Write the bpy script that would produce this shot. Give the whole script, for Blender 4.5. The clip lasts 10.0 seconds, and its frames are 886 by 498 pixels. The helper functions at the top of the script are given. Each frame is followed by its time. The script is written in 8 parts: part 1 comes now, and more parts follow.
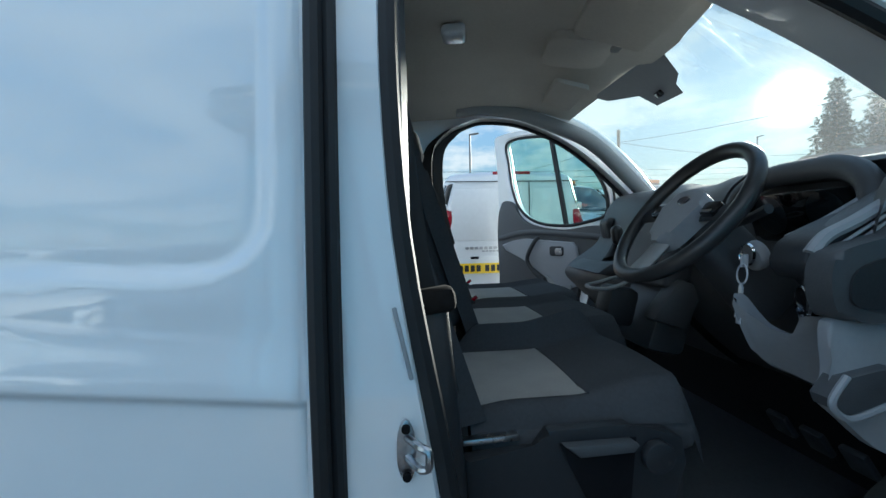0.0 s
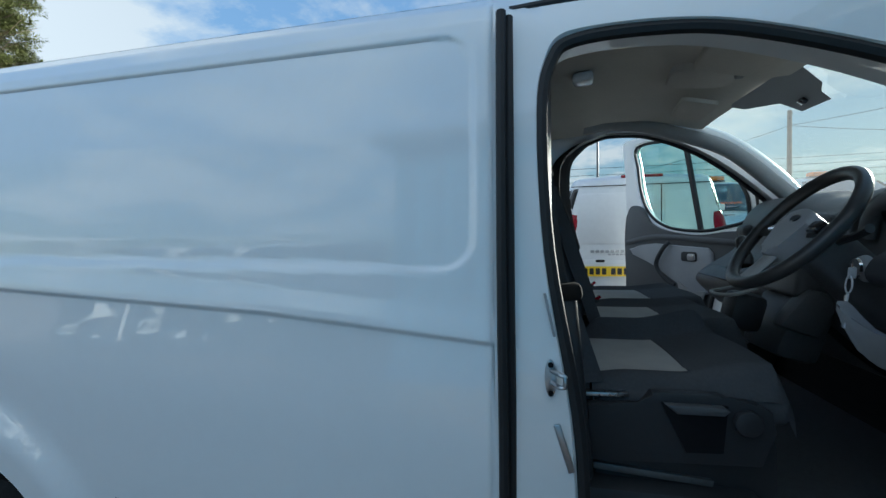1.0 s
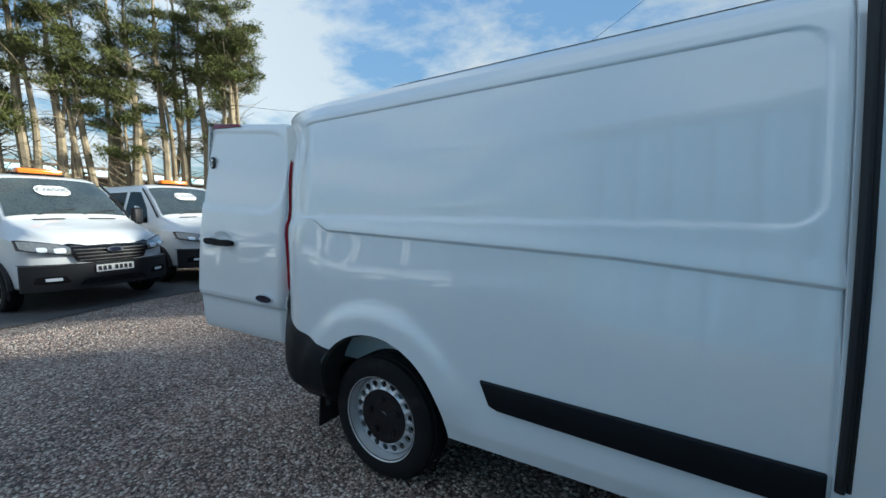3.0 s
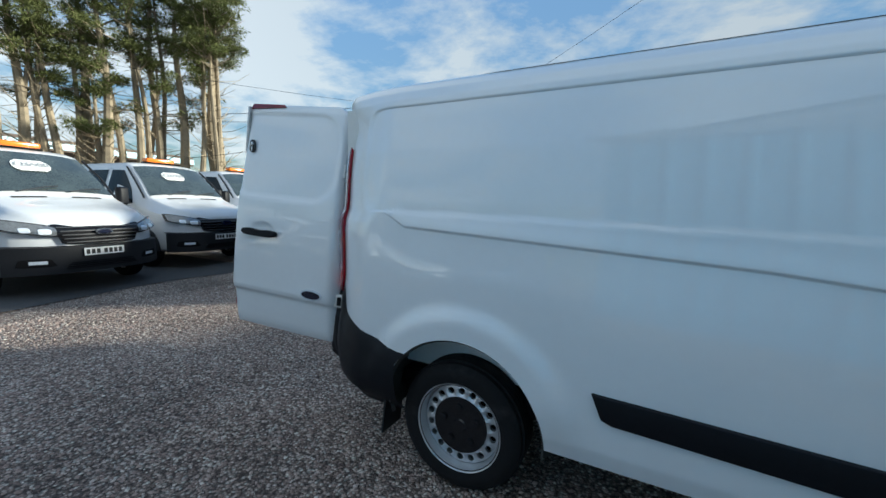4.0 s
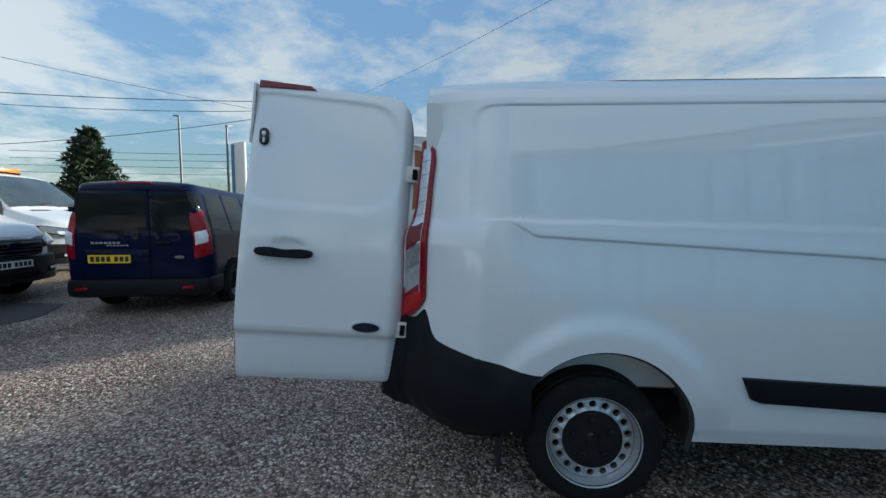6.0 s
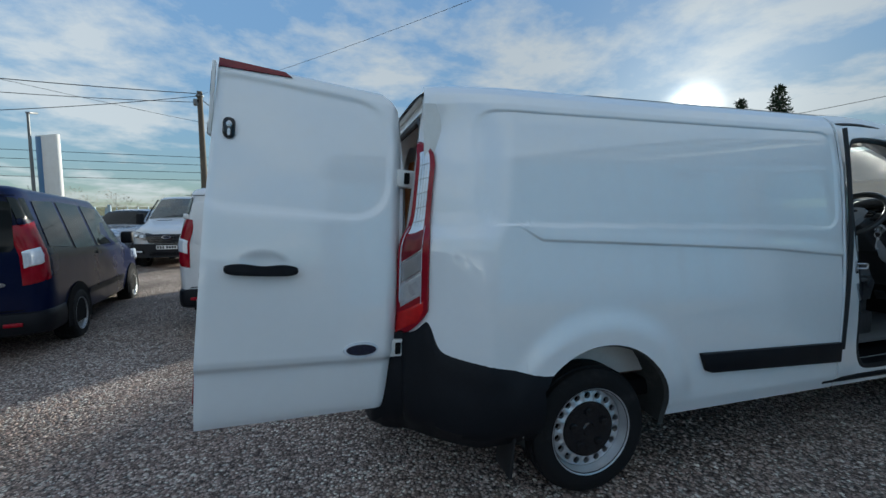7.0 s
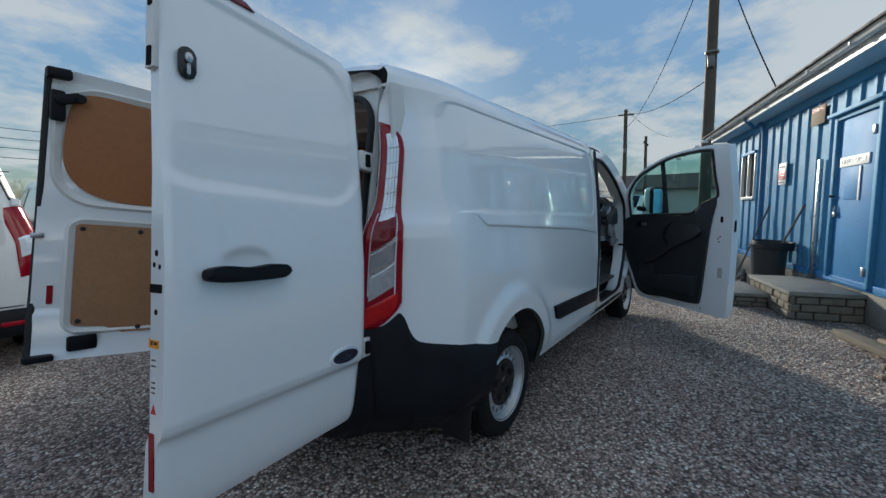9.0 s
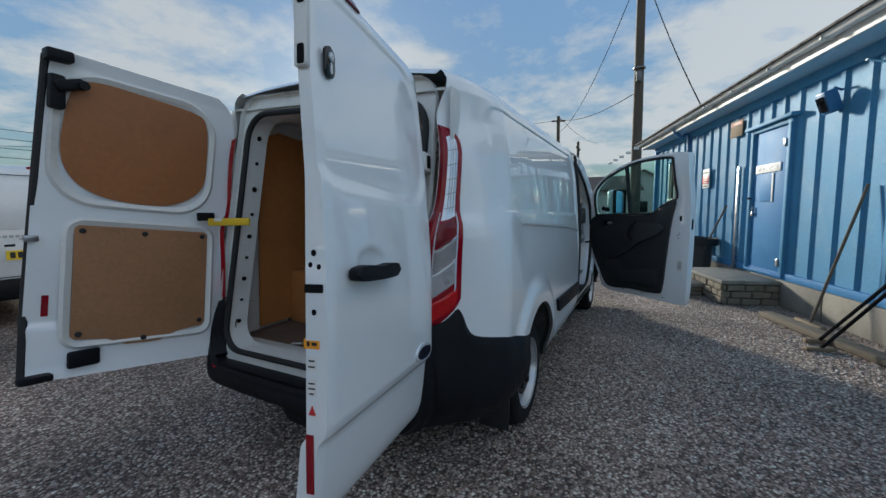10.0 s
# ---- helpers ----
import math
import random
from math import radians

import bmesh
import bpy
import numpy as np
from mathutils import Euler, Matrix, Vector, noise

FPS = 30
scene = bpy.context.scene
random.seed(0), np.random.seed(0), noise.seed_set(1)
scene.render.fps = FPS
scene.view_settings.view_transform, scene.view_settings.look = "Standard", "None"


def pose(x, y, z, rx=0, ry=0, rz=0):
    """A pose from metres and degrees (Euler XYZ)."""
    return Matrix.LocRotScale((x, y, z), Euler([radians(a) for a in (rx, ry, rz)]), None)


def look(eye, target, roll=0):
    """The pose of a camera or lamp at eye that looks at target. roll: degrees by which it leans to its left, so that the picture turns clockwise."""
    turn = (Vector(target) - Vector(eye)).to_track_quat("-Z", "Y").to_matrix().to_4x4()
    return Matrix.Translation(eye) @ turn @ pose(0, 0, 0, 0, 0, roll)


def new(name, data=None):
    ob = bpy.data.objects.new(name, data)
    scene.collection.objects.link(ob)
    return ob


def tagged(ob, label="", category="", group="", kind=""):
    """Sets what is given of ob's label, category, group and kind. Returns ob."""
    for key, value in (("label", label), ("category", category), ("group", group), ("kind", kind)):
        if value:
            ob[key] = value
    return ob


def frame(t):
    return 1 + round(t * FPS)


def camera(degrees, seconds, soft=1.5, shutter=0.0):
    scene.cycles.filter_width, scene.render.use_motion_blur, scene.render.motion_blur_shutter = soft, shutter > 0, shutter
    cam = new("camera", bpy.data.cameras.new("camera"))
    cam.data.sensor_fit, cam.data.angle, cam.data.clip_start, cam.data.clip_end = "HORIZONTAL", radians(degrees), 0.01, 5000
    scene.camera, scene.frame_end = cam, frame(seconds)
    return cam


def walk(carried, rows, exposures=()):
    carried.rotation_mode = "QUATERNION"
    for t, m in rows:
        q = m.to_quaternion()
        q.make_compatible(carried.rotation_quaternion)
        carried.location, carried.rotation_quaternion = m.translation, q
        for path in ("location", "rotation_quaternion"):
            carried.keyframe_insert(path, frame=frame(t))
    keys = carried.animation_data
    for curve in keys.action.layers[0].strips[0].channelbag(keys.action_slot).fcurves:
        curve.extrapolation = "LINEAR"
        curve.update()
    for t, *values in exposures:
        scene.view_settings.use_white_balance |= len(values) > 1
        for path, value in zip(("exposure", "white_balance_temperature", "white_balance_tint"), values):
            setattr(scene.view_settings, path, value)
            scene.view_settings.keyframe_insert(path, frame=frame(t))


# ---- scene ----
cam = camera(97.4, 10.0)
PATH = [
    (0, (1.839, -0.504, 1.407), (2.038, 1.484, 1.317), -1.3),
    (0.5, (1.82, -0.697, 1.408), (1.731, 1.299, 1.312), -1.2),
    (1, (1.78, -0.888, 1.446), (1.372, 1.068, 1.368), -1.1),
    (1.2, (1.713, -0.933, 1.46), (1.242, 1.007, 1.366), -0.9),
    (1.5, (1.59, -1.039, 1.475), (0.986, 0.866, 1.392), -0.8),
    (1.8, (1.55, -1.24, 1.48), (0.825, 0.62, 1.386), -0.9),
    (2, (1.58, -1.433, 1.435), (0.718, 0.37, 1.38), -0.5),
    (2.2, (1.558, -1.452, 1.425), (0.625, 0.316, 1.352), -0.6),
    (2.5, (1.493, -1.459, 1.412), (0.486, 0.266, 1.304), -0.7),
    (2.7, (1.432, -1.458, 1.405), (0.395, 0.252, 1.262), -0.7),
    (3.8, (0.918, -1.55, 1.423), (-0.073, 0.173, 1.2), 0.9),
    (4, (0.784, -1.618, 1.449), (-0.154, 0.133, 1.217), 1.3),
    (4.5, (0.44, -1.684, 1.416), (-0.33, 0.148, 1.188), 1.8),
    (5, (0.087, -1.745, 1.415), (-0.479, 0.161, 1.204), 1.6),
    (5.5, (-0.312, -1.832, 1.427), (-0.666, 0.127, 1.233), 1.0),
    (5.7, (-0.442, -1.818, 1.414), (-0.709, 0.156, 1.231), 0.8),
    (6.8, (-1.11, -1.674, 1.424), (-0.733, 0.285, 1.287), -0.5),
    (7, (-1.232, -1.628, 1.416), (-0.712, 0.299, 1.28), -0.6),
    (7.2, (-1.335, -1.571, 1.399), (-0.684, 0.315, 1.26), -0.6),
    (7.5, (-1.487, -1.479, 1.4), (-0.635, 0.325, 1.256), -0.7),
    (8, (-1.787, -1.368, 1.379), (-0.624, 0.252, 1.218), -1.0),
    (8.5, (-1.977, -1.224, 1.387), (-0.562, 0.175, 1.193), -0.6),
    (9, (-2.106, -1.053, 1.401), (-0.515, 0.145, 1.212), -0.7),
    (9.5, (-2.306, -0.857, 1.41), (-0.606, 0.179, 1.22), -0.8),
    (10, (-2.472, -0.623, 1.407), (-0.707, 0.299, 1.214), -0.7),
]
walk(cam, [(t, look(eye, target, roll)) for t, eye, target, roll in PATH],
     exposures=[(0, 2.55, 5650, 0), (0.5, 2.32, 5650, 0), (1.5, 2.12, 5650, 0), (3, 2.08, 5700, 0), (6.5, 1.97, 5850, 2), (8.5, 1.92, 5900, 3), (10, 1.97, 6050, 5)])

# ---- world, sun ----
SUN_EL, SUN_AZ = 13.2, 42.6          # degrees; azimuth from +x towards +y
world = bpy.data.worlds.new("sky")
scene.world = world
world.use_nodes = True
nt = world.node_tree
nt.nodes.clear()


def wn(kind, **kw):
    n = nt.nodes.new(kind)
    for k, v in kw.items():
        n.inputs[k].default_value = v
    return n


def wmath(op, a, b=None, clamp=False):
    n = nt.nodes.new("ShaderNodeMath")
    n.operation, n.use_clamp = op, clamp
    for i, v in enumerate((a, b)):
        if v is None:
            continue
        if isinstance(v, (int, float)):
            n.inputs[i].default_value = v
        else:
            nt.links.new(v, n.inputs[i])
    return n.outputs[0]


sky = nt.nodes.new("ShaderNodeTexSky")
sky.sky_type = 'NISHITA'
sky.sun_disc = False
sky.sun_elevation = radians(SUN_EL)
sky.sun_rotation = radians(90 - SUN_AZ)
sky.air_density, sky.dust_density, sky.ozone_density = 1.0, 0.05, 2.0
tc = nt.nodes.new("ShaderNodeTexCoord")
sep = nt.nodes.new("ShaderNodeSeparateXYZ")
nt.links.new(tc.outputs["Generated"], sep.inputs[0])
up = wmath('MAXIMUM', sep.outputs[2], 0.0)
den = wmath('ADD', up, 0.16)
px = wmath('DIVIDE', sep.outputs[0], den)
py = wmath('DIVIDE', sep.outputs[1], den)
comb = nt.nodes.new("ShaderNodeCombineXYZ")
nt.links.new(px, comb.inputs[0])
nt.links.new(py, comb.inputs[1])
cl1 = wn("ShaderNodeTexNoise", Scale=1.5, Detail=10.0, Roughness=0.62, Distortion=0.12)
nt.links.new(comb.outputs[0], cl1.inputs["Vector"])
cl2 = wn("ShaderNodeTexNoise", Scale=0.5, Detail=2.0, Roughness=0.5)
nt.links.new(comb.outputs[0], cl2.inputs["Vector"])
dens = wmath('ADD', wmath('MULTIPLY', cl1.outputs["Fac"], 0.75), wmath('MULTIPLY', cl2.outputs["Fac"], 0.45))
mask = wmath('MULTIPLY', wmath('SUBTRACT', dens, 0.555), 9.0, clamp=True)
mask = wmath('MULTIPLY', mask, wmath('MULTIPLY', up, 14.0, clamp=True))
mask = wmath('MULTIPLY', mask, 0.82)
# bright haze towards the sun saturates softly
lum0 = nt.nodes.new("ShaderNodeRGBToBW")
nt.links.new(sky.outputs[0], lum0.inputs[0])
dotn = nt.nodes.new("ShaderNodeVectorMath")
dotn.operation = 'DOT_PRODUCT'
nt.links.new(tc.outputs["Generated"], dotn.inputs[0])
dotn.inputs[1].default_value = (math.cos(radians(SUN_AZ)) * math.cos(radians(SUN_EL)), math.sin(radians(SUN_AZ)) * math.cos(radians(SUN_EL)), math.sin(radians(SUN_EL)))
facing = wmath('MAXIMUM', dotn.outputs["Value"], 0.0)
averted = wmath('MAXIMUM', wmath('MULTIPLY', dotn.outputs["Value"], -1.0), 0.0)
damp = wmath('DIVIDE', wmath('SUBTRACT', 0.92, wmath('MULTIPLY', facing, 0.26)), wmath('ADD', lum0.outputs[0], 0.62))
soft2 = nt.nodes.new("ShaderNodeVectorMath")
soft2.operation = 'SCALE'
nt.links.new(sky.outputs[0], soft2.inputs[0])
nt.links.new(damp, soft2.inputs["Scale"])
lum = nt.nodes.new("ShaderNodeRGBToBW")
nt.links.new(soft2.outputs[0], lum.inputs[0])
hazy = nt.nodes.new("ShaderNodeMixRGB")       # thin high haze pales the blue
hazy.inputs[0].default_value = 0.10
nt.links.new(soft2.outputs[0], hazy.inputs[1])
nt.links.new(lum.outputs[0], hazy.inputs[2])
cloud = nt.nodes.new("ShaderNodeMixRGB")      # cloud white, carrying the sky's own brightness
cloud.blend_type = 'MULTIPLY'
cloud.inputs[0].default_value = 1.0
cloud.inputs[1].default_value = (1.0, 0.985, 0.965, 1)
gain = wmath('ADD', wmath('MULTIPLY', lum.outputs[0], 0.5), wmath('SUBTRACT', wmath('ADD', wmath('MULTIPLY', averted, 0.55), 0.98), wmath('MULTIPLY', facing, 0.28)))      # clouds opposite the sun are lit full on
nt.links.new(gain, cloud.inputs[2])
mixs = nt.nodes.new("ShaderNodeMixRGB")
nt.links.new(mask, mixs.inputs[0])
nt.links.new(hazy.outputs[0], mixs.inputs[1])
nt.links.new(cloud.outputs[0], mixs.inputs[2])
bg = nt.nodes.new("ShaderNodeBackground")
bg.inputs[1].default_value = 0.15
glow = wmath('ADD', wmath('MULTIPLY', wmath('POWER', facing, 2200.0), 9.0), wmath('MULTIPLY', wmath('POWER', facing, 60.0), 0.5))
aur = nt.nodes.new("ShaderNodeVectorMath")
aur.operation = 'ADD'
nt.links.new(mixs.outputs[0], aur.inputs[0])
gcol = nt.nodes.new("ShaderNodeVectorMath")
gcol.operation = 'SCALE'
gcol.inputs[0].default_value = (1.0, 0.97, 0.90)
nt.links.new(glow, gcol.inputs["Scale"])
nt.links.new(gcol.outputs[0], aur.inputs[1])
nt.links.new(aur.outputs[0], bg.inputs[0])
wo = nt.nodes.new("ShaderNodeOutputWorld")
nt.links.new(bg.outputs[0], wo.inputs[0])

sun = new("sun", bpy.data.lights.new("sun", 'SUN'))
sun.data.energy, sun.data.angle, sun.data.color = 2.1, radians(6.0), (1.0, 0.89, 0.74)
sd = Vector((math.cos(radians(SUN_AZ)) * math.cos(radians(SUN_EL)), math.sin(radians(SUN_AZ)) * math.cos(radians(SUN_EL)), math.sin(radians(SUN_EL))))
sun.matrix_world = look(sd * 30, (0, 0, 0))


# ---- materials ----
def material(name, color, rough=0.5, metal=0.0, vary=0.12, scale=6.0, bump=0.0, bscale=60.0, coat=0.0, coat_ior=1.5, spec=0.5, dirt=None, dirt_amount=0.0, fine=None):
    """A principled surface with variation at two scales and a fine relief, in metres."""
    m = bpy.data.materials.new(name)
    m.use_nodes = True
    t = m.node_tree
    b = t.nodes["Principled BSDF"]
    b.inputs["Roughness"].default_value, b.inputs["Metallic"].default_value = rough, metal
    b.inputs["Coat Weight"].default_value = coat
    b.inputs["Coat Roughness"].default_value = 0.02
    b.inputs["Coat IOR"].default_value = coat_ior
    b.inputs["Specular IOR Level"].default_value = spec
    co = t.nodes.new("ShaderNodeTexCoord")
    big = t.nodes.new("ShaderNodeTexNoise")
    big.inputs["Scale"].default_value, big.inputs["Detail"].default_value = scale, 5
    small = t.nodes.new("ShaderNodeTexNoise")
    small.inputs["Scale"].default_value, small.inputs["Detail"].default_value = fine or scale * 14, 3
    for n in (big, small):
        t.links.new(co.outputs["Object"], n.inputs["Vector"])
    add = t.nodes.new("ShaderNodeMath")
    add.operation = 'ADD'
    t.links.new(big.outputs["Fac"], add.inputs[0])
    t.links.new(small.outputs["Fac"], add.inputs[1])
    rmp = t.nodes.new("ShaderNodeMapRange")
    rmp.inputs[1].default_value, rmp.inputs[2].default_value = 0.6, 1.4
    rmp.inputs[3].default_value, rmp.inputs[4].default_value = 1 - vary, 1 + vary
    t.links.new(add.outputs[0], rmp.inputs[0])
    mul = t.nodes.new("ShaderNodeMixRGB")
    mul.blend_type, mul.inputs[0].default_value = 'MULTIPLY', 1.0
    mul.inputs[1].default_value = (*color, 1)
    t.links.new(rmp.outputs[0], mul.inputs[2])
    out = mul.outputs[0]
    if dirt:
        dn = t.nodes.new("ShaderNodeTexNoise")
        dn.inputs["Scale"].default_value, dn.inputs["Detail"].default_value, dn.inputs["Roughness"].default_value = scale * 0.6, 8, 0.7
        t.links.new(co.outputs["Object"], dn.inputs["Vector"])
        dr = t.nodes.new("ShaderNodeMapRange")
        dr.inputs[1].default_value, dr.inputs[2].default_value, dr.inputs[4].default_value = 0.52, 0.72, dirt_amount
        t.links.new(dn.outputs["Fac"], dr.inputs[0])
        dm = t.nodes.new("ShaderNodeMixRGB")
        t.links.new(dr.outputs[0], dm.inputs[0])
        t.links.new(out, dm.inputs[1])
        dm.inputs[2].default_value = (*dirt, 1)
        out = dm.outputs[0]
    t.links.new(out, b.inputs["Base Color"])
    rr = t.nodes.new("ShaderNodeMapRange")
    rr.inputs[1].default_value, rr.inputs[2].default_value = 0.3, 0.7
    rr.inputs[3].default_value, rr.inputs[4].default_value = max(rough - 0.05, 0.02), min(rough + 0.05, 1)
    t.links.new(big.outputs["Fac"], rr.inputs[0])
    t.links.new(rr.outputs[0], b.inputs["Roughness"])
    if bump:
        bn = t.nodes.new("ShaderNodeTexNoise")
        bn.inputs["Scale"].default_value, bn.inputs["Detail"].default_value = bscale, 3
        t.links.new(co.outputs["Object"], bn.inputs["Vector"])
        bp = t.nodes.new("ShaderNodeBump")
        bp.inputs["Strength"].default_value, bp.inputs["Distance"].default_value = bump, 0.004
        t.links.new(bn.outputs["Fac"], bp.inputs["Height"])
        t.links.new(bp.outputs[0], b.inputs["Normal"])
    return m


def glass_material(name, tint, gloss=(1, 1, 1), ior=1.5, dust=0.0):
    m = bpy.data.materials.new(name)
    m.use_nodes = True
    t = m.node_tree
    t.nodes.clear()
    tr = t.nodes.new("ShaderNodeBsdfTransparent")
    tr.inputs[0].default_value = (*tint, 1)
    gl = t.nodes.new("ShaderNodeBsdfGlossy")
    gl.inputs["Color"].default_value, gl.inputs["Roughness"].default_value = (*gloss, 1), 0.01
    lw = t.nodes.new("ShaderNodeLayerWeight")
    lw.inputs[0].default_value = 0.5
    pw = t.nodes.new("ShaderNodeMath")
    pw.operation = 'POWER'
    t.links.new(lw.outputs["Facing"], pw.inputs[0])
    pw.inputs[1].default_value = 4.5
    fr = t.nodes.new("ShaderNodeMath")
    fr.operation = 'MULTIPLY_ADD'
    t.links.new(pw.outputs[0], fr.inputs[0])
    fr.inputs[1].default_value, fr.inputs[2].default_value = 0.8, 0.045
    mx = t.nodes.new("ShaderNodeMixShader")
    t.links.new(fr.outputs[0], mx.inputs[0])
    t.links.new(tr.outputs[0], mx.inputs[1])
    t.links.new(gl.outputs[0], mx.inputs[2])
    o = t.nodes.new("ShaderNodeOutputMaterial")
    if dust:                                     # a film of dust that the sun lights from behind
        ds = t.nodes.new("ShaderNodeBsdfTranslucent")
        ds.inputs[0].default_value = (0.9, 0.9, 0.88, 1)
        m2 = t.nodes.new("ShaderNodeMixShader")
        m2.inputs[0].default_value = dust
        t.links.new(mx.outputs[0], m2.inputs[1])
        t.links.new(ds.outputs[0], m2.inputs[2])
        t.links.new(m2.outputs[0], o.inputs[0])
    else:
        t.links.new(mx.outputs[0], o.inputs[0])
    return m


PAINT = material("white_paint", (0.83, 0.855, 0.875), 0.35, vary=0.015, scale=1.5, coat=1.0, coat_ior=1.7)
FLEETWHITE = material("fleet_white_paint", (0.69, 0.70, 0.715), 0.38, vary=0.04, scale=1.5, coat=0.8, dirt=(0.5, 0.48, 0.44), dirt_amount=0.15)
PAINT_IN = material("white_inner_paint", (0.72, 0.72, 0.70), 0.32, vary=0.05, scale=4, coat=0.3, dirt=(0.34, 0.31, 0.27), dirt_amount=0.35)
NAVY = material("navy_paint", (0.004, 0.008, 0.032), 0.3, vary=0.1, scale=2, coat=0.35, coat_ior=1.35, spec=0.05)
SILVERP = material("silver_paint", (0.52, 0.53, 0.55), 0.25, metal=0.4, vary=0.05, coat=0.8)
BLACKP = material("black_grained_plastic", (0.008, 0.009, 0.012), 0.5, vary=0.2, scale=5, bump=0.15, bscale=420, spec=0.18)
BUMPERG = material("faded_grey_bumper_plastic", (0.016, 0.017, 0.020), 0.55, spec=0.25, vary=0.15, scale=3, bump=0.2, bscale=300)
BLACKG = material("black_gloss_plastic", (0.01, 0.01, 0.012), 0.18, vary=0.1)
SEAL = material("black_rubber_seal", (0.012, 0.013, 0.015), 0.6, vary=0.2)
TYRE = material("tyre_rubber", (0.010, 0.010, 0.011), 0.8, spec=0.25, vary=0.25, scale=9, bump=0.3, bscale=160, dirt=(0.09, 0.085, 0.08), dirt_amount=0.25)
RIM = material("silver_steel_wheel", (0.60, 0.61, 0.63), 0.38, metal=0.7, vary=0.06, scale=12, dirt=(0.34, 0.32, 0.30), dirt_amount=0.15)
LINER = material("dusty_wheel_arch_liner", (0.045, 0.046, 0.043), 0.85, vary=0.3, scale=7, dirt=(0.15, 0.145, 0.125), dirt_amount=0.5, bump=0.4, bscale=60)
UNDER = material("dark_underbody", (0.008, 0.008, 0.009), 0.9, spec=0.15, vary=0.3)
GRILLEGREY = material("satin_grey_grille_bar", (0.045, 0.047, 0.05), 0.35, vary=0.1)
CHROME = material("chrome", (0.75, 0.76, 0.78), 0.08, metal=1.0, vary=0.03)
LAMPGREY = material("grey_sealer", (0.30, 0.32, 0.34), 0.6)
STEEL = material("bright_steel", (0.5, 0.51, 0.53), 0.3, metal=1.0, vary=0.1, scale=20)
REDLENS = material("red_lamp_lens", (0.25, 0.003, 0.013), 0.08, vary=0.2, scale=9, spec=0.4)
BRIGHTRED = material("bright_red_lens", (0.50, 0.010, 0.012), 0.08, vary=0.35, scale=22, spec=0.4)
DARKRED = material("dark_red_lens", (0.17, 0.014, 0.022), 0.1, vary=0.45, scale=30, spec=0.4)
CLEARLENS = material("clear_lamp_lens", (0.78, 0.83, 0.90), 0.10, metal=0.15, vary=0.15, scale=30, coat=1.0)
SMOKELENS = material("smoked_lamp_lens", (0.34, 0.32, 0.32), 0.1, metal=0.3, vary=0.35, scale=40, coat=1.0)
LAMPINNER = material("grey_headlamp_reflector", (0.22, 0.23, 0.24), 0.12, metal=0.5, vary=0.5, scale=24, coat=1.0)
GREYLENS = material("ribbed_grey_lamp_lens", (0.58, 0.58, 0.60), 0.12, metal=0.3, vary=0.3, scale=45, coat=0.6)
AMBER = material("amber_beacon", (0.85, 0.20, 0.012), 0.15, vary=0.15, coat=0.8)
BADGE = material("dark_blue_badge", (0.006, 0.009, 0.028), 0.15, coat=1.0, vary=0.05)
PLY = material("stained_plywood", (0.33, 0.125, 0.038), 0.45, vary=0.14, scale=3.0, bump=0.1, bscale=90, dirt=(0.18, 0.07, 0.025), dirt_amount=0.45)
# load-space ply, coloured lighter than PLY to stand in for light falling inside
PLYLOAD = material("brightened_load_plywood", (0.46, 0.19, 0.062), 0.35, vary=0.16, scale=3.0, bump=0.08, bscale=90, dirt=(0.26, 0.11, 0.04), dirt_amount=0.3)
PLYWORN = material("scuffed_plywood", (0.33, 0.165, 0.075), 0.55, vary=0.18, scale=4.0, bump=0.12, bscale=90, dirt=(0.40, 0.31, 0.22), dirt_amount=0.4)
PLYFLOOR = material("dirty_load_floor", (0.13, 0.085, 0.06), 0.7, vary=0.25, scale=5, dirt=(0.25, 0.2, 0.16), dirt_amount=0.5)
HEADLINE = material("grey_headlining", (0.60, 0.575, 0.53), 0.9, vary=0.06, bump=0.3, bscale=500, spec=0.1)
PILLARTRIM = material("grey_pillar_trim", (0.30, 0.31, 0.315), 0.7, vary=0.06, bump=0.2, bscale=400)
SEATDARK = material("charcoal_seat_cloth", (0.070, 0.074, 0.082), 0.92, vary=0.15, scale=9, bump=0.4, bscale=600, spec=0.15)
SEATGREY = material("grey_seat_cloth", (0.37, 0.36, 0.345), 0.92, vary=0.16, scale=9, bump=0.5, bscale=700, spec=0.15, fine=320)
DASHD = material("dark_dash_plastic", (0.075, 0.080, 0.088), 0.5, vary=0.1, bump=0.25, bscale=500)
DASHG = material("mid_grey_dash_plastic", (0.30, 0.315, 0.34), 0.5, vary=0.06, bump=0.25, bscale=500)
CARD = material("dark_door_card_plastic", (0.022, 0.025, 0.029), 0.5, vary=0.12, bump=0.2, bscale=400)
CABBLACK = material("cab_black_plastic", (0.024, 0.027, 0.032), 0.5, vary=0.12, bump=0.25, bscale=420)
MATFLOOR = material("rubber_floor_mat", (0.095, 0.10, 0.105), 0.6, vary=0.2, bump=0.3, bscale=200)
LEATHER = material("worn_black_wheel_rim", (0.028, 0.029, 0.031), 0.34, vary=0.2, scale=14, bump=0.15, bscale=300)
YELLOWPL = material("yellow_number_plate", (0.85, 0.58, 0.02), 0.35, vary=0.05)
WHITEPL = material("white_number_plate", (0.78, 0.78, 0.76), 0.35, vary=0.05)
INK = material("black_lettering", (0.015, 0.015, 0.017), 0.5)
GREYINK = material("grey_lettering", (0.35, 0.36, 0.38), 0.3, metal=0.5)
REDSIGN = material("red_print", (0.6, 0.03, 0.03), 0.5)
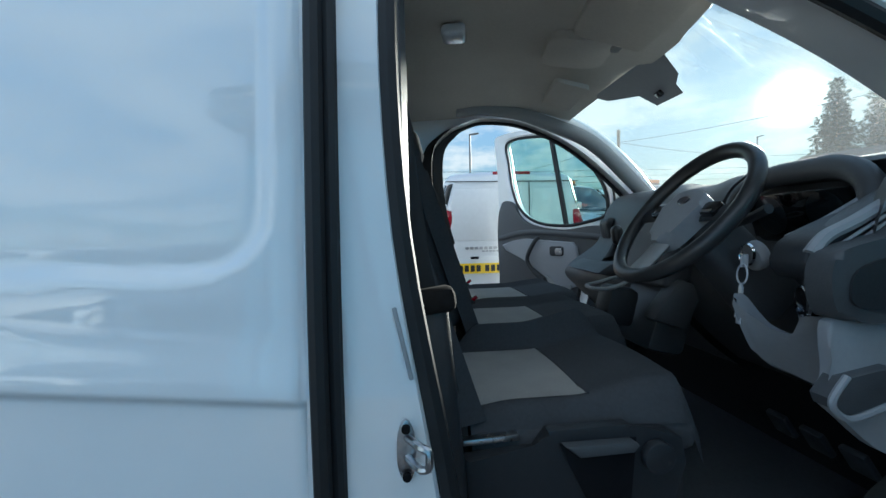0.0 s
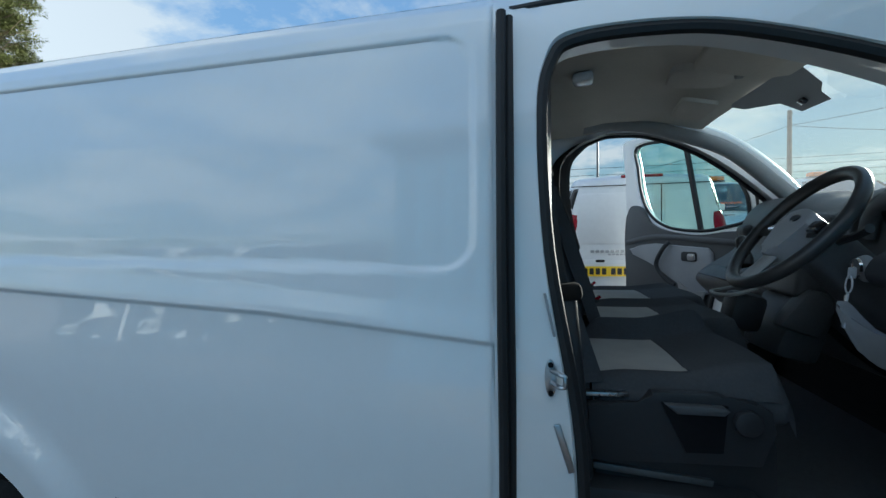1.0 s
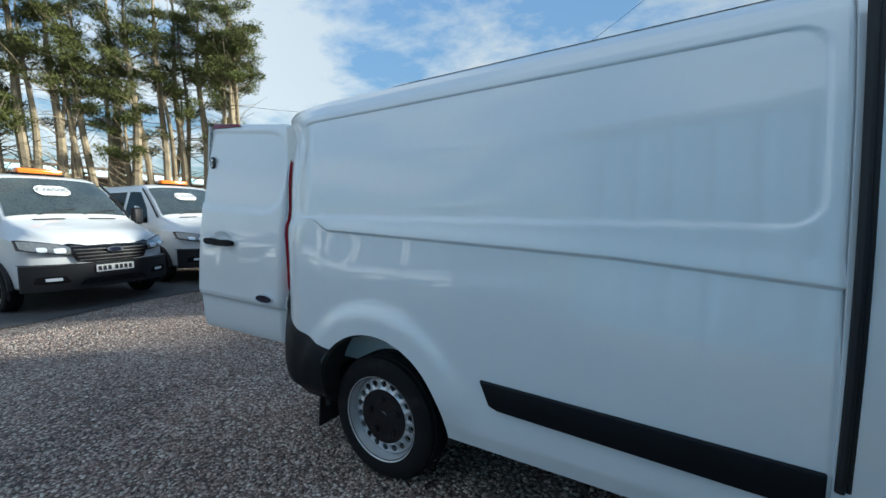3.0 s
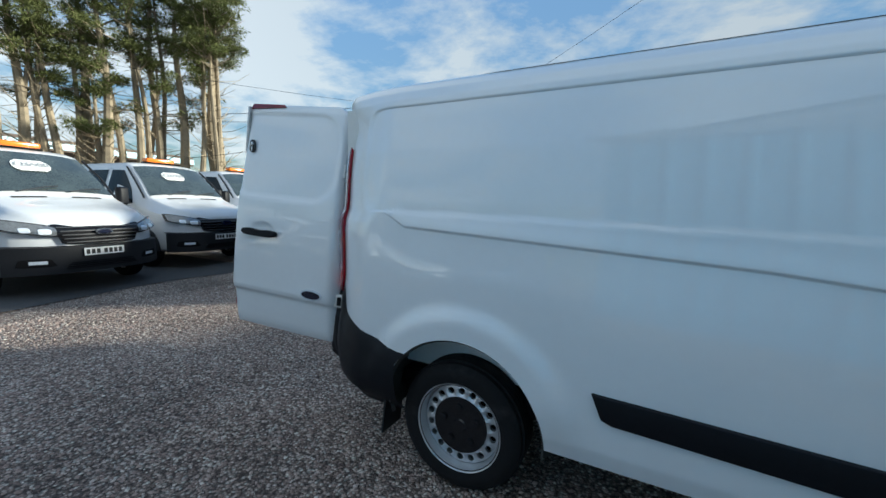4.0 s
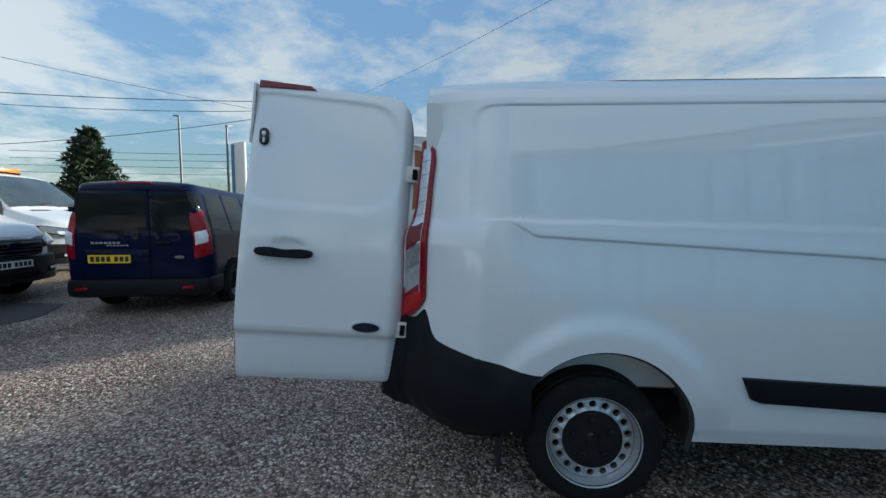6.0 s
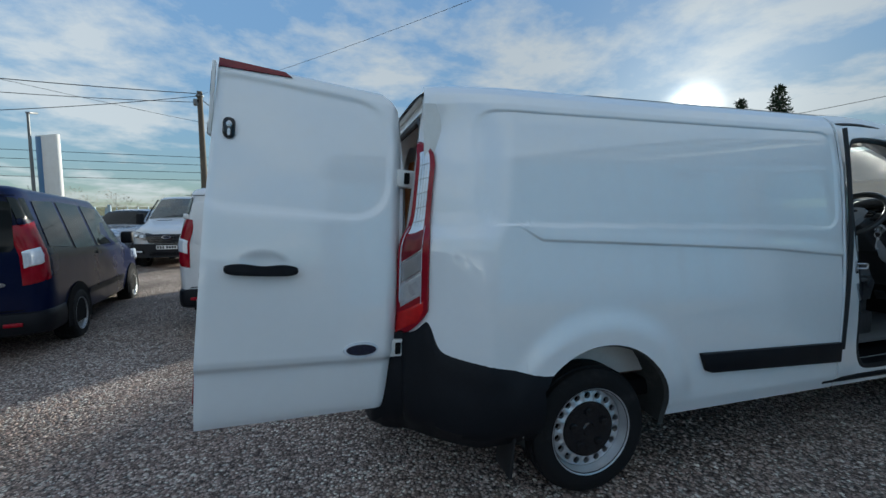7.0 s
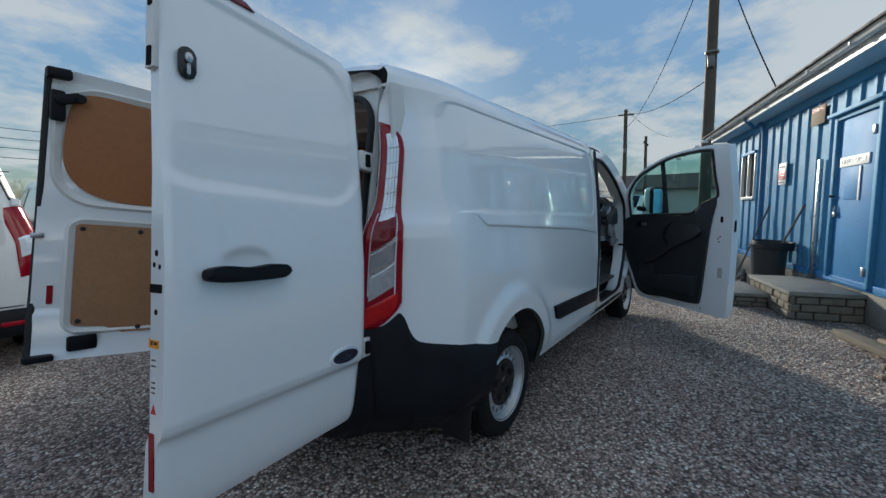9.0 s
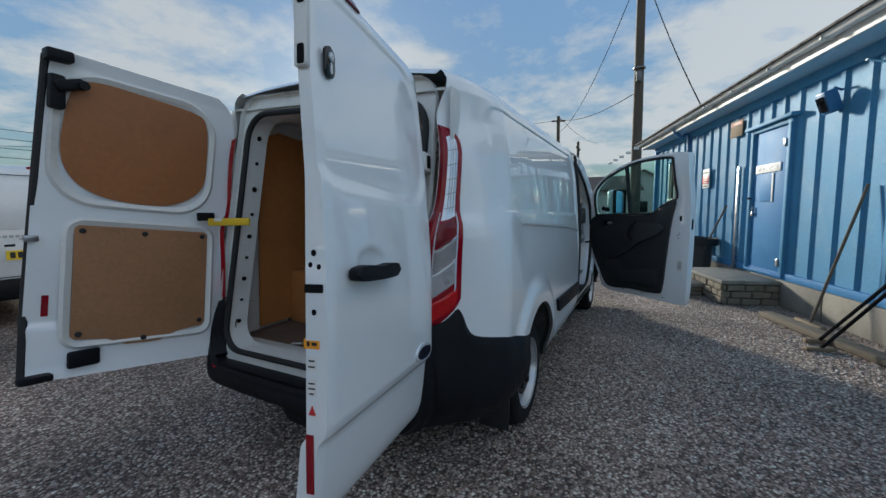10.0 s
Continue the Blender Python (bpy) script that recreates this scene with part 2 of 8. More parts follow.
YELLOW = material("yellow_check_strap", (0.75, 0.50, 0.02), 0.5, vary=0.1)
ORANGEL = material("orange_label", (0.85, 0.33, 0.02), 0.5)
PAPER = material("white_label", (0.75, 0.75, 0.73), 0.6, vary=0.06)
GLASSGREEN = glass_material("green_tinted_glass", (0.70, 0.86, 0.83))
GLASSDUSTY = glass_material("dusty_windscreen_glass", (0.82, 0.94, 0.90), dust=0.12)
GLASSDARK = glass_material("dark_glass", (0.10, 0.13, 0.15))
MIRROR = material("mirror_glass", (0.75, 0.85, 0.88), 0.03, metal=1.0, vary=0.02)
BLUEWALL = material("blue_painted_steel", (0.082, 0.25, 0.43), 0.6, vary=0.12, scale=2.2, bump=0.12, bscale=18, spec=0.14, dirt=(0.24, 0.37, 0.46), dirt_amount=0.45)
BLUEDOOR = material("blue_painted_door", (0.06, 0.215, 0.45), 0.58, vary=0.08, scale=2.5, bump=0.1, bscale=15, dirt=(0.15, 0.28, 0.45), dirt_amount=0.25, spec=0.14)
BLUEDARK = material("blue_shutter_paint", (0.05, 0.16, 0.34), 0.4, vary=0.12)
GUTTER = material("white_plastic_gutter", (0.70, 0.70, 0.68), 0.35, vary=0.08, dirt=(0.3, 0.3, 0.28), dirt_amount=0.4)
SOFFIT = material("blue_soffit_board", (0.45, 0.60, 0.70), 0.5, vary=0.08)
CANOPYBLUE = material("pale_cyan_cladding", (0.30, 0.58, 0.70), 0.4, vary=0.06)
ROOFTILE = material("dark_tile_roof", (0.045, 0.04, 0.04), 0.8, vary=0.3, scale=8)
CONCRETE = material("weathered_concrete", (0.26, 0.245, 0.215), 0.9, vary=0.2, scale=5, bump=0.6, bscale=70, dirt=(0.14, 0.13, 0.10), dirt_amount=0.5)
BLOCK = material("mossy_stone_block", (0.20, 0.175, 0.135), 0.9, vary=0.3, scale=8, bump=0.8, bscale=50, dirt=(0.10, 0.11, 0.06), dirt_amount=0.55)
MORTAR = material("old_mortar", (0.17, 0.16, 0.14), 0.95, vary=0.25, scale=12, bump=0.6)
BINP = material("grey_bin_plastic", (0.05, 0.055, 0.06), 0.5, vary=0.15, scale=7)
WOOD = material("grey_weathered_wood", (0.22, 0.165, 0.11), 0.85, vary=0.3, scale=9, bump=0.5, bscale=60)
OLDWOOD = material("dark_weathered_timber", (0.13, 0.11, 0.085), 0.9, vary=0.3, scale=7, bump=0.5, bscale=60, dirt=(0.06, 0.055, 0.045), dirt_amount=0.4)
POLEWOOD = material("tarred_pole_wood", (0.085, 0.07, 0.053), 0.85, vary=0.3, scale=3, bump=0.5, bscale=40)
LAMPSTEEL = material("grey_galvanised_steel", (0.16, 0.165, 0.17), 0.5, metal=0.6, vary=0.15)
WIRE = material("black_cable", (0.02, 0.02, 0.022), 0.95, spec=0.02)
BARK = material("pale_pine_bark", (0.30, 0.245, 0.165), 0.9, vary=0.5, scale=2.2, bump=1.0, bscale=22, dirt=(0.13, 0.10, 0.07), dirt_amount=0.6)
NEEDLE = material("pine_needles", (0.105, 0.118, 0.037), 0.75, vary=0.45, scale=0.9, spec=0.2)
NEEDLEDK = material("fir_needles", (0.028, 0.045, 0.024), 0.75, vary=0.5, scale=1.2, spec=0.2)
TWIG = material("bare_hedge_twigs", (0.20, 0.155, 0.105), 0.9, vary=0.4, scale=0.5)
GRASS = material("rough_pasture", (0.12, 0.125, 0.04), 0.95, vary=0.3, scale=0.12, fine=3)
PALISADE = material("galvanised_blue_grey_steel", (0.26, 0.35, 0.42), 0.5, metal=0.3, vary=0.15)
TARMAC = material("worn_tarmac", (0.062, 0.062, 0.064), 0.85, vary=0.25, scale=1.2, bump=0.5, bscale=120, dirt=(0.12, 0.115, 0.105), dirt_amount=0.35)
STEELSHED = material("white_shed_cladding", (0.62, 0.62, 0.62), 0.5, vary=0.08)
BROWNROOF = material("brown_corrugated_roof", (0.10, 0.075, 0.06), 0.8, vary=0.25, scale=1)
RENDERW = material("pale_house_render", (0.5, 0.48, 0.45), 0.85, vary=0.1)


def gravel_material():
    """Crushed stone: cells of mixed greys and browns, deep joints, damp and dusty patches."""
    m = bpy.data.materials.new("crushed_gravel")
    m.use_nodes = True
    t = m.node_tree
    b = t.nodes["Principled BSDF"]
    co = t.nodes.new("ShaderNodeTexCoord")

    def vor(scale, feature='F1'):
        v = t.nodes.new("ShaderNodeTexVoronoi")
        v.feature = feature
        v.inputs["Scale"].default_value = scale
        t.links.new(co.outputs["Object"], v.inputs["Vector"])
        return v
    v1, v2 = vor(60), vor(140)
    col = t.nodes.new("ShaderNodeValToRGB")
    e = col.color_ramp.elements
    e[0].position, e[0].color = 0.0, (0.150, 0.108, 0.090, 1)
    e[1].position, e[1].color = 1.0, (0.830, 0.800, 0.700, 1)
    for pos, c in ((0.35, (0.300, 0.218, 0.180, 1)), (0.62, (0.475, 0.365, 0.305, 1)), (0.82, (0.700, 0.580, 0.495, 1))):
        k = e.new(pos)
        k.color = c
    sepc = t.nodes.new("ShaderNodeSeparateColor")
    t.links.new(v1.outputs["Color"], sepc.inputs[0])
    t.links.new(sepc.outputs[0], col.inputs[0])
    big = t.nodes.new("ShaderNodeTexNoise")
    big.inputs["Scale"].default_value, big.inputs["Detail"].default_value = 0.7, 6
    t.links.new(co.outputs["Object"], big.inputs["Vector"])
    rm = t.nodes.new("ShaderNodeMapRange")
    rm.inputs[1].default_value, rm.inputs[2].default_value, rm.inputs[3].default_value, rm.inputs[4].default_value = 0.32, 0.68, 0.58, 1.40
    t.links.new(big.outputs["Fac"], rm.inputs[0])
    dm = t.nodes.new("ShaderNodeMapRange")          # colour darkens away from each stone's centre, into the joints
    dm.inputs[1].default_value, dm.inputs[2].default_value, dm.inputs[3].default_value, dm.inputs[4].default_value = 0.22, 0.72, 1.08, 0.30
    t.links.new(v1.outputs["Distance"], dm.inputs[0])
    m1 = t.nodes.new("ShaderNodeMath")
    m1.operation = 'MULTIPLY'
    t.links.new(rm.outputs[0], m1.inputs[0])
    t.links.new(dm.outputs[0], m1.inputs[1])
    mul = t.nodes.new("ShaderNodeMixRGB")
    mul.blend_type, mul.inputs[0].default_value = 'MULTIPLY', 1.0
    t.links.new(col.outputs[0], mul.inputs[1])
    t.links.new(m1.outputs[0], mul.inputs[2])
    t.links.new(mul.outputs[0], b.inputs["Base Color"])
    b.inputs["Roughness"].default_value = 0.8
    hh = t.nodes.new("ShaderNodeMath")
    hh.operation = 'MULTIPLY_ADD'
    t.links.new(v2.outputs["Distance"], hh.inputs[0])
    hh.inputs[1].default_value = 0.4
    t.links.new(v1.outputs["Distance"], hh.inputs[2])
    bp = t.nodes.new("ShaderNodeBump")
    bp.invert = True
    bp.inputs["Strength"].default_value, bp.inputs["Distance"].default_value = 1.0, 0.016
    t.links.new(hh.outputs[0], bp.inputs["Height"])
    t.links.new(bp.outputs[0], b.inputs["Normal"])
    return m


def stone_material():
    """Loose stones, each of its own grey or brown."""
    m = bpy.data.materials.new("loose_stone")
    m.use_nodes = True
    t = m.node_tree
    b = t.nodes["Principled BSDF"]
    g = t.nodes.new("ShaderNodeNewGeometry")
    col = t.nodes.new("ShaderNodeValToRGB")
    e = col.color_ramp.elements
    e[0].position, e[0].color = 0.0, (0.226, 0.163, 0.137, 1)
    e[1].position, e[1].color = 1.0, (0.800, 0.760, 0.664, 1)
    for pos, c in ((0.4, (0.376, 0.271, 0.227, 1)), (0.75, (0.541, 0.428, 0.362, 1)), (0.9, (0.631, 0.539, 0.466, 1))):
        e.new(pos).color = c
    t.links.new(g.outputs["Random Per Island"], col.inputs[0])
    t.links.new(col.outputs[0], b.inputs["Base Color"])
    b.inputs["Roughness"].default_value = 0.75
    return m


GRAVEL, STONE = gravel_material(), stone_material()


# ---- mesh helpers ----
def mesh_part(name, verts, faces, mat, parent=None, label="", smooth=True, sharp=40):
    me = bpy.data.meshes.new(name)
    me.from_pydata([tuple(v) for v in verts], [], faces)
    me.validate()
    me.materials.append(mat)
    if smooth:
        me.shade_smooth()
        me.set_sharp_from_angle(angle=radians(sharp))
    ob = new(name, me)
    if parent is not None:
        ob.parent = parent
    if label:
        ob["label"] = label
    return ob


def part(name, bm, mat, parent=None, label="", smooth=True, sharp=40):
    """Links a bmesh as one mesh object under a thing or under a part."""
    bmesh.ops.recalc_face_normals(bm, faces=bm.faces)
    me = bpy.data.meshes.new(name)
    bm.to_mesh(me)
    bm.free()
    me.materials.append(mat)
    if smooth:
        me.shade_smooth()
        me.set_sharp_from_angle(angle=radians(sharp))
    ob = new(name, me)
    if parent is not None:
        ob.parent = parent
    if label:
        ob["label"] = label
    return ob


def thing(name, label, category, m=None, group="", kind=""):
    ob = new(name)
    if m is not None:
        ob.matrix_basis = m
    ob.empty_display_size = 0.1
    return tagged(ob, label, category, group, kind)


def box(size, at=(0, 0, 0), rot=(0, 0, 0), bevel=0.0, seg=2, bm=None):
    bm = bm or bmesh.new()
    m = pose(*at, *rot) @ Matrix.Diagonal((*size, 1))
    r = bmesh.ops.create_cube(bm, size=1.0, matrix=m)
    if bevel:
        es = list({e for v in r["verts"] for e in v.link_edges})
        bmesh.ops.bevel(bm, geom=es, offset=bevel, segments=seg, affect='EDGES', profile=0.5)
    return bm


def cyl(r, depth, at=(0, 0, 0), rot=(0, 0, 0), seg=24, r2=None, bm=None, bevel=0.0):
    bm = bm or bmesh.new()
    res = bmesh.ops.create_cone(bm, cap_ends=True, segments=seg, radius1=r, radius2=r if r2 is None else r2, depth=depth, matrix=pose(*at, *rot))
    if bevel:
        es = [e for e in {e for v in res["verts"] for e in v.link_edges} if any(len(f.verts) > 4 for f in e.link_faces)]
        bmesh.ops.bevel(bm, geom=es, offset=bevel, segments=2, affect='EDGES', profile=0.5)
    return bm


def smooth_path(pts, n=8, closed=False):
    """Catmull-Rom through the points."""
    P = [Vector(p) for p in pts]
    out, N = [], len(P)
    for i in range(N if closed else N - 1):
        a, b, c, d = (P[(i + k) % N] if closed else P[min(max(i + k, 0), N - 1)] for k in (-1, 0, 1, 2))
        for j in range(n):
            t = j / n
            out.append(0.5 * ((2 * b) + (c - a) * t + (2 * a - 5 * b + 4 * c - d) * t * t + (3 * b - 3 * c + d - a) * t ** 3))
    if not closed:
        out.append(P[-1])
    return out


def tube(pts, r, seg=8, closed=False, bm=None, r_end=None, flat=None):
    """A tube along points; r_end tapers it; flat squeezes it in the direction of a vector."""
    bm = bm or bmesh.new()
    P = [Vector(p) for p in pts]
    N = len(P)
    rings = []
    prev = None
    for i, p in enumerate(P):
        a = P[(i - 1) % N] if closed or i > 0 else P[0]
        b = P[(i + 1) % N] if closed or i < N - 1 else P[-1]
        d = (b - a).normalized()
        if prev is None:
            s = d.cross(Vector((0, 0, 1)))
            if s.length < 0.1:
                s = d.cross(Vector((0, 1, 0)))
        else:
            s = prev - d * prev.dot(d)
        s.normalize()
        prev = s
        u = d.cross(s)
        rr = r if r_end is None else r + (r_end - r) * i / (N - 1)
        ring = []
        for k in range(seg):
            an = 2 * math.pi * k / seg
            off = (s * math.cos(an) + u * math.sin(an)) * rr
            if flat is not None:
                fd, fs = flat
                off = off + Vector(fd) * (off.dot(Vector(fd)) * (fs - 1))
            ring.append(bm.verts.new(p + off))
        rings.append(ring)
    for i in range(N if closed else N - 1):
        A, B = rings[i], rings[(i + 1) % N]
        for k in range(seg):
            bm.faces.new((A[k], A[(k + 1) % seg], B[(k + 1) % seg], B[k]))
    if not closed:
        bm.faces.new(rings[0])
        bm.faces.new(rings[-1])
    return bm


def lathe(profile, seg=48, bm=None, m=None):
    """Turns (radius, height) points round the y axis."""
    bm = bm or bmesh.new()
    m = m or Matrix()
    rings = []
    for r, h in profile:
        rings.append([bm.verts.new(m @ Vector((r * math.cos(2 * math.pi * k / seg), h, r * math.sin(2 * math.pi * k / seg)))) for k in range(seg)])
    for A, B in zip(rings, rings[1:]):
        for k in range(seg):
            bm.faces.new((A[k], A[(k + 1) % seg], B[(k + 1) % seg], B[k]))
    return bm


def plate(outline, depth, to3, bevel=0.0, bm=None, seg=2):
    """A flat outline of 2D points with thickness; to3(u, v, w) places it."""
    bm = bm or bmesh.new()
    a = [bm.verts.new(to3(u, v, 0)) for u, v in outline]
    b = [bm.verts.new(to3(u, v, depth)) for u, v in outline]
    n = len(a)
    bm.faces.new(a[::-1])
    top = bm.faces.new(b)
    for i in range(n):
        bm.faces.new((a[i], a[(i + 1) % n], b[(i + 1) % n], b[i]))
    if bevel:
        bmesh.ops.bevel(bm, geom=list(top.edges), offset=bevel, segments=seg, affect='EDGES', profile=0.5)
    return bm


def grid(f, us, vs):
    """Vertices and faces of a sheet f(u, v)."""
    V = [f(u, v) for u in us for v in vs]
    n = len(vs)
    F = [(i * n + j, (i + 1) * n + j, (i + 1) * n + j + 1, i * n + j + 1) for i in range(len(us) - 1) for j in range(n - 1)]
    return V, F


def sstep(a, b, x):
    t = min(max((x - a) / (b - a), 0.0), 1.0)
    return t * t * (3 - 2 * t)


def interp(x, pts):
    if x <= pts[0][0]:
        return pts[0][1]
    for (a, p), (b, q) in zip(pts, pts[1:]):
        if x <= b:
            return p + (q - p) * (x - a) / (b - a)
    return pts[-1][1]


def spans(*segs):
    """Joined even steps: (start, end, count) ..."""
    out = []
    for a, b, n in segs:
        out += [a + (b - a) * i / n for i in range(n)]
    return out + [segs[-1][1]]


def rounded(w, h, r, n=5, cx=0.0, cy=0.0):
    """The outline of a rounded rectangle."""
    out = []
    for sx, sy, a0 in ((1, 1, 0), (-1, 1, 90), (-1, -1, 180), (1, -1, 270)):
        for k in range(n + 1):
            a = radians(a0 + 90 * k / n)
            out.append((cx + sx * (w / 2 - r) + r * math.cos(a), cy + sy * (h / 2 - r) + r * math.sin(a)))
    return out


def ellipse(w, h, n=28, cx=0.0, cy=0.0):
    return [(cx + w / 2 * math.cos(2 * math.pi * k / n), cy + h / 2 * math.sin(2 * math.pi * k / n)) for k in range(n)]


# ---- the white panel van: rear axle at x = 0, its right side along y = 0, nose towards +x ----
YC = 1.0
ARCH_R, ARCH_Z = 0.415, 0.395
van = thing("panel_van", "white panel van with rear and cab doors standing open", "van")


def crease_z(x):
    return interp(x, [(-1.0, 1.42), (-0.42, 1.40), (-0.31, 1.335), (0.39, 1.296), (1.136, 1.254), (1.72, 1.196), (3.3, 1.12)])


def rear_x(z):
    return interp(z, [(0.36, -1.0), (0.86, -0.965), (0.92, -0.962), (1.28, -0.949), (1.34, -0.936), (1.40, -0.897), (1.46, -0.880), (1.75, -0.847), (2.06, -0.815)])


def frame_x(z):
    return -1.0 + 0.155 * (z - 0.9)


BASE = [(0.36, 0.022), (0.45, -0.004), (0.60, -0.0105), (0.80, -0.0142), (0.92, -0.0155), (1.0, -0.0155), (1.08, -0.0145), (1.15, -0.0115), (1.22, -0.0075), (1.30, -0.0025), (1.45, 0.006), (1.7, 0.027), (1.88, 0.058), (1.96, 0.078), (2.005, 0.105), (2.04, 0.145), (2.06, 0.19)]


def skin_y(x, z):
    y = interp(z, BASE)
    d = z - crease_z(x)
    k = sstep(-0.5, -0.22, x)
    if d < 0:
        y += k * 0.0100 * ((1 - sstep(-0.014, 0, d)) if d > -0.014 else 1 - sstep(0.02, 0.30, -d))
    else:
        y += k * 0.0075 * sstep(0, 0.08, d)
    # pressed upper panel
    cx, cz, hw, hh, r = 0.535, 1.655, 1.135, 0.277, 0.09
    qx, qz = abs(x - cx) - hw + r, abs(z - cz - 0.02 * (0 if z > cz else 1) * (cx - x)) - hh + r
    sd_ = math.hypot(max(qx, 0), max(qz, 0)) + min(max(qx, qz), 0) - r
    y += 0.0085 * (1 - sstep(-0.010, 0.0, sd_))
    # swelling round the rear arch
    rr = math.hypot(x - 0.02, z - ARCH_Z)
    y -= 0.028 * (1 - sstep(0.49, 0.60, rr)) * sstep(0.40, 0.60, z)
    y += 0.010 * sstep(1.698, 1.714, x)
    xs = rear_x(z) + 0.42
    if x < xs:
        q = min((xs - x) / 0.42, 0.99)
        y += (0.17 * q ** 1.4 + 0.06 * (1 - math.sqrt(1 - q ** 4))) * (1 - 0.55 * sstep(1.82, 2.06, z)) + 0.095 * q ** 1.3 * (1 - sstep(1.0, 1.7, z))
    return y


def arch_bottom(x, c=0.02, low=0.375):
    q = ARCH_R ** 2 - (x - c) ** 2
    return max(low, ARCH_Z + math.sqrt(q)) if q > 0 else low


def mirror(V):
    return [(x, 2 * YC - y, z) for x, y, z in V]


def flip(F):
    return [tuple(reversed(f)) for f in F]


def side_panel():
    cols = spans((0.0, 0.22, 26), (0.22, 0.56, 14))      # offsets from the rear edge
    xs_front = spans((-0.40, -0.396, 1), (-0.396, -0.36, 10), (-0.36, 0.40, 40), (0.40, 0.434, 10), (0.434, 0.436, 1), (0.436, 0.7, 12), (0.7, 1.60, 45), (1.60, 1.70, 12), (1.70, 1.7135, 4))
    n = len(cols) + len(xs_front)
    low = spans((0.0, 0.25, 8), (0.25, 1.0, 10))
    high = spans((0.82, 1.10, 12), (1.10, 1.22, 8), (1.22, 1.25, 4), (1.25, 1.29, 12), (1.29, 1.42, 10), (1.42, 1.48, 10), (1.48, 1.90, 18), (1.90, 1.98, 14), (1.98, 2.06, 12))
    V = []
    for i in range(n):
        for z0, lo in [(t, True) for t in low[:-1]] + [(z, False) for z in high]:
            if lo:
                z = z0
            else:
                w = sstep(0.85, 1.1, z0) * (1 - sstep(1.42, 1.85, z0))
                z = z0
            if i < len(cols):
                zz = 0.45 + (0.82 - 0.45) * z0 if lo else z
                a = rear_x(zz)
                x = a + cols[i] / 0.56 * (-0.401 - a)
                zb = 0.45
                if lo:
                    top = interp(-x, [(0.30, 0.66), (0.60, 0.70), (0.72, 0.72), (0.77, 0.74), (0.80, 0.80), (1.1, 0.84)])
                    zb = min(top, 0.80)
            else:
                x = xs_front[i - len(cols)]
                zb = arch_bottom(x)
            zz = zb + (0.82 - zb) * z0 if lo else z + w * (crease_z(x) - 1.27) * sstep(-0.9, -0.45, x)
            V.append((x, skin_y(x, zz), zz))
    m = len(low) - 1 + len(high)
    F = [(i * m + j, (i + 1) * m + j, (i + 1) * m + j + 1, i * m + j + 1) for i in range(n - 1) for j in range(m - 1)]
    return V, F


SV, SF = side_panel()
mesh_part("side_panel", SV, SF, PAINT, van, "white pressed body side with a swage line", sharp=50)
mesh_part("side_panel", mirror(SV), flip(SF), PAINT, van, sharp=50)

# roof
EDGE = [(-1, 2.06), (1.9, 2.06), (2.2, 2.02), (2.48, 1.93), (2.78, 1.80)]
MID = [(-1, 2.11), (1.9, 2.115), (2.3, 2.10), (2.62, 2.035)]


def roof(s, q):
    x = rear_x(2.06) + 0.02 * (1 - q * q) + (2.47 + 0.25 * (1 - q * q) - rear_x(2.06)) * s
    y = YC + q * (YC - (skin_y(x, 2.06) if x < 0 else 0.19))
    ze, zc = interp(x, EDGE), interp(x, MID)
    rib = 0.006 * max(0.0, math.sin((y - YC) * 30)) * (1 if abs(y - YC) < 0.6 and -0.5 < x < 1.6 else 0)
    drop = 0.03 * (1 - sstep(0, 0.012, s))
    return (x, y, ze + (zc - ze) * (1 - abs(q) ** 2.4) + rib - drop)


mesh_part("roof", *grid(roof, spans((0, 0.02, 6), (0.02, 0.13, 12), (0.13, 0.72, 20), (0.72, 1, 20)), spans((-1, 1, 44))), PAINT, van)

# ---- frames round the cab doors ----
APER = [(1.915, 0.60), (1.908, 0.80), (1.893, 1.03), (1.834, 1.40), (1.821, 1.72), (1.845, 1.843), (1.90, 1.890), (2.08, 1.897), (2.25, 1.873), (2.50, 1.785), (2.75, 1.655), (2.98, 1.50), (3.03, 1.38), (3.02, 1.10), (2.97, 0.80), (2.87, 0.58), (2.74, 0.475), (2.40, 0.46), (2.05, 0.46), (1.965, 0.50)]
OUTER = [(1.712, 0.60), (1.712, 0.80), (1.712, 1.05), (1.712, 1.40), (1.712, 1.72), (1.712, 1.90), (1.712, 2.055), (1.90, 2.056), (2.20, 2.015), (2.52, 1.92), (2.80, 1.78), (3.08, 1.60), (3.20, 1.46), (3.22, 1.20), (3.10, 0.80), (2.905, 0.55), (2.88, 0.39), (2.40, 0.375), (2.05, 0.375), (1.712, 0.375)]


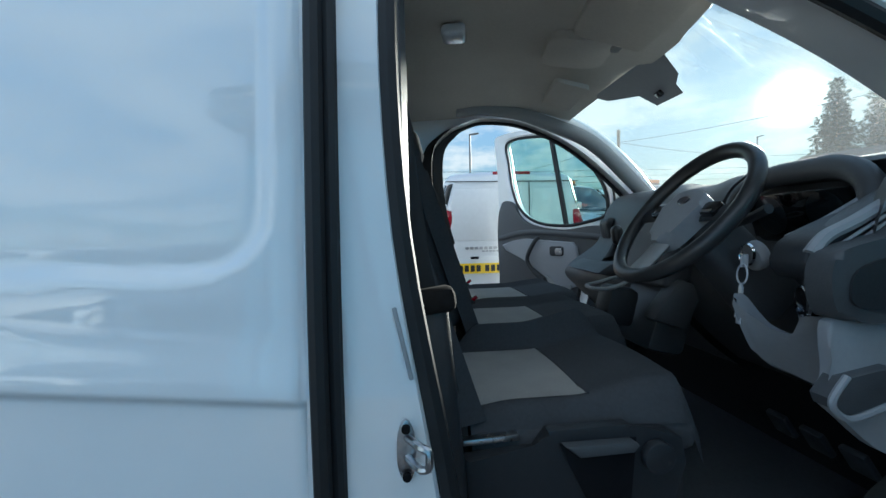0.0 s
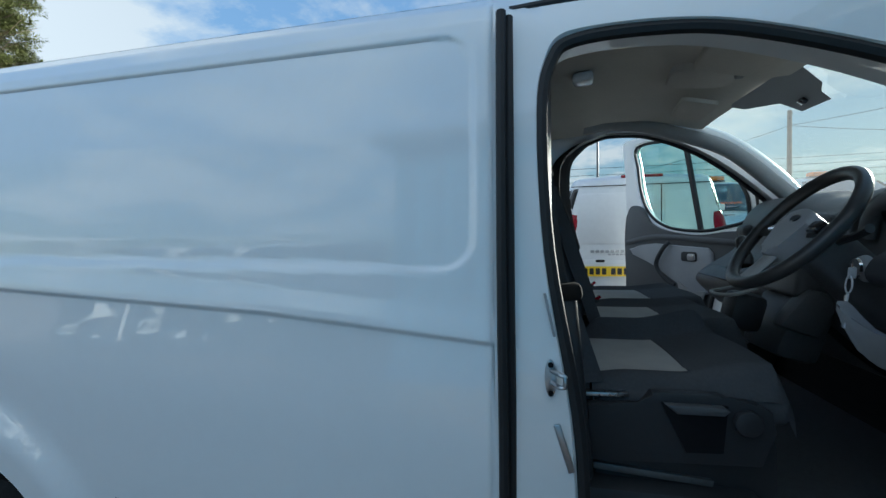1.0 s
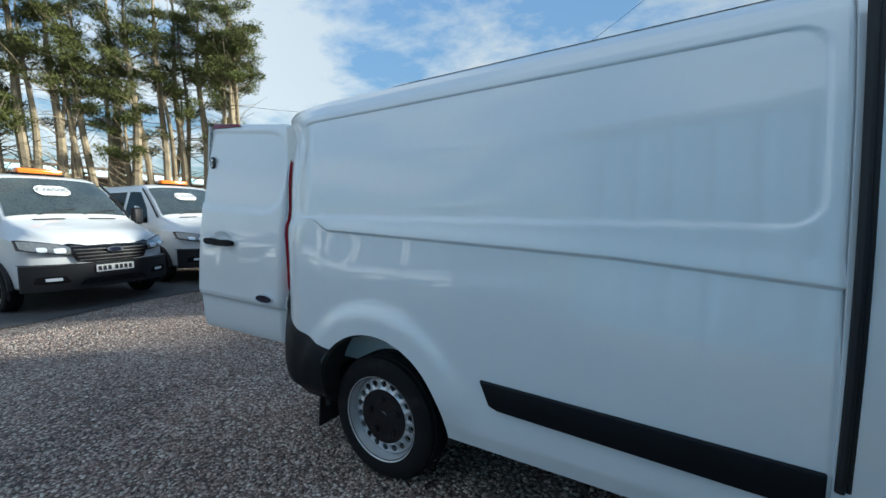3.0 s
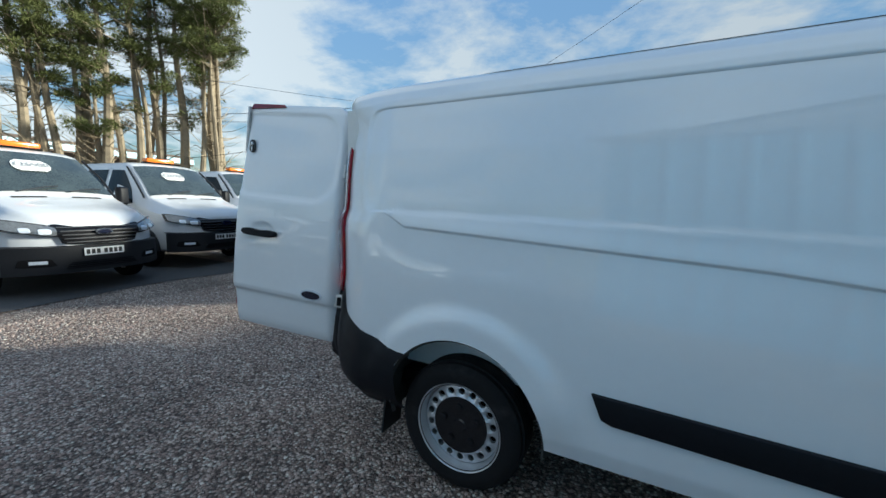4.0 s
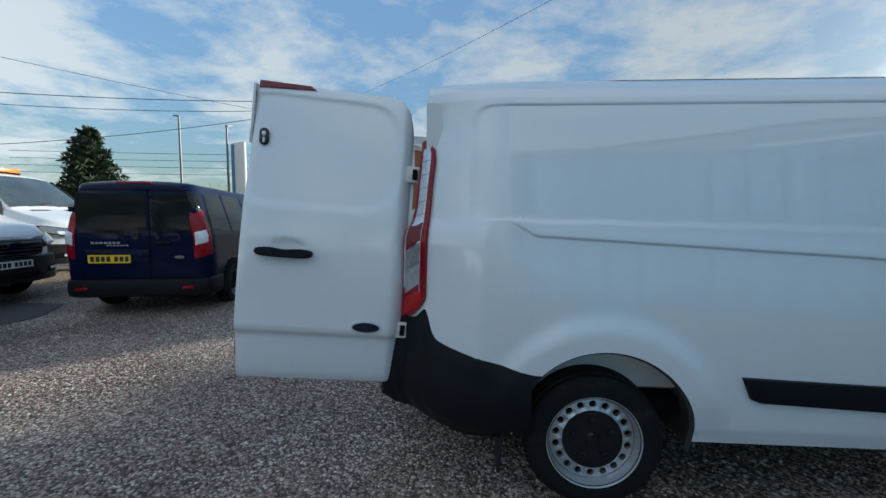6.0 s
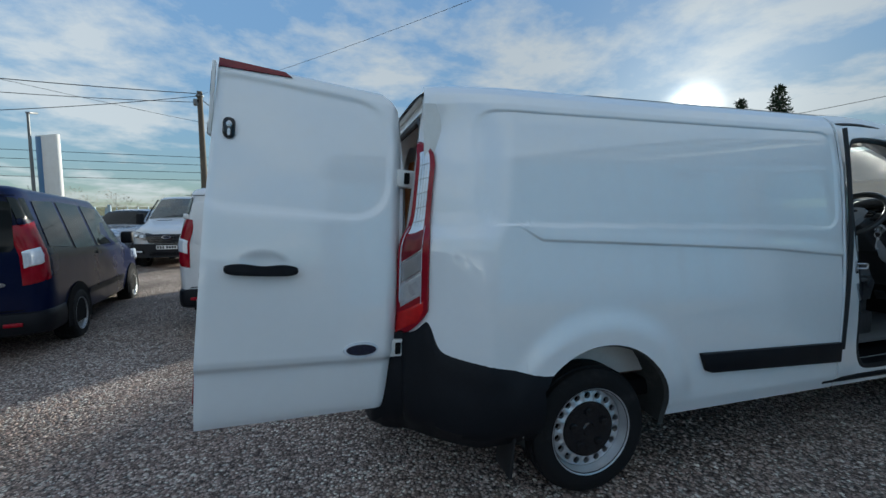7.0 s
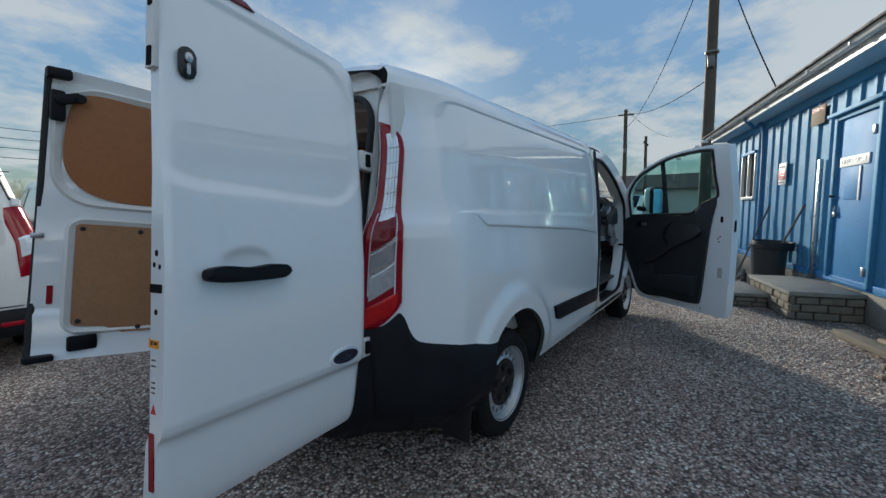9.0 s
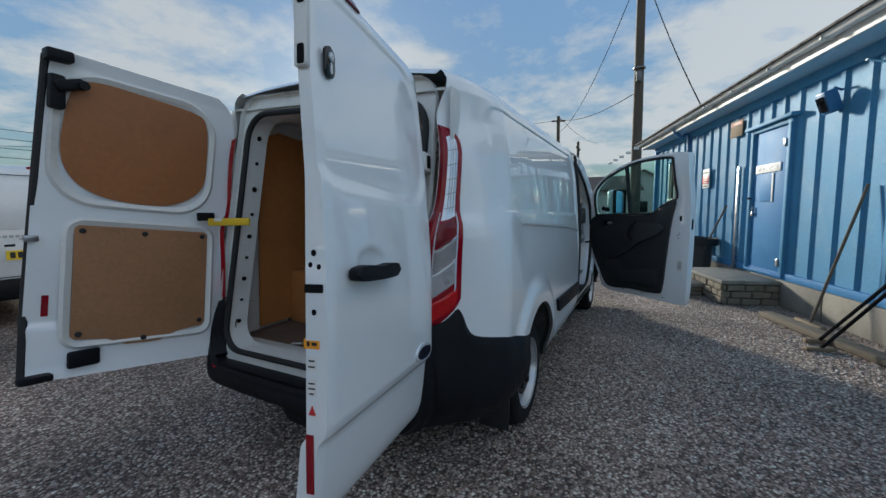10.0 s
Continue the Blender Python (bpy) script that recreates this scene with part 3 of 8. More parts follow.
def frame_ring(sgn):
    ap = smooth_path([(x, 0, z) for x, z in APER], 5, closed=True)
    n0 = len(OUTER)
    ou = []
    for i in range(n0):
        a, b = OUTER[i], OUTER[(i + 1) % n0]
        ou += [Vector((a[0] + (b[0] - a[0]) * k / 5, 0, a[1] + (b[1] - a[1]) * k / 5)) for k in range(5)]
    V, N = [], len(ap)
    for a, o in zip(ap, ou):
        m1 = o.lerp(a, 0.5)
        m2 = o.lerp(a, 0.9)
        yo, ym, ya = (interp(max(p.z, 0.37), BASE) for p in (o, m1, a))
        V += [(o.x, yo + 0.012, o.z), (o.x, yo, o.z), (m1.x, ym + 0.012, m1.z), (m2.x, ya + 0.022, m2.z), (a.x, ya + 0.045, a.z), (a.x, ya + 0.16, a.z)]
    F = []
    for i in range(N):
        j = (i + 1) % N
        for k in range(5):
            F.append((i * 6 + k, j * 6 + k, j * 6 + k + 1, i * 6 + k + 1))
    if sgn < 0:
        return mirror(V), flip(F), [Vector((a.x, 2 * YC - interp(max(a.z, 0.37), BASE) - 0.04, a.z)) for a in ap]
    return V, F, [Vector((a.x, interp(max(a.z, 0.37), BASE) + 0.04, a.z)) for a in ap]


for sgn in (1, -1):
    V, F, loop = frame_ring(sgn)
    fr_ = mesh_part("door_frame", V, F, PAINT, van, "white cab door aperture", sharp=35)
    part("door_seal", tube(loop, 0.017, 8, closed=True), SEAL, fr_, "black rubber seal")
# black hanging seal at the door shut line
bm = tube(smooth_path([(1.733, 0.045, 1.955), (1.732, 0.012, 1.70), (1.731, -0.02, 1.30), (1.731, -0.02, 0.95), (1.728, -0.012, 0.62)], 6), 0.012, 8)
tube(smooth_path([(1.750, 0.055, 1.945), (1.750, 0.022, 1.70), (1.749, -0.008, 1.30), (1.749, -0.008, 0.95), (1.746, 0.0, 0.62)], 6), 0.010, 8, bm=bm)
part("pillar_seal", bm, SEAL, van, "black rubber weather strip")
part("roof_seal", tube(smooth_path([(1.75, 0.115, 1.985), (1.95, 0.115, 1.99), (2.2, 0.112, 1.965), (2.5, 0.105, 1.88), (2.78, 0.09, 1.74), (3.05, 0.06, 1.565)], 6), 0.012, 8), SEAL, van, "black rubber weather strip")
# striker and latch slot
st = part("door_striker", plate(ellipse(0.026, 0.085, 20, 1.835, 1.118), 0.006, lambda u, v, w: (u, 0.004 - w, v), bevel=0.002), STEEL, van, "bright steel striker plate")
part("loop", tube(smooth_path([(1.836, 0.0, 1.137), (1.852, -0.028, 1.138), (1.862, -0.034, 1.135), (1.863, -0.036, 1.124), (1.861, -0.034, 1.113), (1.851, -0.028, 1.110), (1.836, 0.0, 1.110)], 4), 0.0052, 8), STEEL, st)
for dz in (-0.032, 0.032):
    part("striker_screw", cyl(0.006, 0.006, (1.835, -0.004, 1.118 + dz), (90, 0, 0), 10), UNDER, st)
part("sill_plate", box((0.015, 0.008, 0.112), (1.863, -0.002, 0.962), (0, -16.6, 0), bevel=0.003), STEEL, van, "bright metal wear plate")
part("latch_slot", box((0.006, 0.006, 0.10), (1.834, 0.006, 1.26), (0, -12, 0), bevel=0.002), LAMPGREY, van)
# sill step
part("sill_step", box((0.95, 0.10, 0.018), (2.36, 0.09, 0.455), bevel=0.006), BLACKP, van, "black plastic step tread")
part("sill_strip", tube([(1.60, 0.018, 0.418), (2.2, 0.012, 0.416), (2.86, 0.02, 0.414)], 0.016, 8), BLACKP, van)


# ---- front wings, bonnet, nose ----
def wing(s, v):
    x = 2.90 + 1.28 * s
    zb = arch_bottom(x, 3.3, 0.375)
    zt = interp(x, [(2.9, 0.62), (3.02, 0.80), (3.12, 1.15), (3.16, 1.47), (3.5, 1.36), (4.18, 1.13)])
    zt = max(zt, zb + 0.02)
    z = zb + (zt - zb) * v
    y = interp(z, BASE) + 0.004
    rr = math.hypot(x - 3.3, z - ARCH_Z)
    y -= 0.02 * (1 - sstep(0.46, 0.56, rr)) * sstep(0.3, 0.5, z)
    y += 0.30 * max(0, (x - 3.62) / 0.56) ** 2.2 + 0.05 * v ** 6
    return (x, y, z)


WV, WF = grid(wing, spans((0, 0.012, 1), (0.012, 0.635, 50), (0.635, 1, 16)), spans((0, 1, 18)))
mesh_part("front_wing", WV, WF, PAINT, van, "white front wing")
mesh_part("front_wing", mirror(WV), flip(WF), PAINT, van)


def bonnet(s, q):
    x = 3.22 + (0.96 + 0.12 * (1 - q * q)) * s
    hw = 0.93 - 0.30 * max(0, (x - 3.62) / 0.56) ** 2.2 - 0.02
    z = interp(x, [(3.16, 1.46), (3.5, 1.37), (4.3, 1.12)]) + 0.06 * (1 - q * q)
    return (x, YC + q * hw, z)


mesh_part("bonnet", *grid(bonnet, spans((0, 1, 14)), spans((-1, 1, 20))), PAINT, van)


def nose(a, v):
    q = -1 + 2 * a
    x = 4.18 + 0.12 * (1 - q * q) + 0.10 * math.sin(v * math.pi)
    return (x, YC + q * 0.62, 0.35 + 0.82 * v)


mesh_part("front_bumper", *grid(nose, spans((0, 1, 16)), spans((0, 1, 10))), BLACKP, van, "black front bumper and grille")


# glass of the windscreen, with its sensor patch
def screen(q, v):
    top = Vector((2.47 + 0.25 * (1 - q * q), YC + q * 0.78, 1.90 + 0.14 * (1 - abs(q) ** 2.2)))
    bot = Vector((3.14 + 0.34 * (1 - q * q), YC + q * 0.90, 1.49 + 0.05 * (1 - q * q)))
    p = bot.lerp(top, v)
    p.x += 0.05 * math.sin(v * math.pi)
    return p


ws = mesh_part("windscreen", *grid(screen, spans((-1, 1, 24)), spans((0, 1, 12))), GLASSDUSTY, van, "lightly green-tinted windscreen")
ws.visible_shadow = False
bm = bmesh.new()
pts = [screen(q + 0.36, v) - Vector((0.014, 0, 0.012)) for q, v in ((-0.34, 1.0), (0.34, 1.0), (0.30, 0.93), (0.12, 0.86), (0.10, 0.76), (-0.12, 0.76), (-0.15, 0.82), (-0.24, 0.86))]
vs_ = [bm.verts.new(p) for p in pts]
bm.faces.new(vs_)
part("sensor_patch", bm, DASHG, ws, "grey dotted band behind the mirror")
part("sensor_box", box((0.03, 0.05, 0.02), screen(0.34, 0.82) - Vector((0.026, 0, 0.022)), (0, 38, 0), bevel=0.004), BLACKG, ws)
for sgn in (1, -1):
    off = Vector((0.02, 0, 0.035)) if sgn > 0 else Vector((0, 0, 0))
    part("a_pillar", tube(smooth_path([screen(-sgn, 1) + Vector((-0.15, 0, 0.03)) + off, screen(-sgn, 0.8) + off, screen(-sgn, 0.4) + off, screen(-sgn, 0.0) + off], 6), 0.045, 10), PAINT, van)
    if sgn > 0:
        bm = tube(smooth_path([screen(-0.98, 1.0) + Vector((-0.10, 0, 0.02)), screen(-0.98, 0.75) + Vector((0.0, 0, 0.012)), screen(-0.98, 0.4) + Vector((-0.005, 0, 0.008)), screen(-0.97, 0.0) + Vector((-0.03, 0, 0))], 6), 0.034, 10)
    else:
        bm = tube(smooth_path([screen(0.96, 1.0) + Vector((-0.62, 0, 0.045)), screen(0.96, 1.0) + Vector((-0.32, 0, 0.015)), screen(0.96, 1.0) + Vector((-0.10, 0, -0.05)), screen(0.95, 0.75) + Vector((-0.06, 0, -0.03)), screen(0.95, 0.4) + Vector((-0.06, 0, -0.03)), screen(0.96, 0.0) + Vector((-0.05, 0, 0))], 6), 0.038, 10)
    part("a_pillar_trim", bm, PILLARTRIM, van, "grey plastic pillar trim")

# lower black rubbing strip on the body side
TRIM = [(0.619, 0.704), (0.66, 0.605), (0.70, 0.590), (1.698, 0.545), (1.698, 0.665)]
for sgn in (1, -1):
    V = lambda u, v, w: (u, (skin_y(u, v) - w) if sgn > 0 else 2 * YC - skin_y(u, v) + w, v)
    part("rubbing_strip", plate(TRIM, 0.022, V, bevel=0.008), BLACKP, van, "black plastic rubbing strip", sharp=30)

# ---- wheel arches and underside ----
for xc in (0.02, 3.30):
    for sgn in (1, -1):
        Y = (lambda y: y) if sgn > 0 else (lambda y: 2 * YC - y)
        bm = bmesh.new()
        rows = []
        for k in range(25):
            a = math.pi * (-0.06 + 1.12 * k / 24)
            c, s_ = math.cos(a), math.sin(a)
            x0, z0 = xc + ARCH_R * c, ARCH_Z + ARCH_R * s_
            yl = (skin_y(x0, z0) if xc < 1 else interp(z0, BASE) - 0.014)
            rows.append([bm.verts.new((xc + (ARCH_R + dr) * c, Y(y), ARCH_Z + (ARCH_R + dr) * s_)) for dr, y in ((0, yl + 0.002), (-0.012, yl + 0.02), (0.02, yl + 0.05), (0.035, 0.18), (0.03, 0.34))])
        for A, B in zip(rows, rows[1:]):
            for j in range(4):
                bm.faces.new((A[j], B[j], B[j + 1], A[j + 1]))
        bm.faces.new([r[4] for r in rows])
        part("wheel_arch_liner", bm, LINER, van, "dusty grey wheel arch liner")
part("underbody", box((4.7, 1.66, 0.10), (1.60, YC, 0.46), bevel=0.02), UNDER, van)
part("underbody_rail", box((4.2, 0.10, 0.10), (1.55, 0.32, 0.40), bevel=0.02), UNDER, van)
part("exhaust", tube(smooth_path([(2.4, 0.8, 0.36), (1.2, 0.7, 0.35), (0.4, 0.55, 0.36), (-0.6, 0.5, 0.33)], 6), 0.035, 10), UNDER, van)
part("rear_axle", cyl(0.045, 1.5, (0, YC, 0.33), (90, 0, 0)), UNDER, van)
part("mud_flap", box((0.014, 0.17, 0.26), (-0.445, 0.11, 0.30), (0, 6, 0), bevel=0.004), SEAL, van, "black rubber mud flap")
part("mud_flap", box((0.012, 0.19, 0.20), (-0.415, 2 * YC - 0.15, 0.33), (0, 8, 0), bevel=0.004), SEAL, van)
part("spare_wheel", cyl(0.32, 0.20, (-0.72, YC, 0.33), (0, 0, 0), 40, bevel=0.04), TYRE, van, "spare wheel slung under the tail")
part("fuel_tank", box((1.1, 0.62, 0.24), (1.30, 0.62, 0.33), bevel=0.05, seg=3), UNDER, van)
part("gearbox", box((1.3, 0.5, 0.26), (2.6, YC, 0.36), bevel=0.06, seg=3), UNDER, van)
part("front_undertray", box((1.3, 1.6, 0.06), (3.6, YC, 0.27), bevel=0.02), UNDER, van)


def make_wheel(name, parent, at, out, radius=0.335, width=0.205, rim=0.222, cap=True, holes=18, spokes=0, mat=None):
    """A wheel about the y axis; out = -1 when its face looks to -y."""
    m = Matrix.Translation(at) @ Matrix.Diagonal((1, out, 1, 1))
    w = width / 2
    R = radius
    prof = [(rim * 0.98, -w), (rim + 0.012, -w - 0.004), (rim + 0.05, -w - 0.012), (R - 0.03, -w - 0.004), (R - 0.012, -w + 0.012)]
    for k in range(4):
        y = -w + 0.03 + k * (width - 0.06) / 4
        g = (width - 0.06) / 4
        prof += [(R, y), (R, y + g * 0.78), (R - 0.009, y + g * 0.82), (R - 0.009, y + g * 0.97)]
    prof += [(R - 0.012, w - 0.012), (R - 0.03, w + 0.004), (rim + 0.05, w + 0.012), (rim + 0.012, w + 0.004), (rim * 0.98, w)]
    whl = part(name, lathe(prof, 64, m=m), TYRE, parent, "", sharp=30)
    # rim barrel and flange
    rp = [(rim * 0.90, -w + 0.01), (rim * 0.93, 0.02), (rim * 0.94, w - 0.03), (rim * 0.985, w - 0.012), (rim, w + 0.003), (rim + 0.006, w + 0.006), (rim + 0.006, w - 0.004)]
    part("rim", lathe(rp, 64, m=m), mat or RIM, whl, "silver steel rim")
    bm = bmesh.new()
    r0, r1, face = rim * 0.66, rim * 0.92, w - 0.045
    if holes:
        for k in range(holes):
            a0, a1 = 2 * math.pi * k / holes, 2 * math.pi * (k + 1) / holes
            am, rm = (a0 + a1) / 2, (r0 + r1) / 2
            hr, ha = (r1 - r0) * 0.30, (a1 - a0) * 0.29
            sq, hl = [], []
            for j in range(16):
                t = 2 * math.pi * j / 16
                cx, cy = math.cos(t), math.sin(t)
                k2 = max(abs(cx), abs(cy))
                a = am + (a1 - a0) / 2 * cx / k2
                r = (r0 + r1) / 2 + (r1 - r0) / 2 * cy / k2
                dz = 0.014 * math.cos((r - r0) / (r1 - r0) * math.pi * 0.5)
                sq.append(bm.verts.new(m @ Vector((r * math.cos(a), face + dz, r * math.sin(a)))))
                a, r = am + ha * cx, rm + hr * cy
                hl.append((bm.verts.new(m @ Vector((r * math.cos(a), face + 0.006, r * math.sin(a)))), bm.verts.new(m @ Vector((r * math.cos(a), face - 0.014, r * math.sin(a))))))
            for j in range(16):
                i = (j + 1) % 16
                bm.faces.new((sq[j], sq[i], hl[i][0], hl[j][0]))
                bm.faces.new((hl[j][0], hl[i][0], hl[i][1], hl[j][1]))
        bmesh.ops.remove_doubles(bm, verts=bm.verts, dist=0.0004)
        lathe([(r0, face + 0.014), (r0 * 0.97, face + 0.018), (r0 * 0.9, face + 0.010), (r0 * 0.4, face)], 48, bm=bm, m=m)
    else:
        for k in range(spokes):
            a = 2 * math.pi * k / spokes
            b2 = box((rim * 0.72, 0.02, rim * 0.26), (rim * 0.55, face, 0), bevel=0.008)
            bmesh.ops.transform(b2, matrix=m @ Matrix.Rotation(a, 4, 'Y'), verts=b2.verts)
            me_ = bpy.data.meshes.new("tmp")
            b2.to_mesh(me_)
            b2.free()
            bm.from_mesh(me_)
            bpy.data.meshes.remove(me_)
        lathe([(0.001, face + 0.02), (rim * 0.26, face + 0.016), (rim * 0.28, face)], 24, bm=bm, m=m)
    part("wheel_disc", bm, mat or RIM, whl)
    part("brake_drum", lathe([(0.001, face - 0.06), (rim * 0.86, face - 0.06), (rim * 0.86, face - 0.12)], 32, m=m), UNDER, whl)
    if cap:
        cr = rim * 0.67
        bm = lathe([(0.001, face + 0.030), (0.030, face + 0.030), (0.036, face + 0.022), (cr * 0.55, face + 0.020), (cr * 0.80, face + 0.026), (cr * 0.96, face + 0.022), (cr, face + 0.008)], 48, m=m)
        for k in range(5):
            a = 2 * math.pi * (k + 0.3) / 5
            b2 = cyl(0.021, 0.020, (cr * 0.64 * math.cos(a), face + 0.026, cr * 0.64 * math.sin(a)), (90, 0, 0), 12, bevel=0.005)
            bmesh.ops.transform(b2, matrix=m, verts=b2.verts)
            me_ = bpy.data.meshes.new("tmp")
            b2.to_mesh(me_)
            b2.free()
            bm.from_mesh(me_)
            bpy.data.meshes.remove(me_)
        part("hub_cap", bm, BLACKG, whl, "black plastic hub cap")
    return whl


for x in (0.0, 3.30):
    make_wheel("wheel", van, (x, 0.145, 0.335), -1)
    make_wheel("wheel", van, (x, 2 * YC - 0.145, 0.335), 1)

# ---- rear bumper ----
RB = [(x, skin_y(x, z), z) for x, z in ((-0.30, 0.695), (-0.38, 0.715), (-0.47, 0.737), (-0.60, 0.768), (-0.70, 0.79), (-0.76, 0.808), (-0.785, 0.83), (-0.802, 0.87), (-0.815, 0.92), (-0.835, 0.955), (-0.86, 0.93), (-0.89, 0.90), (-0.93, 0.888))]
RB += [(-0.968, 0.255, 0.880), (-1.005, 0.275, 0.845), (-1.038, 0.290, 0.74), (-1.055, 0.305, 0.63), (-1.066, 0.335, 0.545), (-1.08, 0.42, 0.50), (-1.098, 0.70, 0.495), (-1.105, 1.0, 0.495)]


def bumper_mesh():
    """Wraps the tail from one rear arch to the other, swelling a little, with a ledge on top."""
    half = smooth_path(RB, 3)
    rows, V = 10, []
    cols = []
    for i, p in enumerate(half):
        a, b = half[max(i - 1, 0)], half[min(i + 1, len(half) - 1)]
        t = Vector((b.x - a.x, b.y - a.y, 0)).normalized()
        nrm = Vector((t.y, -t.x, 0))
        if nrm.y > 0 or (abs(nrm.y) < 0.05 and nrm.x > 0):
            nrm = -nrm
        zb = 0.335 + 0.03 * sstep(0.6, 1.0, -p.x)
        w = 1 - sstep(0.90, 0.98, -p.x)
        col = []
        for j in range(rows):
            t_ = j / (rows - 1)
            z = zb + (p.z - zb) * t_
            out = 0.016 + 0.020 * math.sin(min(t_ * 1.25, 1) * math.pi) - 0.05 * (1 - sstep(0, 0.25, t_))
            if j == rows - 1:
                out = -0.003
            x = p.x
            if i == 0:
                x = 0.022 - math.sqrt(max(ARCH_R ** 2 - (z - ARCH_Z) ** 2, 0.001))
            y = w * skin_y(x, z) + (1 - w) * p.y
            col.append((x + nrm.x * out, y + nrm.y * out, z))
        col.append((p.x + (0.12 if p.x < -0.98 else 0.01), p.y + (0.05 if p.x > -1.07 else 0.0), p.z - 0.006))
        cols.append(col)
    cols += [[(x, 2 * YC - y, z) for x, y, z in c] for c in cols[-2::-1]]
    V = [v for c in cols for v in c]
    m = rows + 1
    return V, flip([(i * m + j, (i + 1) * m + j, (i + 1) * m + j + 1, i * m + j + 1) for i in range(len(cols) - 1) for j in range(m - 1)])


bmp = mesh_part("rear_bumper", *bumper_mesh(), BLACKP, van, "black grained plastic rear bumper", sharp=32)
part("bumper_tread", box((0.13, 1.36, 0.012), (-1.02, YC, 0.502), bevel=0.004), BLACKP, bmp)
for y in (0.33, 2 * YC - 0.33):
    part("rear_reflector", box((0.012, 0.10, 0.035), (-1.082, y, 0.475), (0, 0, 8 if y < 1 else -8), bevel=0.004), REDLENS, bmp, "red reflector")
part("towing_eye", tube(smooth_path([(-1.03, 1.42, 0.42), (-1.07, 1.42, 0.40), (-1.08, 1.40, 0.375), (-1.05, 1.38, 0.37)], 4), 0.010, 8), UNDER, bmp)

# ---- rear lamps ----
LL = [(z, rear_x(z) + 0.004) for z in (0.875, 0.92, 1.0, 1.28, 1.34, 1.40, 1.46, 1.6, 1.75, 1.795)]
LR = [(0.875, -0.925), (0.91, -0.885), (0.96, -0.845), (1.0, -0.826), (1.3, -0.818), (1.55, -0.796), (1.68, -0.780), (1.73, -0.782), (1.765, -0.80), (1.795, -0.836)]


def lamp_sheet(z0, z1, a, b, lift, sgn, n=10, m=30, skew=0.0, edge=0.002):
    V = []
    for i in range(m + 1):
        for j in range(n + 1):
            t = a + (b - a) * j / n
            z = z0 + (z1 - z0) * i / m + skew * (t - 0.5)
            zc = min(max(z, 0.875), 1.795)
            xl, xr = interp(zc, LL), interp(zc, LR)
            x = xl + (xr - xl) * t
            e = lift if 0 < i < m and 0 < j < n else edge
            y = skin_y(x, zc) - e
            V.append((x - e * (1 - t), y if sgn > 0 else 2 * YC - y, zc))
    F = [(i * (n + 1) + j, (i + 1) * (n + 1) + j, (i + 1) * (n + 1) + j + 1, i * (n + 1) + j + 1) for i in range(m) for j in range(n)]
    return V, (F if sgn < 0 else flip(F))


for sgn in (1, -1):
    lamp = mesh_part("rear_lamp", *lamp_sheet(0.875, 1.795, 0, 1, 0.020, sgn, 14, 60), REDLENS, van, "tall red rear lamp with clear sections")
    lens = lambda lab, z0, z1, a, b, mat, sk: mesh_part("lens", *lamp_sheet(z0, z1, a, b, 0.0235, sgn, 6, 14, sk, 0.0205), mat, lamp, lab)
    lens("clear upper lens", 1.37, 1.745, 0.24, 0.70, CLEARLENS, 0.03)
    lens("dark red stop lens", 1.268, 1.372, 0.20, 0.72, DARKRED, 0.09)
    lens("smoked clear reversing lens", 1.165, 1.258, 0.18, 0.74, SMOKELENS, 0.12)
    lens("clear indicator lens", 1.045, 1.153, 0.18, 0.74, GREYLENS, 0.12)
    lens("bright red lower lens", 0.905, 1.015, 0.14, 0.82, BRIGHTRED, 0.10)
    for z0 in (1.159, 1.263):
        mesh_part("lamp_divider", *lamp_sheet(z0 - 0.005, z0 + 0.005, 0.18, 0.74, 0.0275, sgn, 6, 3, 0.12, 0.021), CHROME, lamp)
    for k in range(9):
        mesh_part("lamp_rib", *lamp_sheet(1.058 + 0.0105 * k, 1.0605 + 0.0105 * k, 0.21, 0.71, 0.0262, sgn, 4, 3, 0.12, 0.0235), STEEL, lamp)
    for k in range(8):
        mesh_part("lamp_rib", *lamp_sheet(1.175 + 0.0105 * k, 1.1775 + 0.0105 * k, 0.21, 0.71, 0.0262, sgn, 4, 3, 0.12, 0.0235), GREYLENS, lamp)
    for a_ in (0.165, 0.745):
        mesh_part("lamp_divider", *lamp_sheet(1.03, 1.40, a_ - 0.012, a_ + 0.012, 0.0268, sgn, 3, 14, 0.0, 0.021), CLEARLENS, lamp)
    for t in (0.36, 0.47, 0.58):
        mesh_part("lamp_rib", *lamp_sheet(1.39, 1.73, t - 0.012, t + 0.012, 0.0265, sgn, 3, 12, 0.0, 0.022), STEEL, lamp)
    for k in range(5):
        mesh_part("lamp_rib", *lamp_sheet(1.42 + 0.065 * k, 1.424 + 0.065 * k, 0.26, 0.68, 0.0268, sgn, 4, 3, 0.03, 0.022), SMOKELENS, lamp)

# ---- frame round the load opening, and the load space ----
bm = bmesh.new()
A_in = rounded(1.33, 1.36, 0.15, 6, YC, 1.25)
A_out = rounded(1.45, 1.58, 0.13, 6, YC, 1.25)
rings = []
for depth, loop in ((0.0, A_out), (0.035, A_out), (0.035, A_in), (0.16, [(YC + (y - YC) * 0.985, 1.25 + (z - 1.25) * 0.985) for y, z in A_in])):
    rings.append([bm.verts.new((frame_x(z) + 0.02 + depth, y, z)) for y, z in loop])
for A, B in zip(rings, rings[1:]):
    n = len(A)
    for k in range(n):
        bm.faces.new((A[k], A[(k + 1) % n], B[(k + 1) % n], B[k]))
fr_ = part("load_door_frame", bm, PAINT_IN, van, "white load aperture frame")
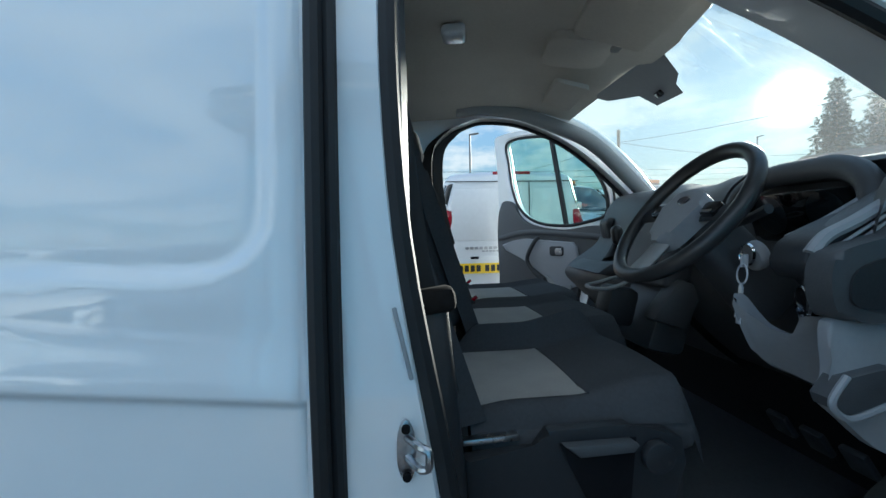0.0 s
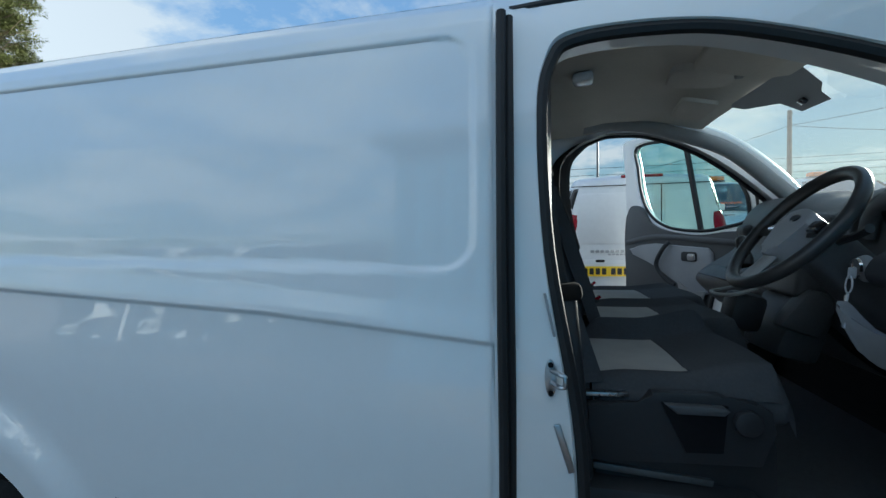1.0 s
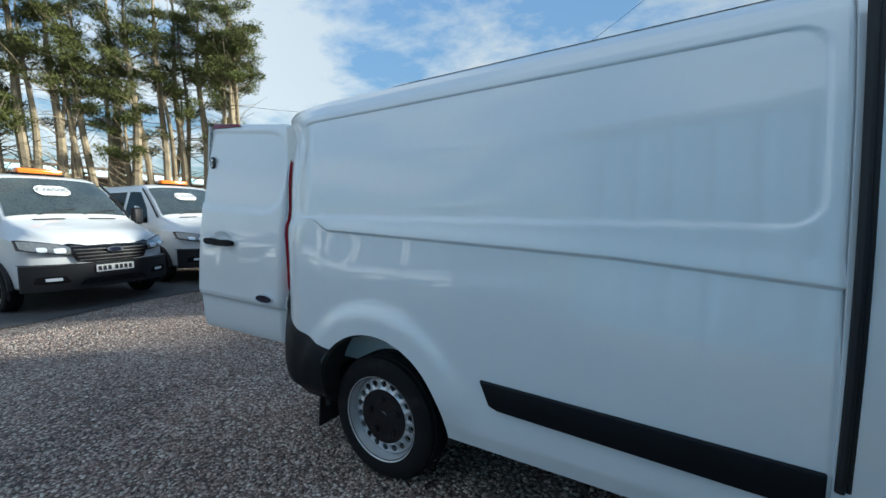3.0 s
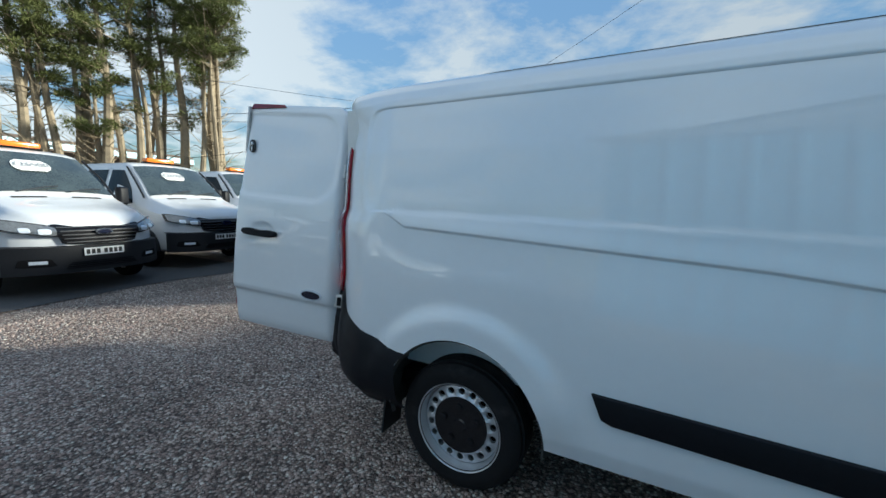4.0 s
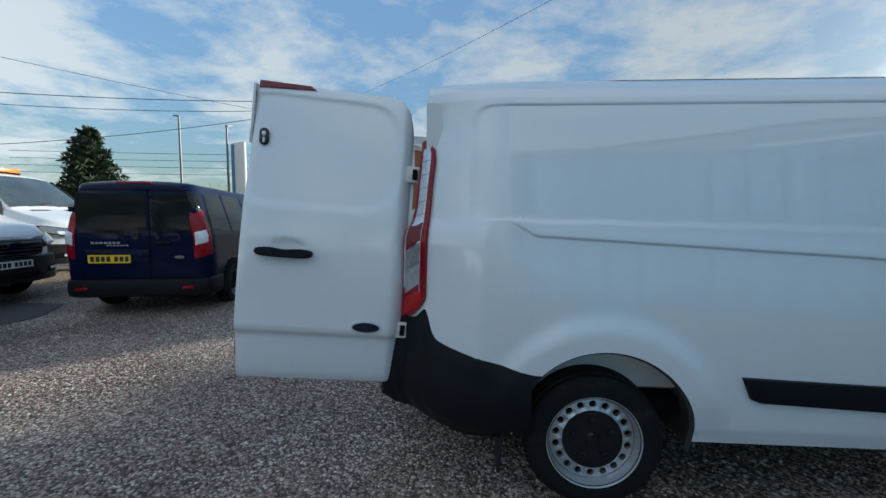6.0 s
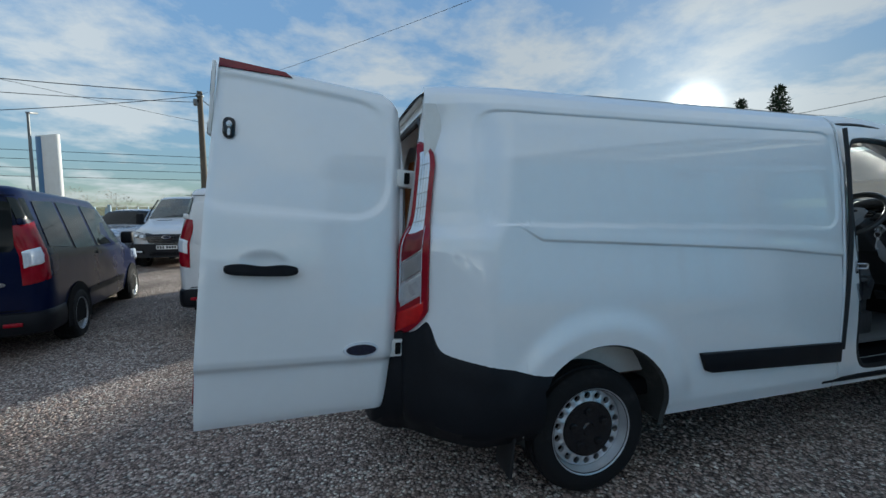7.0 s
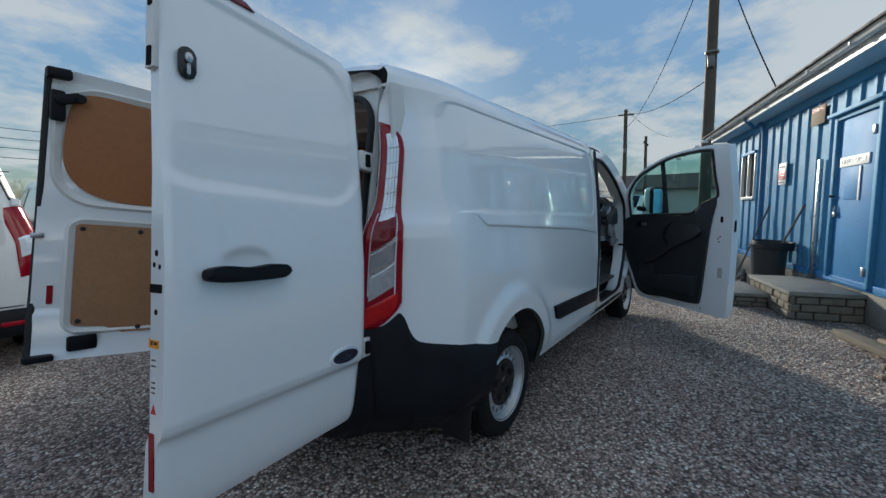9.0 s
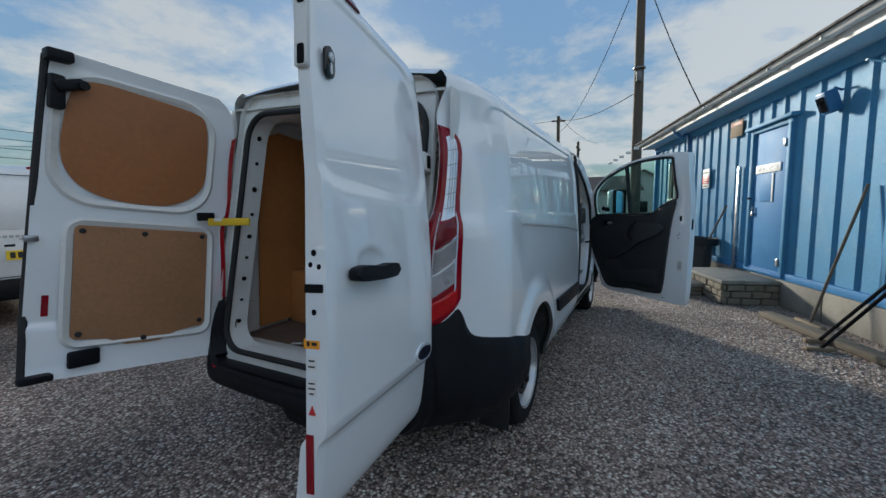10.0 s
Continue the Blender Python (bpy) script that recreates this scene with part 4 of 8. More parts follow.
part("load_seal", tube([Vector((frame_x(z) + 0.045, y, z)) for y, z in A_in], 0.018, 8, closed=True), SEAL, fr_, "black rubber seal")
for k in range(9):
    z = 0.72 + 0.135 * k
    for yy in (0.335, 1.665):
        part("hole", cyl(0.009 if k % 2 else 0.014, 0.01, (frame_x(z) + 0.12, YC + (yy - YC) * 0.985, z), (90, 0, 0), 10), UNDER, fr_)

part("load_floor", box((2.55, 1.62, 0.02), (0.42, YC, 0.56)), PLYFLOOR, van, "worn dirty plywood load floor")
part("threshold", box((0.16, 1.40, 0.03), (-0.87, YC, 0.562), bevel=0.006), PAINT_IN, van, "scuffed white threshold")
part("load_ceiling", box((2.5, 1.6, 0.012), (0.45, YC, 1.965)), PAINT_IN, van)
part("bulkhead", box((0.02, 1.72, 1.44), (1.70, YC, 1.265)), PAINT_IN, van, "white steel bulkhead")
for yy, s_ in ((0.19, 1), (1.81, -1)):
    part("inner_side", box((2.52, 0.012, 1.40), (0.43, yy, 1.26)), PAINT_IN, van)
    outline = [(-0.66, 0.60), (-0.66, 1.70), (-0.62, 1.83), (-0.5, 1.875), (-0.30, 1.85), (-0.26, 1.895), (1.64, 1.90), (1.64, 0.60)]
    part("side_lining", plate(outline, 0.012, lambda u, v, w, yy=yy, s_=s_: (u, yy + s_ * (0.03 + w), v)), PLYLOAD, van, "brown plywood side lining")
    part("wheel_box", box((0.78, 0.20, 0.40), (0.0, yy + s_ * 0.145, 0.77), bevel=0.006), PLYLOAD, van, "plywood wheel arch box")
    for k in range(6):
        part("frame_pressing", box((0.05, 0.022, 0.10), (-0.72, yy + s_ * 0.02, 0.75 + 0.19 * k), bevel=0.005), PAINT_IN, van)
for k in range(5):
    part("roof_bow", box((0.05, 1.5, 0.03), (-0.55 + 0.5 * k, YC, 1.945), bevel=0.008), PAINT_IN, van)
part("lashing_ring", tube(smooth_path([(-0.80, 1.30, 0.585), (-0.82, 1.27, 0.60), (-0.80, 1.22, 0.60), (-0.77, 1.24, 0.59)], 4, closed=True), 0.006, 8, closed=True), STEEL, van)


# ---- rear doors ----
DOORW = [(0.0, 0.0), (0.06, 0.018), (0.14, 0.030), (0.230, 0.040), (0.247, 0.044), (0.270, 0.064), (0.295, 0.071), (0.50, 0.074), (0.70, 0.072), (0.95, 0.058), (1.20, 0.036), (1.40, 0.015), (1.48, 0.003), (1.54, -0.02)]


def door_bounds(v):
    uh = interp(v, [(0, 0.0), (0.05, -0.02), (0.10, -0.028), (0.5, -0.04), (0.9, -0.047), (1.2, -0.04), (1.38, -0.02), (1.46, 0.0), (1.50, 0.035), (1.54, 0.10)])
    uf = interp(v, [(0, 0.800), (0.25, 0.803), (0.9, 0.795), (1.54, 0.773)])
    return uh, uf


def door_w(u, v):
    w = interp(v, DOORW)
    cx, cz, hw, hh, r = 0.46, 1.195, 0.44, 0.295, 0.20
    qx, qz = abs(u - cx) - hw + r, abs(v - cz) - hh + r
    sd_ = math.hypot(max(qx, 0), max(qz, 0)) + min(max(qx, qz), 0) - r
    w -= 0.011 * (1 - sstep(-0.035, 0.0, sd_))
    # hollow behind the handle
    hx, hz = (u - 0.565) / 0.085, (v - 0.70) / 0.045
    w -= 0.014 * max(0.0, 1 - (hx * hx + hz * hz)) ** 0.5 if hx * hx + hz * hz < 1 else 0
    q = min(u / 0.045, 1.0)
    w -= 0.02 * (1 - q) ** 2
    return w


def rear_door(O, U, V, sgn, label, su=1.0, sv=1.0):
    O, U, V = Vector(O), Vector(U).normalized(), Vector(V)
    V = (V - U * V.dot(U)).normalized()
    W = V.cross(U) * sgn
    to3 = lambda u, v, w: O + U * u * su + V * v * sv + W * w
    vs = spans((0, 0.22, 10), (0.22, 0.32, 14), (0.32, 0.62, 10), (0.62, 0.76, 14), (0.76, 1.0, 14), (1.0, 1.44, 16), (1.44, 1.532, 10))
    ss = spans((0, 0.10, 8), (0.10, 0.5, 18), (0.5, 0.86, 22), (0.86, 1, 6))
    VV, F = [], []
    nu, nv = len(ss), len(vs)
    for lay in (0, 1):
        for s_ in ss:
            for v in vs:
                uh, uf = door_bounds(v)
                u = uh + (uf - uh) * s_
                w = door_w(u, v) if lay == 0 else min(interp(v, DOORW), 0.06) - 0.055
                if lay == 0 and (s_ in (0, 1) or v in (vs[0], vs[-1])):
                    w -= 0.006
                VV.append(to3(u, v, w))
    fo = [(i * nv + j, (i + 1) * nv + j, (i + 1) * nv + j + 1, i * nv + j + 1) for i in range(nu - 1) for j in range(nv - 1)]
    n = nu * nv
    F += fo + [tuple(n + k for k in reversed(f)) for f in fo]
    edge = [i * nv for i in range(nu)] + [(nu - 1) * nv + j for j in range(1, nv)] + [i * nv + nv - 1 for i in range(nu - 2, -1, -1)] + [j for j in range(nv - 2, 0, -1)]
    for a, b in zip(edge, edge[1:] + edge[:1]):
        F.append((b, a, a + n, b + n))
    if sgn < 0:
        F = flip(F)
    d = mesh_part("rear_door", VV, F, PAINT, van, label, sharp=38)
    # hinges
    for v in (0.30, 1.13):
        h = part("hinge", plate(rounded(0.11, 0.085, 0.012, 3, -0.055, v), 0.034, lambda a, b, w: to3(a, b, w + 0.0), bevel=0.006), PAINT_IN, d, "white painted hinge")
        part("hinge_pin", plate(rounded(0.026, 0.055, 0.004, 2, -0.045, v), 0.008, lambda a, b, w: to3(a, b, w + 0.034)), UNDER, h)
    # brake light
    part("brake_light", plate([(0.772, 1.495), (0.772, 1.535), (0.52, 1.533), (0.49, 1.512)], 0.022, lambda a, b, w: to3(a, b, w + interp(b, DOORW) - 0.012), bevel=0.005), DARKRED, d, "dark red high brake light")
    return d, to3


rd, R3 = rear_door((-1.037, 0.253, 0.508), (-0.98234, -0.16808, 0.08217), (0.07684, 0.038, 0.99632), 1, "white rear door swung fully open, outer face with black handle")
H0 = 0.075
part("handle", plate([tuple(p)[:2] for p in smooth_path([(0.437, 0.672, 0), (0.445, 0.690, 0), (0.50, 0.697, 0), (0.575, 0.690, 0), (0.65, 0.697, 0), (0.705, 0.690, 0), (0.713, 0.672, 0), (0.70, 0.657, 0), (0.64, 0.651, 0), (0.51, 0.651, 0), (0.45, 0.657, 0)], 4, closed=True)], 0.032, lambda a, b, w: R3(a, b + 0.0, w + H0 + 0.004), bevel=0.010, seg=3), BLACKP, rd, "black plastic grab handle")
part("badge", plate(ellipse(0.162, 0.070, 36, 0.145, 0.315), 0.006, lambda a, b, w: R3(a, b, w + 0.072), bevel=0.002), CLEARLENS, rd, "bright ring of an oval badge")
part("badge_face", plate(ellipse(0.140, 0.050, 36, 0.145, 0.315), 0.003, lambda a, b, w: R3(a, b, w + 0.0785)), BADGE, rd, "dark blue oval badge")
lk = part("lock", plate(rounded(0.045, 0.085, 0.021, 5, 0.722, 1.245), 0.008, lambda a, b, w: R3(a, b, w + 0.028), bevel=0.003), BLACKG, rd, "black lock escutcheon")
part("lock_barrel", plate(ellipse(0.022, 0.028, 16, 0.722, 1.258), 0.006, lambda a, b, w: R3(a, b, w + 0.036), bevel=0.002), STEEL, lk, "steel lock barrel")
part("lock_slot", plate(rounded(0.010, 0.03, 0.004, 3, 0.722, 1.228), 0.004, lambda a, b, w: R3(a, b, w + 0.036)), STEEL, lk)
# free edge of that door: latch, holes, labels, reflector
E3 = lambda a, b, w: R3(0.803 - 0.018 * max(0, (b - 0.25)) + w, b, a)
part("latch", plate(rounded(0.04, 0.30, 0.006, 2, -0.002, 1.36), 0.012, E3, bevel=0.003), PAINT_IN, rd, "white metal edge latch")
part("latch_plate", plate(rounded(0.02, 0.10, 0.004, 2, 0.0, 1.42), 0.014, E3), UNDER, rd)
part("latch_plate", plate(rounded(0.02, 0.05, 0.004, 2, 0.0, 1.24), 0.015, E3), UNDER, rd)
for a, b, r in ((0.03, 0.735, 0.016), (0.02, 0.705, 0.013), (0.045, 0.70, 0.013), (0.03, 0.585, 0.014)):
    part("hole", plate(ellipse(r, r * 1.1, 12, a, b), 0.003, E3), UNDER, rd)
part("edge_slot", plate(rounded(0.055, 0.022, 0.004, 2, 0.03, 0.645), 0.004, E3), UNDER, rd)
part("orange_sticker", plate(rounded(0.048, 0.026, 0.002, 2, 0.022, 0.505), 0.0015, E3), ORANGEL, rd, "orange warning label")
for b, h_ in ((0.455, 0.035), (0.395, 0.045)):
    part("white_sticker", plate(rounded(0.03, h_, 0.003, 2, 0.022, b), 0.0015, E3), PAPER, rd, "small white instruction label")
for a, b, w_, h_ in ((0.022, 0.462, 0.018, 0.004), (0.022, 0.447, 0.02, 0.004), (0.022, 0.405, 0.018, 0.004), (0.022, 0.392, 0.02, 0.004), (0.022, 0.379, 0.014, 0.004), (0.03, 0.505, 0.016, 0.008), (0.012, 0.505, 0.008, 0.012)):
    part("print_bar", plate(rounded(w_, h_, 0.001, 1, a, b), 0.0022, E3), INK, rd)
part("red_triangle", plate([(0.012, 0.325), (0.034, 0.325), (0.023, 0.35)], 0.0018, E3), REDSIGN, rd)
part("edge_reflector", plate(rounded(0.022, 0.15, 0.003, 2, 0.016, 0.20), 0.003, E3), REDLENS, rd, "red edge reflector")

# the other rear door shows its inside
ld, L3 = rear_door((-1.0, 1.80, 0.53), (-0.97, 0.20, 0.115), (0.105, -0.015, 0.994), -1, "white rear door swung open, inside lined with two plywood panels", 1.07, 1.03)
I3 = lambda a, b, w: L3(a, b, min(interp(b, DOORW), 0.06) - 0.056 - w)


def inner_frame():
    bm = bmesh.new()
    out = []
    for (cu, cv, w_, h_, r) in ((0.415, 1.15, 0.62, 0.58, 0.16), (0.367, 0.45, 0.58, 0.58, 0.05)):
        a = [bm.verts.new(I3(u, v, 0.0)) for u, v in rounded(w_ + 0.07, h_ + 0.07, r + 0.03, 6, cu, cv)]
        b = [bm.verts.new(I3(u, v, 0.018)) for u, v in rounded(w_ + 0.04, h_ + 0.04, r + 0.015, 6, cu, cv)]
        c = [bm.verts.new(I3(u, v, 0.006)) for u, v in rounded(w_ - 0.01, h_ - 0.01, r, 6, cu, cv)]
        for A, B in ((a, b), (b, c)):
            n = len(A)
            for k in range(n):
                bm.faces.new((A[k], A[(k + 1) % n], B[(k + 1) % n], B[k]))
    return bm


part("inner_pressing", inner_frame(), PAINT_IN, ld)
UP = [tuple(p)[:2] for p in smooth_path([(0.13, 0.99, 0), (0.115, 1.15, 0), (0.13, 1.35, 0), (0.19, 1.41, 0), (0.42, 1.43, 0), (0.62, 1.43, 0), (0.69, 1.36, 0), (0.715, 1.10, 0), (0.67, 0.96, 0), (0.56, 0.885, 0), (0.38, 0.865, 0), (0.24, 0.89, 0)], 5, closed=True)]
part("upper_lining", plate(UP, 0.008, lambda a, b, w: I3(a, b, w + 0.004)), PLY, ld, "brown stained plywood panel")
LO = [(0.085, 0.20), (0.085, 0.72), (0.10, 0.735), (0.635, 0.735), (0.65, 0.72), (0.65, 0.19), (0.635, 0.175), (0.52, 0.165), (0.44, 0.125), (0.30, 0.125), (0.22, 0.165), (0.10, 0.185)]
lp = part("lower_lining", plate(LO, 0.008, lambda a, b, w: I3(a, b, w + 0.004)), PLYWORN, ld, "scuffed plywood panel with black bolts")
for a, b in ((0.112, 0.708), (0.38, 0.708), (0.622, 0.708), (0.112, 0.46), (0.625, 0.45), (0.112, 0.215), (0.37, 0.15), (0.622, 0.20)):
    part("bolt", plate(ellipse(0.026, 0.026, 12, a, b), 0.008, lambda u, v, w: I3(u, v, w + 0.012), bevel=0.003), SEAL, lp)
# black edge seal and locks on that door
part("edge_seal", tube([L3(0.80 - 0.018 * max(0, v - 0.25), v, interp(v, DOORW) - 0.045) for v in spans((0.0, 1.5, 24))], 0.017, 8), SEAL, ld, "black rubber edge seal")
part("top_latch", box((0.10, 0.07, 0.05), I3(0.74, 1.50, 0.02), bevel=0.01), BLACKP, ld, "black upper latch")
bm = box((0.06, 0.05, 0.16), I3(0.74, 1.34, 0.03), (0, 5, 0), bevel=0.012)
box((0.11, 0.04, 0.05), I3(0.70, 1.38, 0.05), (0, -18, 0), bevel=0.01, bm=bm)
cyl(0.022, 0.03, I3(0.655, 1.39, 0.055), (90, 0, 0), 12, bm=bm)
tl_ = part("latch_body", bm, BLACKP, ld, "black latch mechanism")
part("latch_foot", box((0.12, 0.06, 0.035), I3(0.76, 0.02, 0.02), (0, 6, 0), bevel=0.01), BLACKP, ld, "black lower latch")
part("latch_block", box((0.13, 0.03, 0.085), I3(0.60, 0.085, 0.018), (0, 5, 0), bevel=0.012), BLACKP, ld, "black plastic block")
part("side_catch", box((0.05, 0.03, 0.03), I3(0.79, 0.66, 0.01), bevel=0.006), STEEL, ld)
part("reflector", plate(rounded(0.024, 0.10, 0.003, 2, 0.735, 0.345), 0.003, I3), REDLENS, ld, "red reflector")
# yellow check strap
p0, p1 = I3(0.10, 0.83, 0.02), Vector((-0.93, 1.60, 1.345))
bm = box((0.10, 0.03, 0.05), p0, bevel=0.008)
part("strap_bracket", bm, BLACKP, ld, "black bracket")
d_ = (p1 - p0)
ang = math.degrees(math.atan2(d_.y, d_.x))
part("check_strap", box((d_.length * 1.26, 0.016, 0.046), p0.lerp(p1, 0.72), (0, 0, ang), bevel=0.006), YELLOW, ld, "yellow door check strap")
part("strap_label", box((0.05, 0.018, 0.02), p0.lerp(p1, 0.40), (0, 0, ang), bevel=0.001), PAPER, ld)


# ---- cab doors ----
def ray_out(loop, cx, cy, a):
    """Where a ray from (cx, cy) at angle a leaves a closed outline."""
    dx, dy = math.cos(a), math.sin(a)
    best = 0.0
    n = len(loop)
    for i in range(n):
        x0, y0 = loop[i][0] - cx, loop[i][1] - cy
        x1, y1 = loop[(i + 1) % n][0] - cx, loop[(i + 1) % n][1] - cy
        ex, ey = x1 - x0, y1 - y0
        det = dx * ey - dy * ex
        if abs(det) < 1e-9:
            continue
        t = (x0 * ey - y0 * ex) / det
        s_ = (x0 * dy - y0 * dx) / det
        if t > 0 and -1e-6 <= s_ <= 1 + 1e-6:
            best = max(best, t)
    return cx + dx * best, cy + dy * best


DOUT = [tuple(p)[:2] for p in smooth_path([(a, b, 0) for a, b in ((0.24, 0.385), (0.70, 0.372), (1.20, 0.362), (1.245, 0.39), (1.262, 0.70), (1.272, 1.24), (1.275, 1.75), (1.272, 1.94), (1.24, 1.982), (1.09, 1.992), (0.85, 1.985), (0.62, 1.955), (0.42, 1.895), (0.25, 1.815), (0.09, 1.70), (-0.02, 1.58), (-0.05, 1.45), (-0.045, 1.0), (0.03, 0.76), (0.13, 0.53))], 5, closed=True)]
DWIN = [tuple(p)[:2] for p in smooth_path([(a, b, 0) for a, b in ((1.075, 1.938), (1.10, 1.90), (1.108, 1.70), (1.118, 1.53), (1.06, 1.49), (0.95, 1.435), (0.86, 1.367), (0.80, 1.352), (0.53, 1.345), (0.10, 1.335), (0.055, 1.36), (0.048, 1.55), (0.12, 1.68), (0.29, 1.80), (0.62, 1.917), (0.90, 1.945))], 5, closed=True)]


def cab_door(hinge, away, sgn, label, card, card2):
    """A front door; away: the direction in plan from hinge to free edge; sgn: +1 when the outside lies to the left of that."""
    hx, hy = hinge
    ax, ay = away
    nx, ny = -ay * sgn, ax * sgn                 # towards the outside
    D3 = lambda u, v, w: Vector((hx + ax * u + nx * (w - 0.09 * sstep(1.35, 1.97, v)), hy + ay * u + ny * (w - 0.09 * sstep(1.35, 1.97, v)), v))
    bm = bmesh.new()
    N = 150
    cx, cy = 0.62, 1.62
    loops = []
    angs = [2 * math.pi * k / N for k in range(N)]
    for base, sc, w in ((DWIN, 1.0, 0.0), (DWIN, 1.04, 0.03), (DOUT, 0.985, 0.035), (DOUT, 1.0, 0.02), (DOUT, 0.99, -0.055), (DWIN, 1.06, -0.055), (DWIN, 1.0, -0.03)):
        ring = []
        for a in angs:
            u, v = ray_out(base, cx, cy, a)
            u, v = cx + (u - cx) * sc, cy + (v - cy) * sc
            ring.append(bm.verts.new(D3(u, v, w)))
        loops.append(ring)
    for A, B in zip(loops, loops[1:] + loops[:1]):
        for k in range(N):
            bm.faces.new((A[k], A[(k + 1) % N], B[(k + 1) % N], B[k]))
    d = part("cab_door", bm, PAINT, van, label, sharp=35)
    gl = part("door_glass", plate(DWIN, 0.004, lambda u, v, w: D3(u, v, w - 0.02)), GLASSGREEN, d, "clear door glass", smooth=False)
    gl.visible_shadow = False
    part("glass_bar", plate([(0.522, 1.34), (0.55, 1.34), (0.55, 1.905), (0.52, 1.898)], 0.03, lambda u, v, w: D3(u, v, w - 0.035)), SEAL, d, "black quarter-light bar")
    part("glass_seal", tube([D3(u, v, -0.045) for u, v in DWIN], 0.014, 8, closed=True), SEAL, d, "black rubber glass seal")
    # door card
    C = [tuple(p)[:2] for p in smooth_path([(0.28, 0.45, 0), (0.60, 0.455, 0), (0.93, 0.458, 0), (0.995, 0.51, 0), (1.03, 0.85, 0), (1.07, 1.25, 0), (1.118, 1.485, 0), (1.06, 1.47, 0), (0.94, 1.41, 0), (0.86, 1.345, 0), (0.5, 1.33, 0), (0.08, 1.322, 0), (-0.005, 1.2, 0), (0.035, 0.9, 0), (0.15, 0.66, 0)], 5, closed=True)]
    cd = part("door_card", plate(C, 0.03, lambda u, v, w: D3(u, v, -0.055 - w), bevel=0.010), card, d, "moulded plastic door card")
    A1 = [tuple(p)[:2] for p in smooth_path([(0.14, 1.13, 0), (0.40, 1.24, 0), (0.80, 1.255, 0), (0.98, 1.22, 0), (0.97, 1.14, 0), (0.72, 1.02, 0), (0.50, 0.86, 0), (0.30, 0.80, 0), (0.16, 0.95, 0)], 5, closed=True)]
    part("armrest", plate(A1, 0.035, lambda u, v, w: D3(u, v, -0.080 - w), bevel=0.016, seg=3), card2, cd, "raised armrest pad")
    part("pull_handle", tube(smooth_path([D3(0.66, 1.27, -0.10), D3(0.635, 1.22, -0.135), D3(0.61, 1.12, -0.14), D3(0.635, 1.04, -0.11)], 5), 0.017, 8), BLACKP, cd, "black pull handle")
    rel = part("release_recess", plate(rounded(0.15, 0.07, 0.02, 4, 0.30, 1.24), 0.012, lambda u, v, w: D3(u, v, -0.108 - w * 0.5), bevel=0.003), BLACKP, cd)
    part("release_lever", plate(rounded(0.07, 0.035, 0.012, 4, 0.33, 1.24), 0.012, lambda u, v, w: D3(u, v, -0.114 - w), bevel=0.004), STEEL, rel, "silver release lever")
    part("speaker", plate(rounded(0.22, 0.22, 0.04, 4, 0.36, 0.68), 0.010, lambda u, v, w: D3(u, v, -0.084 - w), bevel=0.004), card2, cd, "speaker grille")
    part("door_bin", plate([(0.45, 0.55), (0.95, 0.54), (0.98, 0.74), (0.50, 0.70)], 0.05, lambda u, v, w: D3(u, v, -0.080 - w), bevel=0.014), card, cd)
    # edge hardware
    part("edge_latch", box((0.03, 0.03, 0.11), D3(1.255, 1.24, -0.02), (0, 0, math.degrees(math.atan2(ay, ax))), bevel=0.004), UNDER, d, "dark door latch")
    part("edge_label", plate(rounded(0.055, 0.11, 0.004, 2, 1.175, 0.80), 0.002, lambda u, v, w: D3(u, v, -0.056 - w)), PAPER, d, "pale data label")
    for k in range(9):
        part("label_bar", plate(rounded(0.044, 0.004, 0.001, 1, 1.175, 0.76 + 0.010 * k), 0.001, lambda u, v, w: D3(u, v, -0.0585 - w)), GREYINK, d)
    for u, v in ((1.14, 1.12), (1.16, 1.14), (1.15, 1.09), (0.30, 0.44), (0.50, 0.43), (0.75, 0.425), (1.0, 0.42)):
        part("hole", plate(ellipse(0.016, 0.012, 10, u, v), 0.002, lambda a, b, w: D3(a, b, -0.056 - w)), UNDER, d)
    part("edge_slot", plate(rounded(0.024, 0.055, 0.006, 2, 1.168, 1.30), 0.004, lambda a, b, w: D3(a, b, -0.056 - w)), UNDER, d)
    # mirror
    mz, mu = 1.50, 0.16
    mb = part("mirror_housing", box((0.13, 0.22, 0.34), D3(mu, mz - 0.01, 0.20), (0, 0, math.degrees(math.atan2(ny, nx)) - 90 - 0 * sgn), bevel=0.05, seg=4), PAINT, d, "door mirror")
    part("mirror_arm", tube([D3(0.12, 1.42, 0.0), D3(0.14, 1.40, 0.10), D3(mu, 1.40, 0.18)], 0.028, 8), BLACKP, mb)
    mg = D3(mu + 0.068, mz, 0.20)
    part("mirror_glass", box((0.006, 0.18, 0.28), mg, (0, 0, math.degrees(math.atan2(ay, ax)) + 180 + 6 * sgn), bevel=0.002), MIRROR, mb, "mirror glass")
    part("mirror_rim", box((0.012, 0.205, 0.31), D3(mu + 0.058, mz, 0.20), (0, 0, math.degrees(math.atan2(ay, ax)) + 180), bevel=0.03, seg=3), BLACKP, mb)
    for v in (0.70, 1.18):
        part("door_hinge", box((0.09, 0.05, 0.07), D3(-0.03, v, -0.03), bevel=0.012), STEEL, d, "door hinge")
    part("check_link", tube([D3(0.0, 0.98, -0.05), D3(-0.03, 0.98, -0.14)], 0.012, 8), UNDER, d)
    return d


cab_door((3.06, -0.02), (-0.570, -0.822), 1, "white driver's door standing wide open, dark inner card", CARD, CABBLACK)


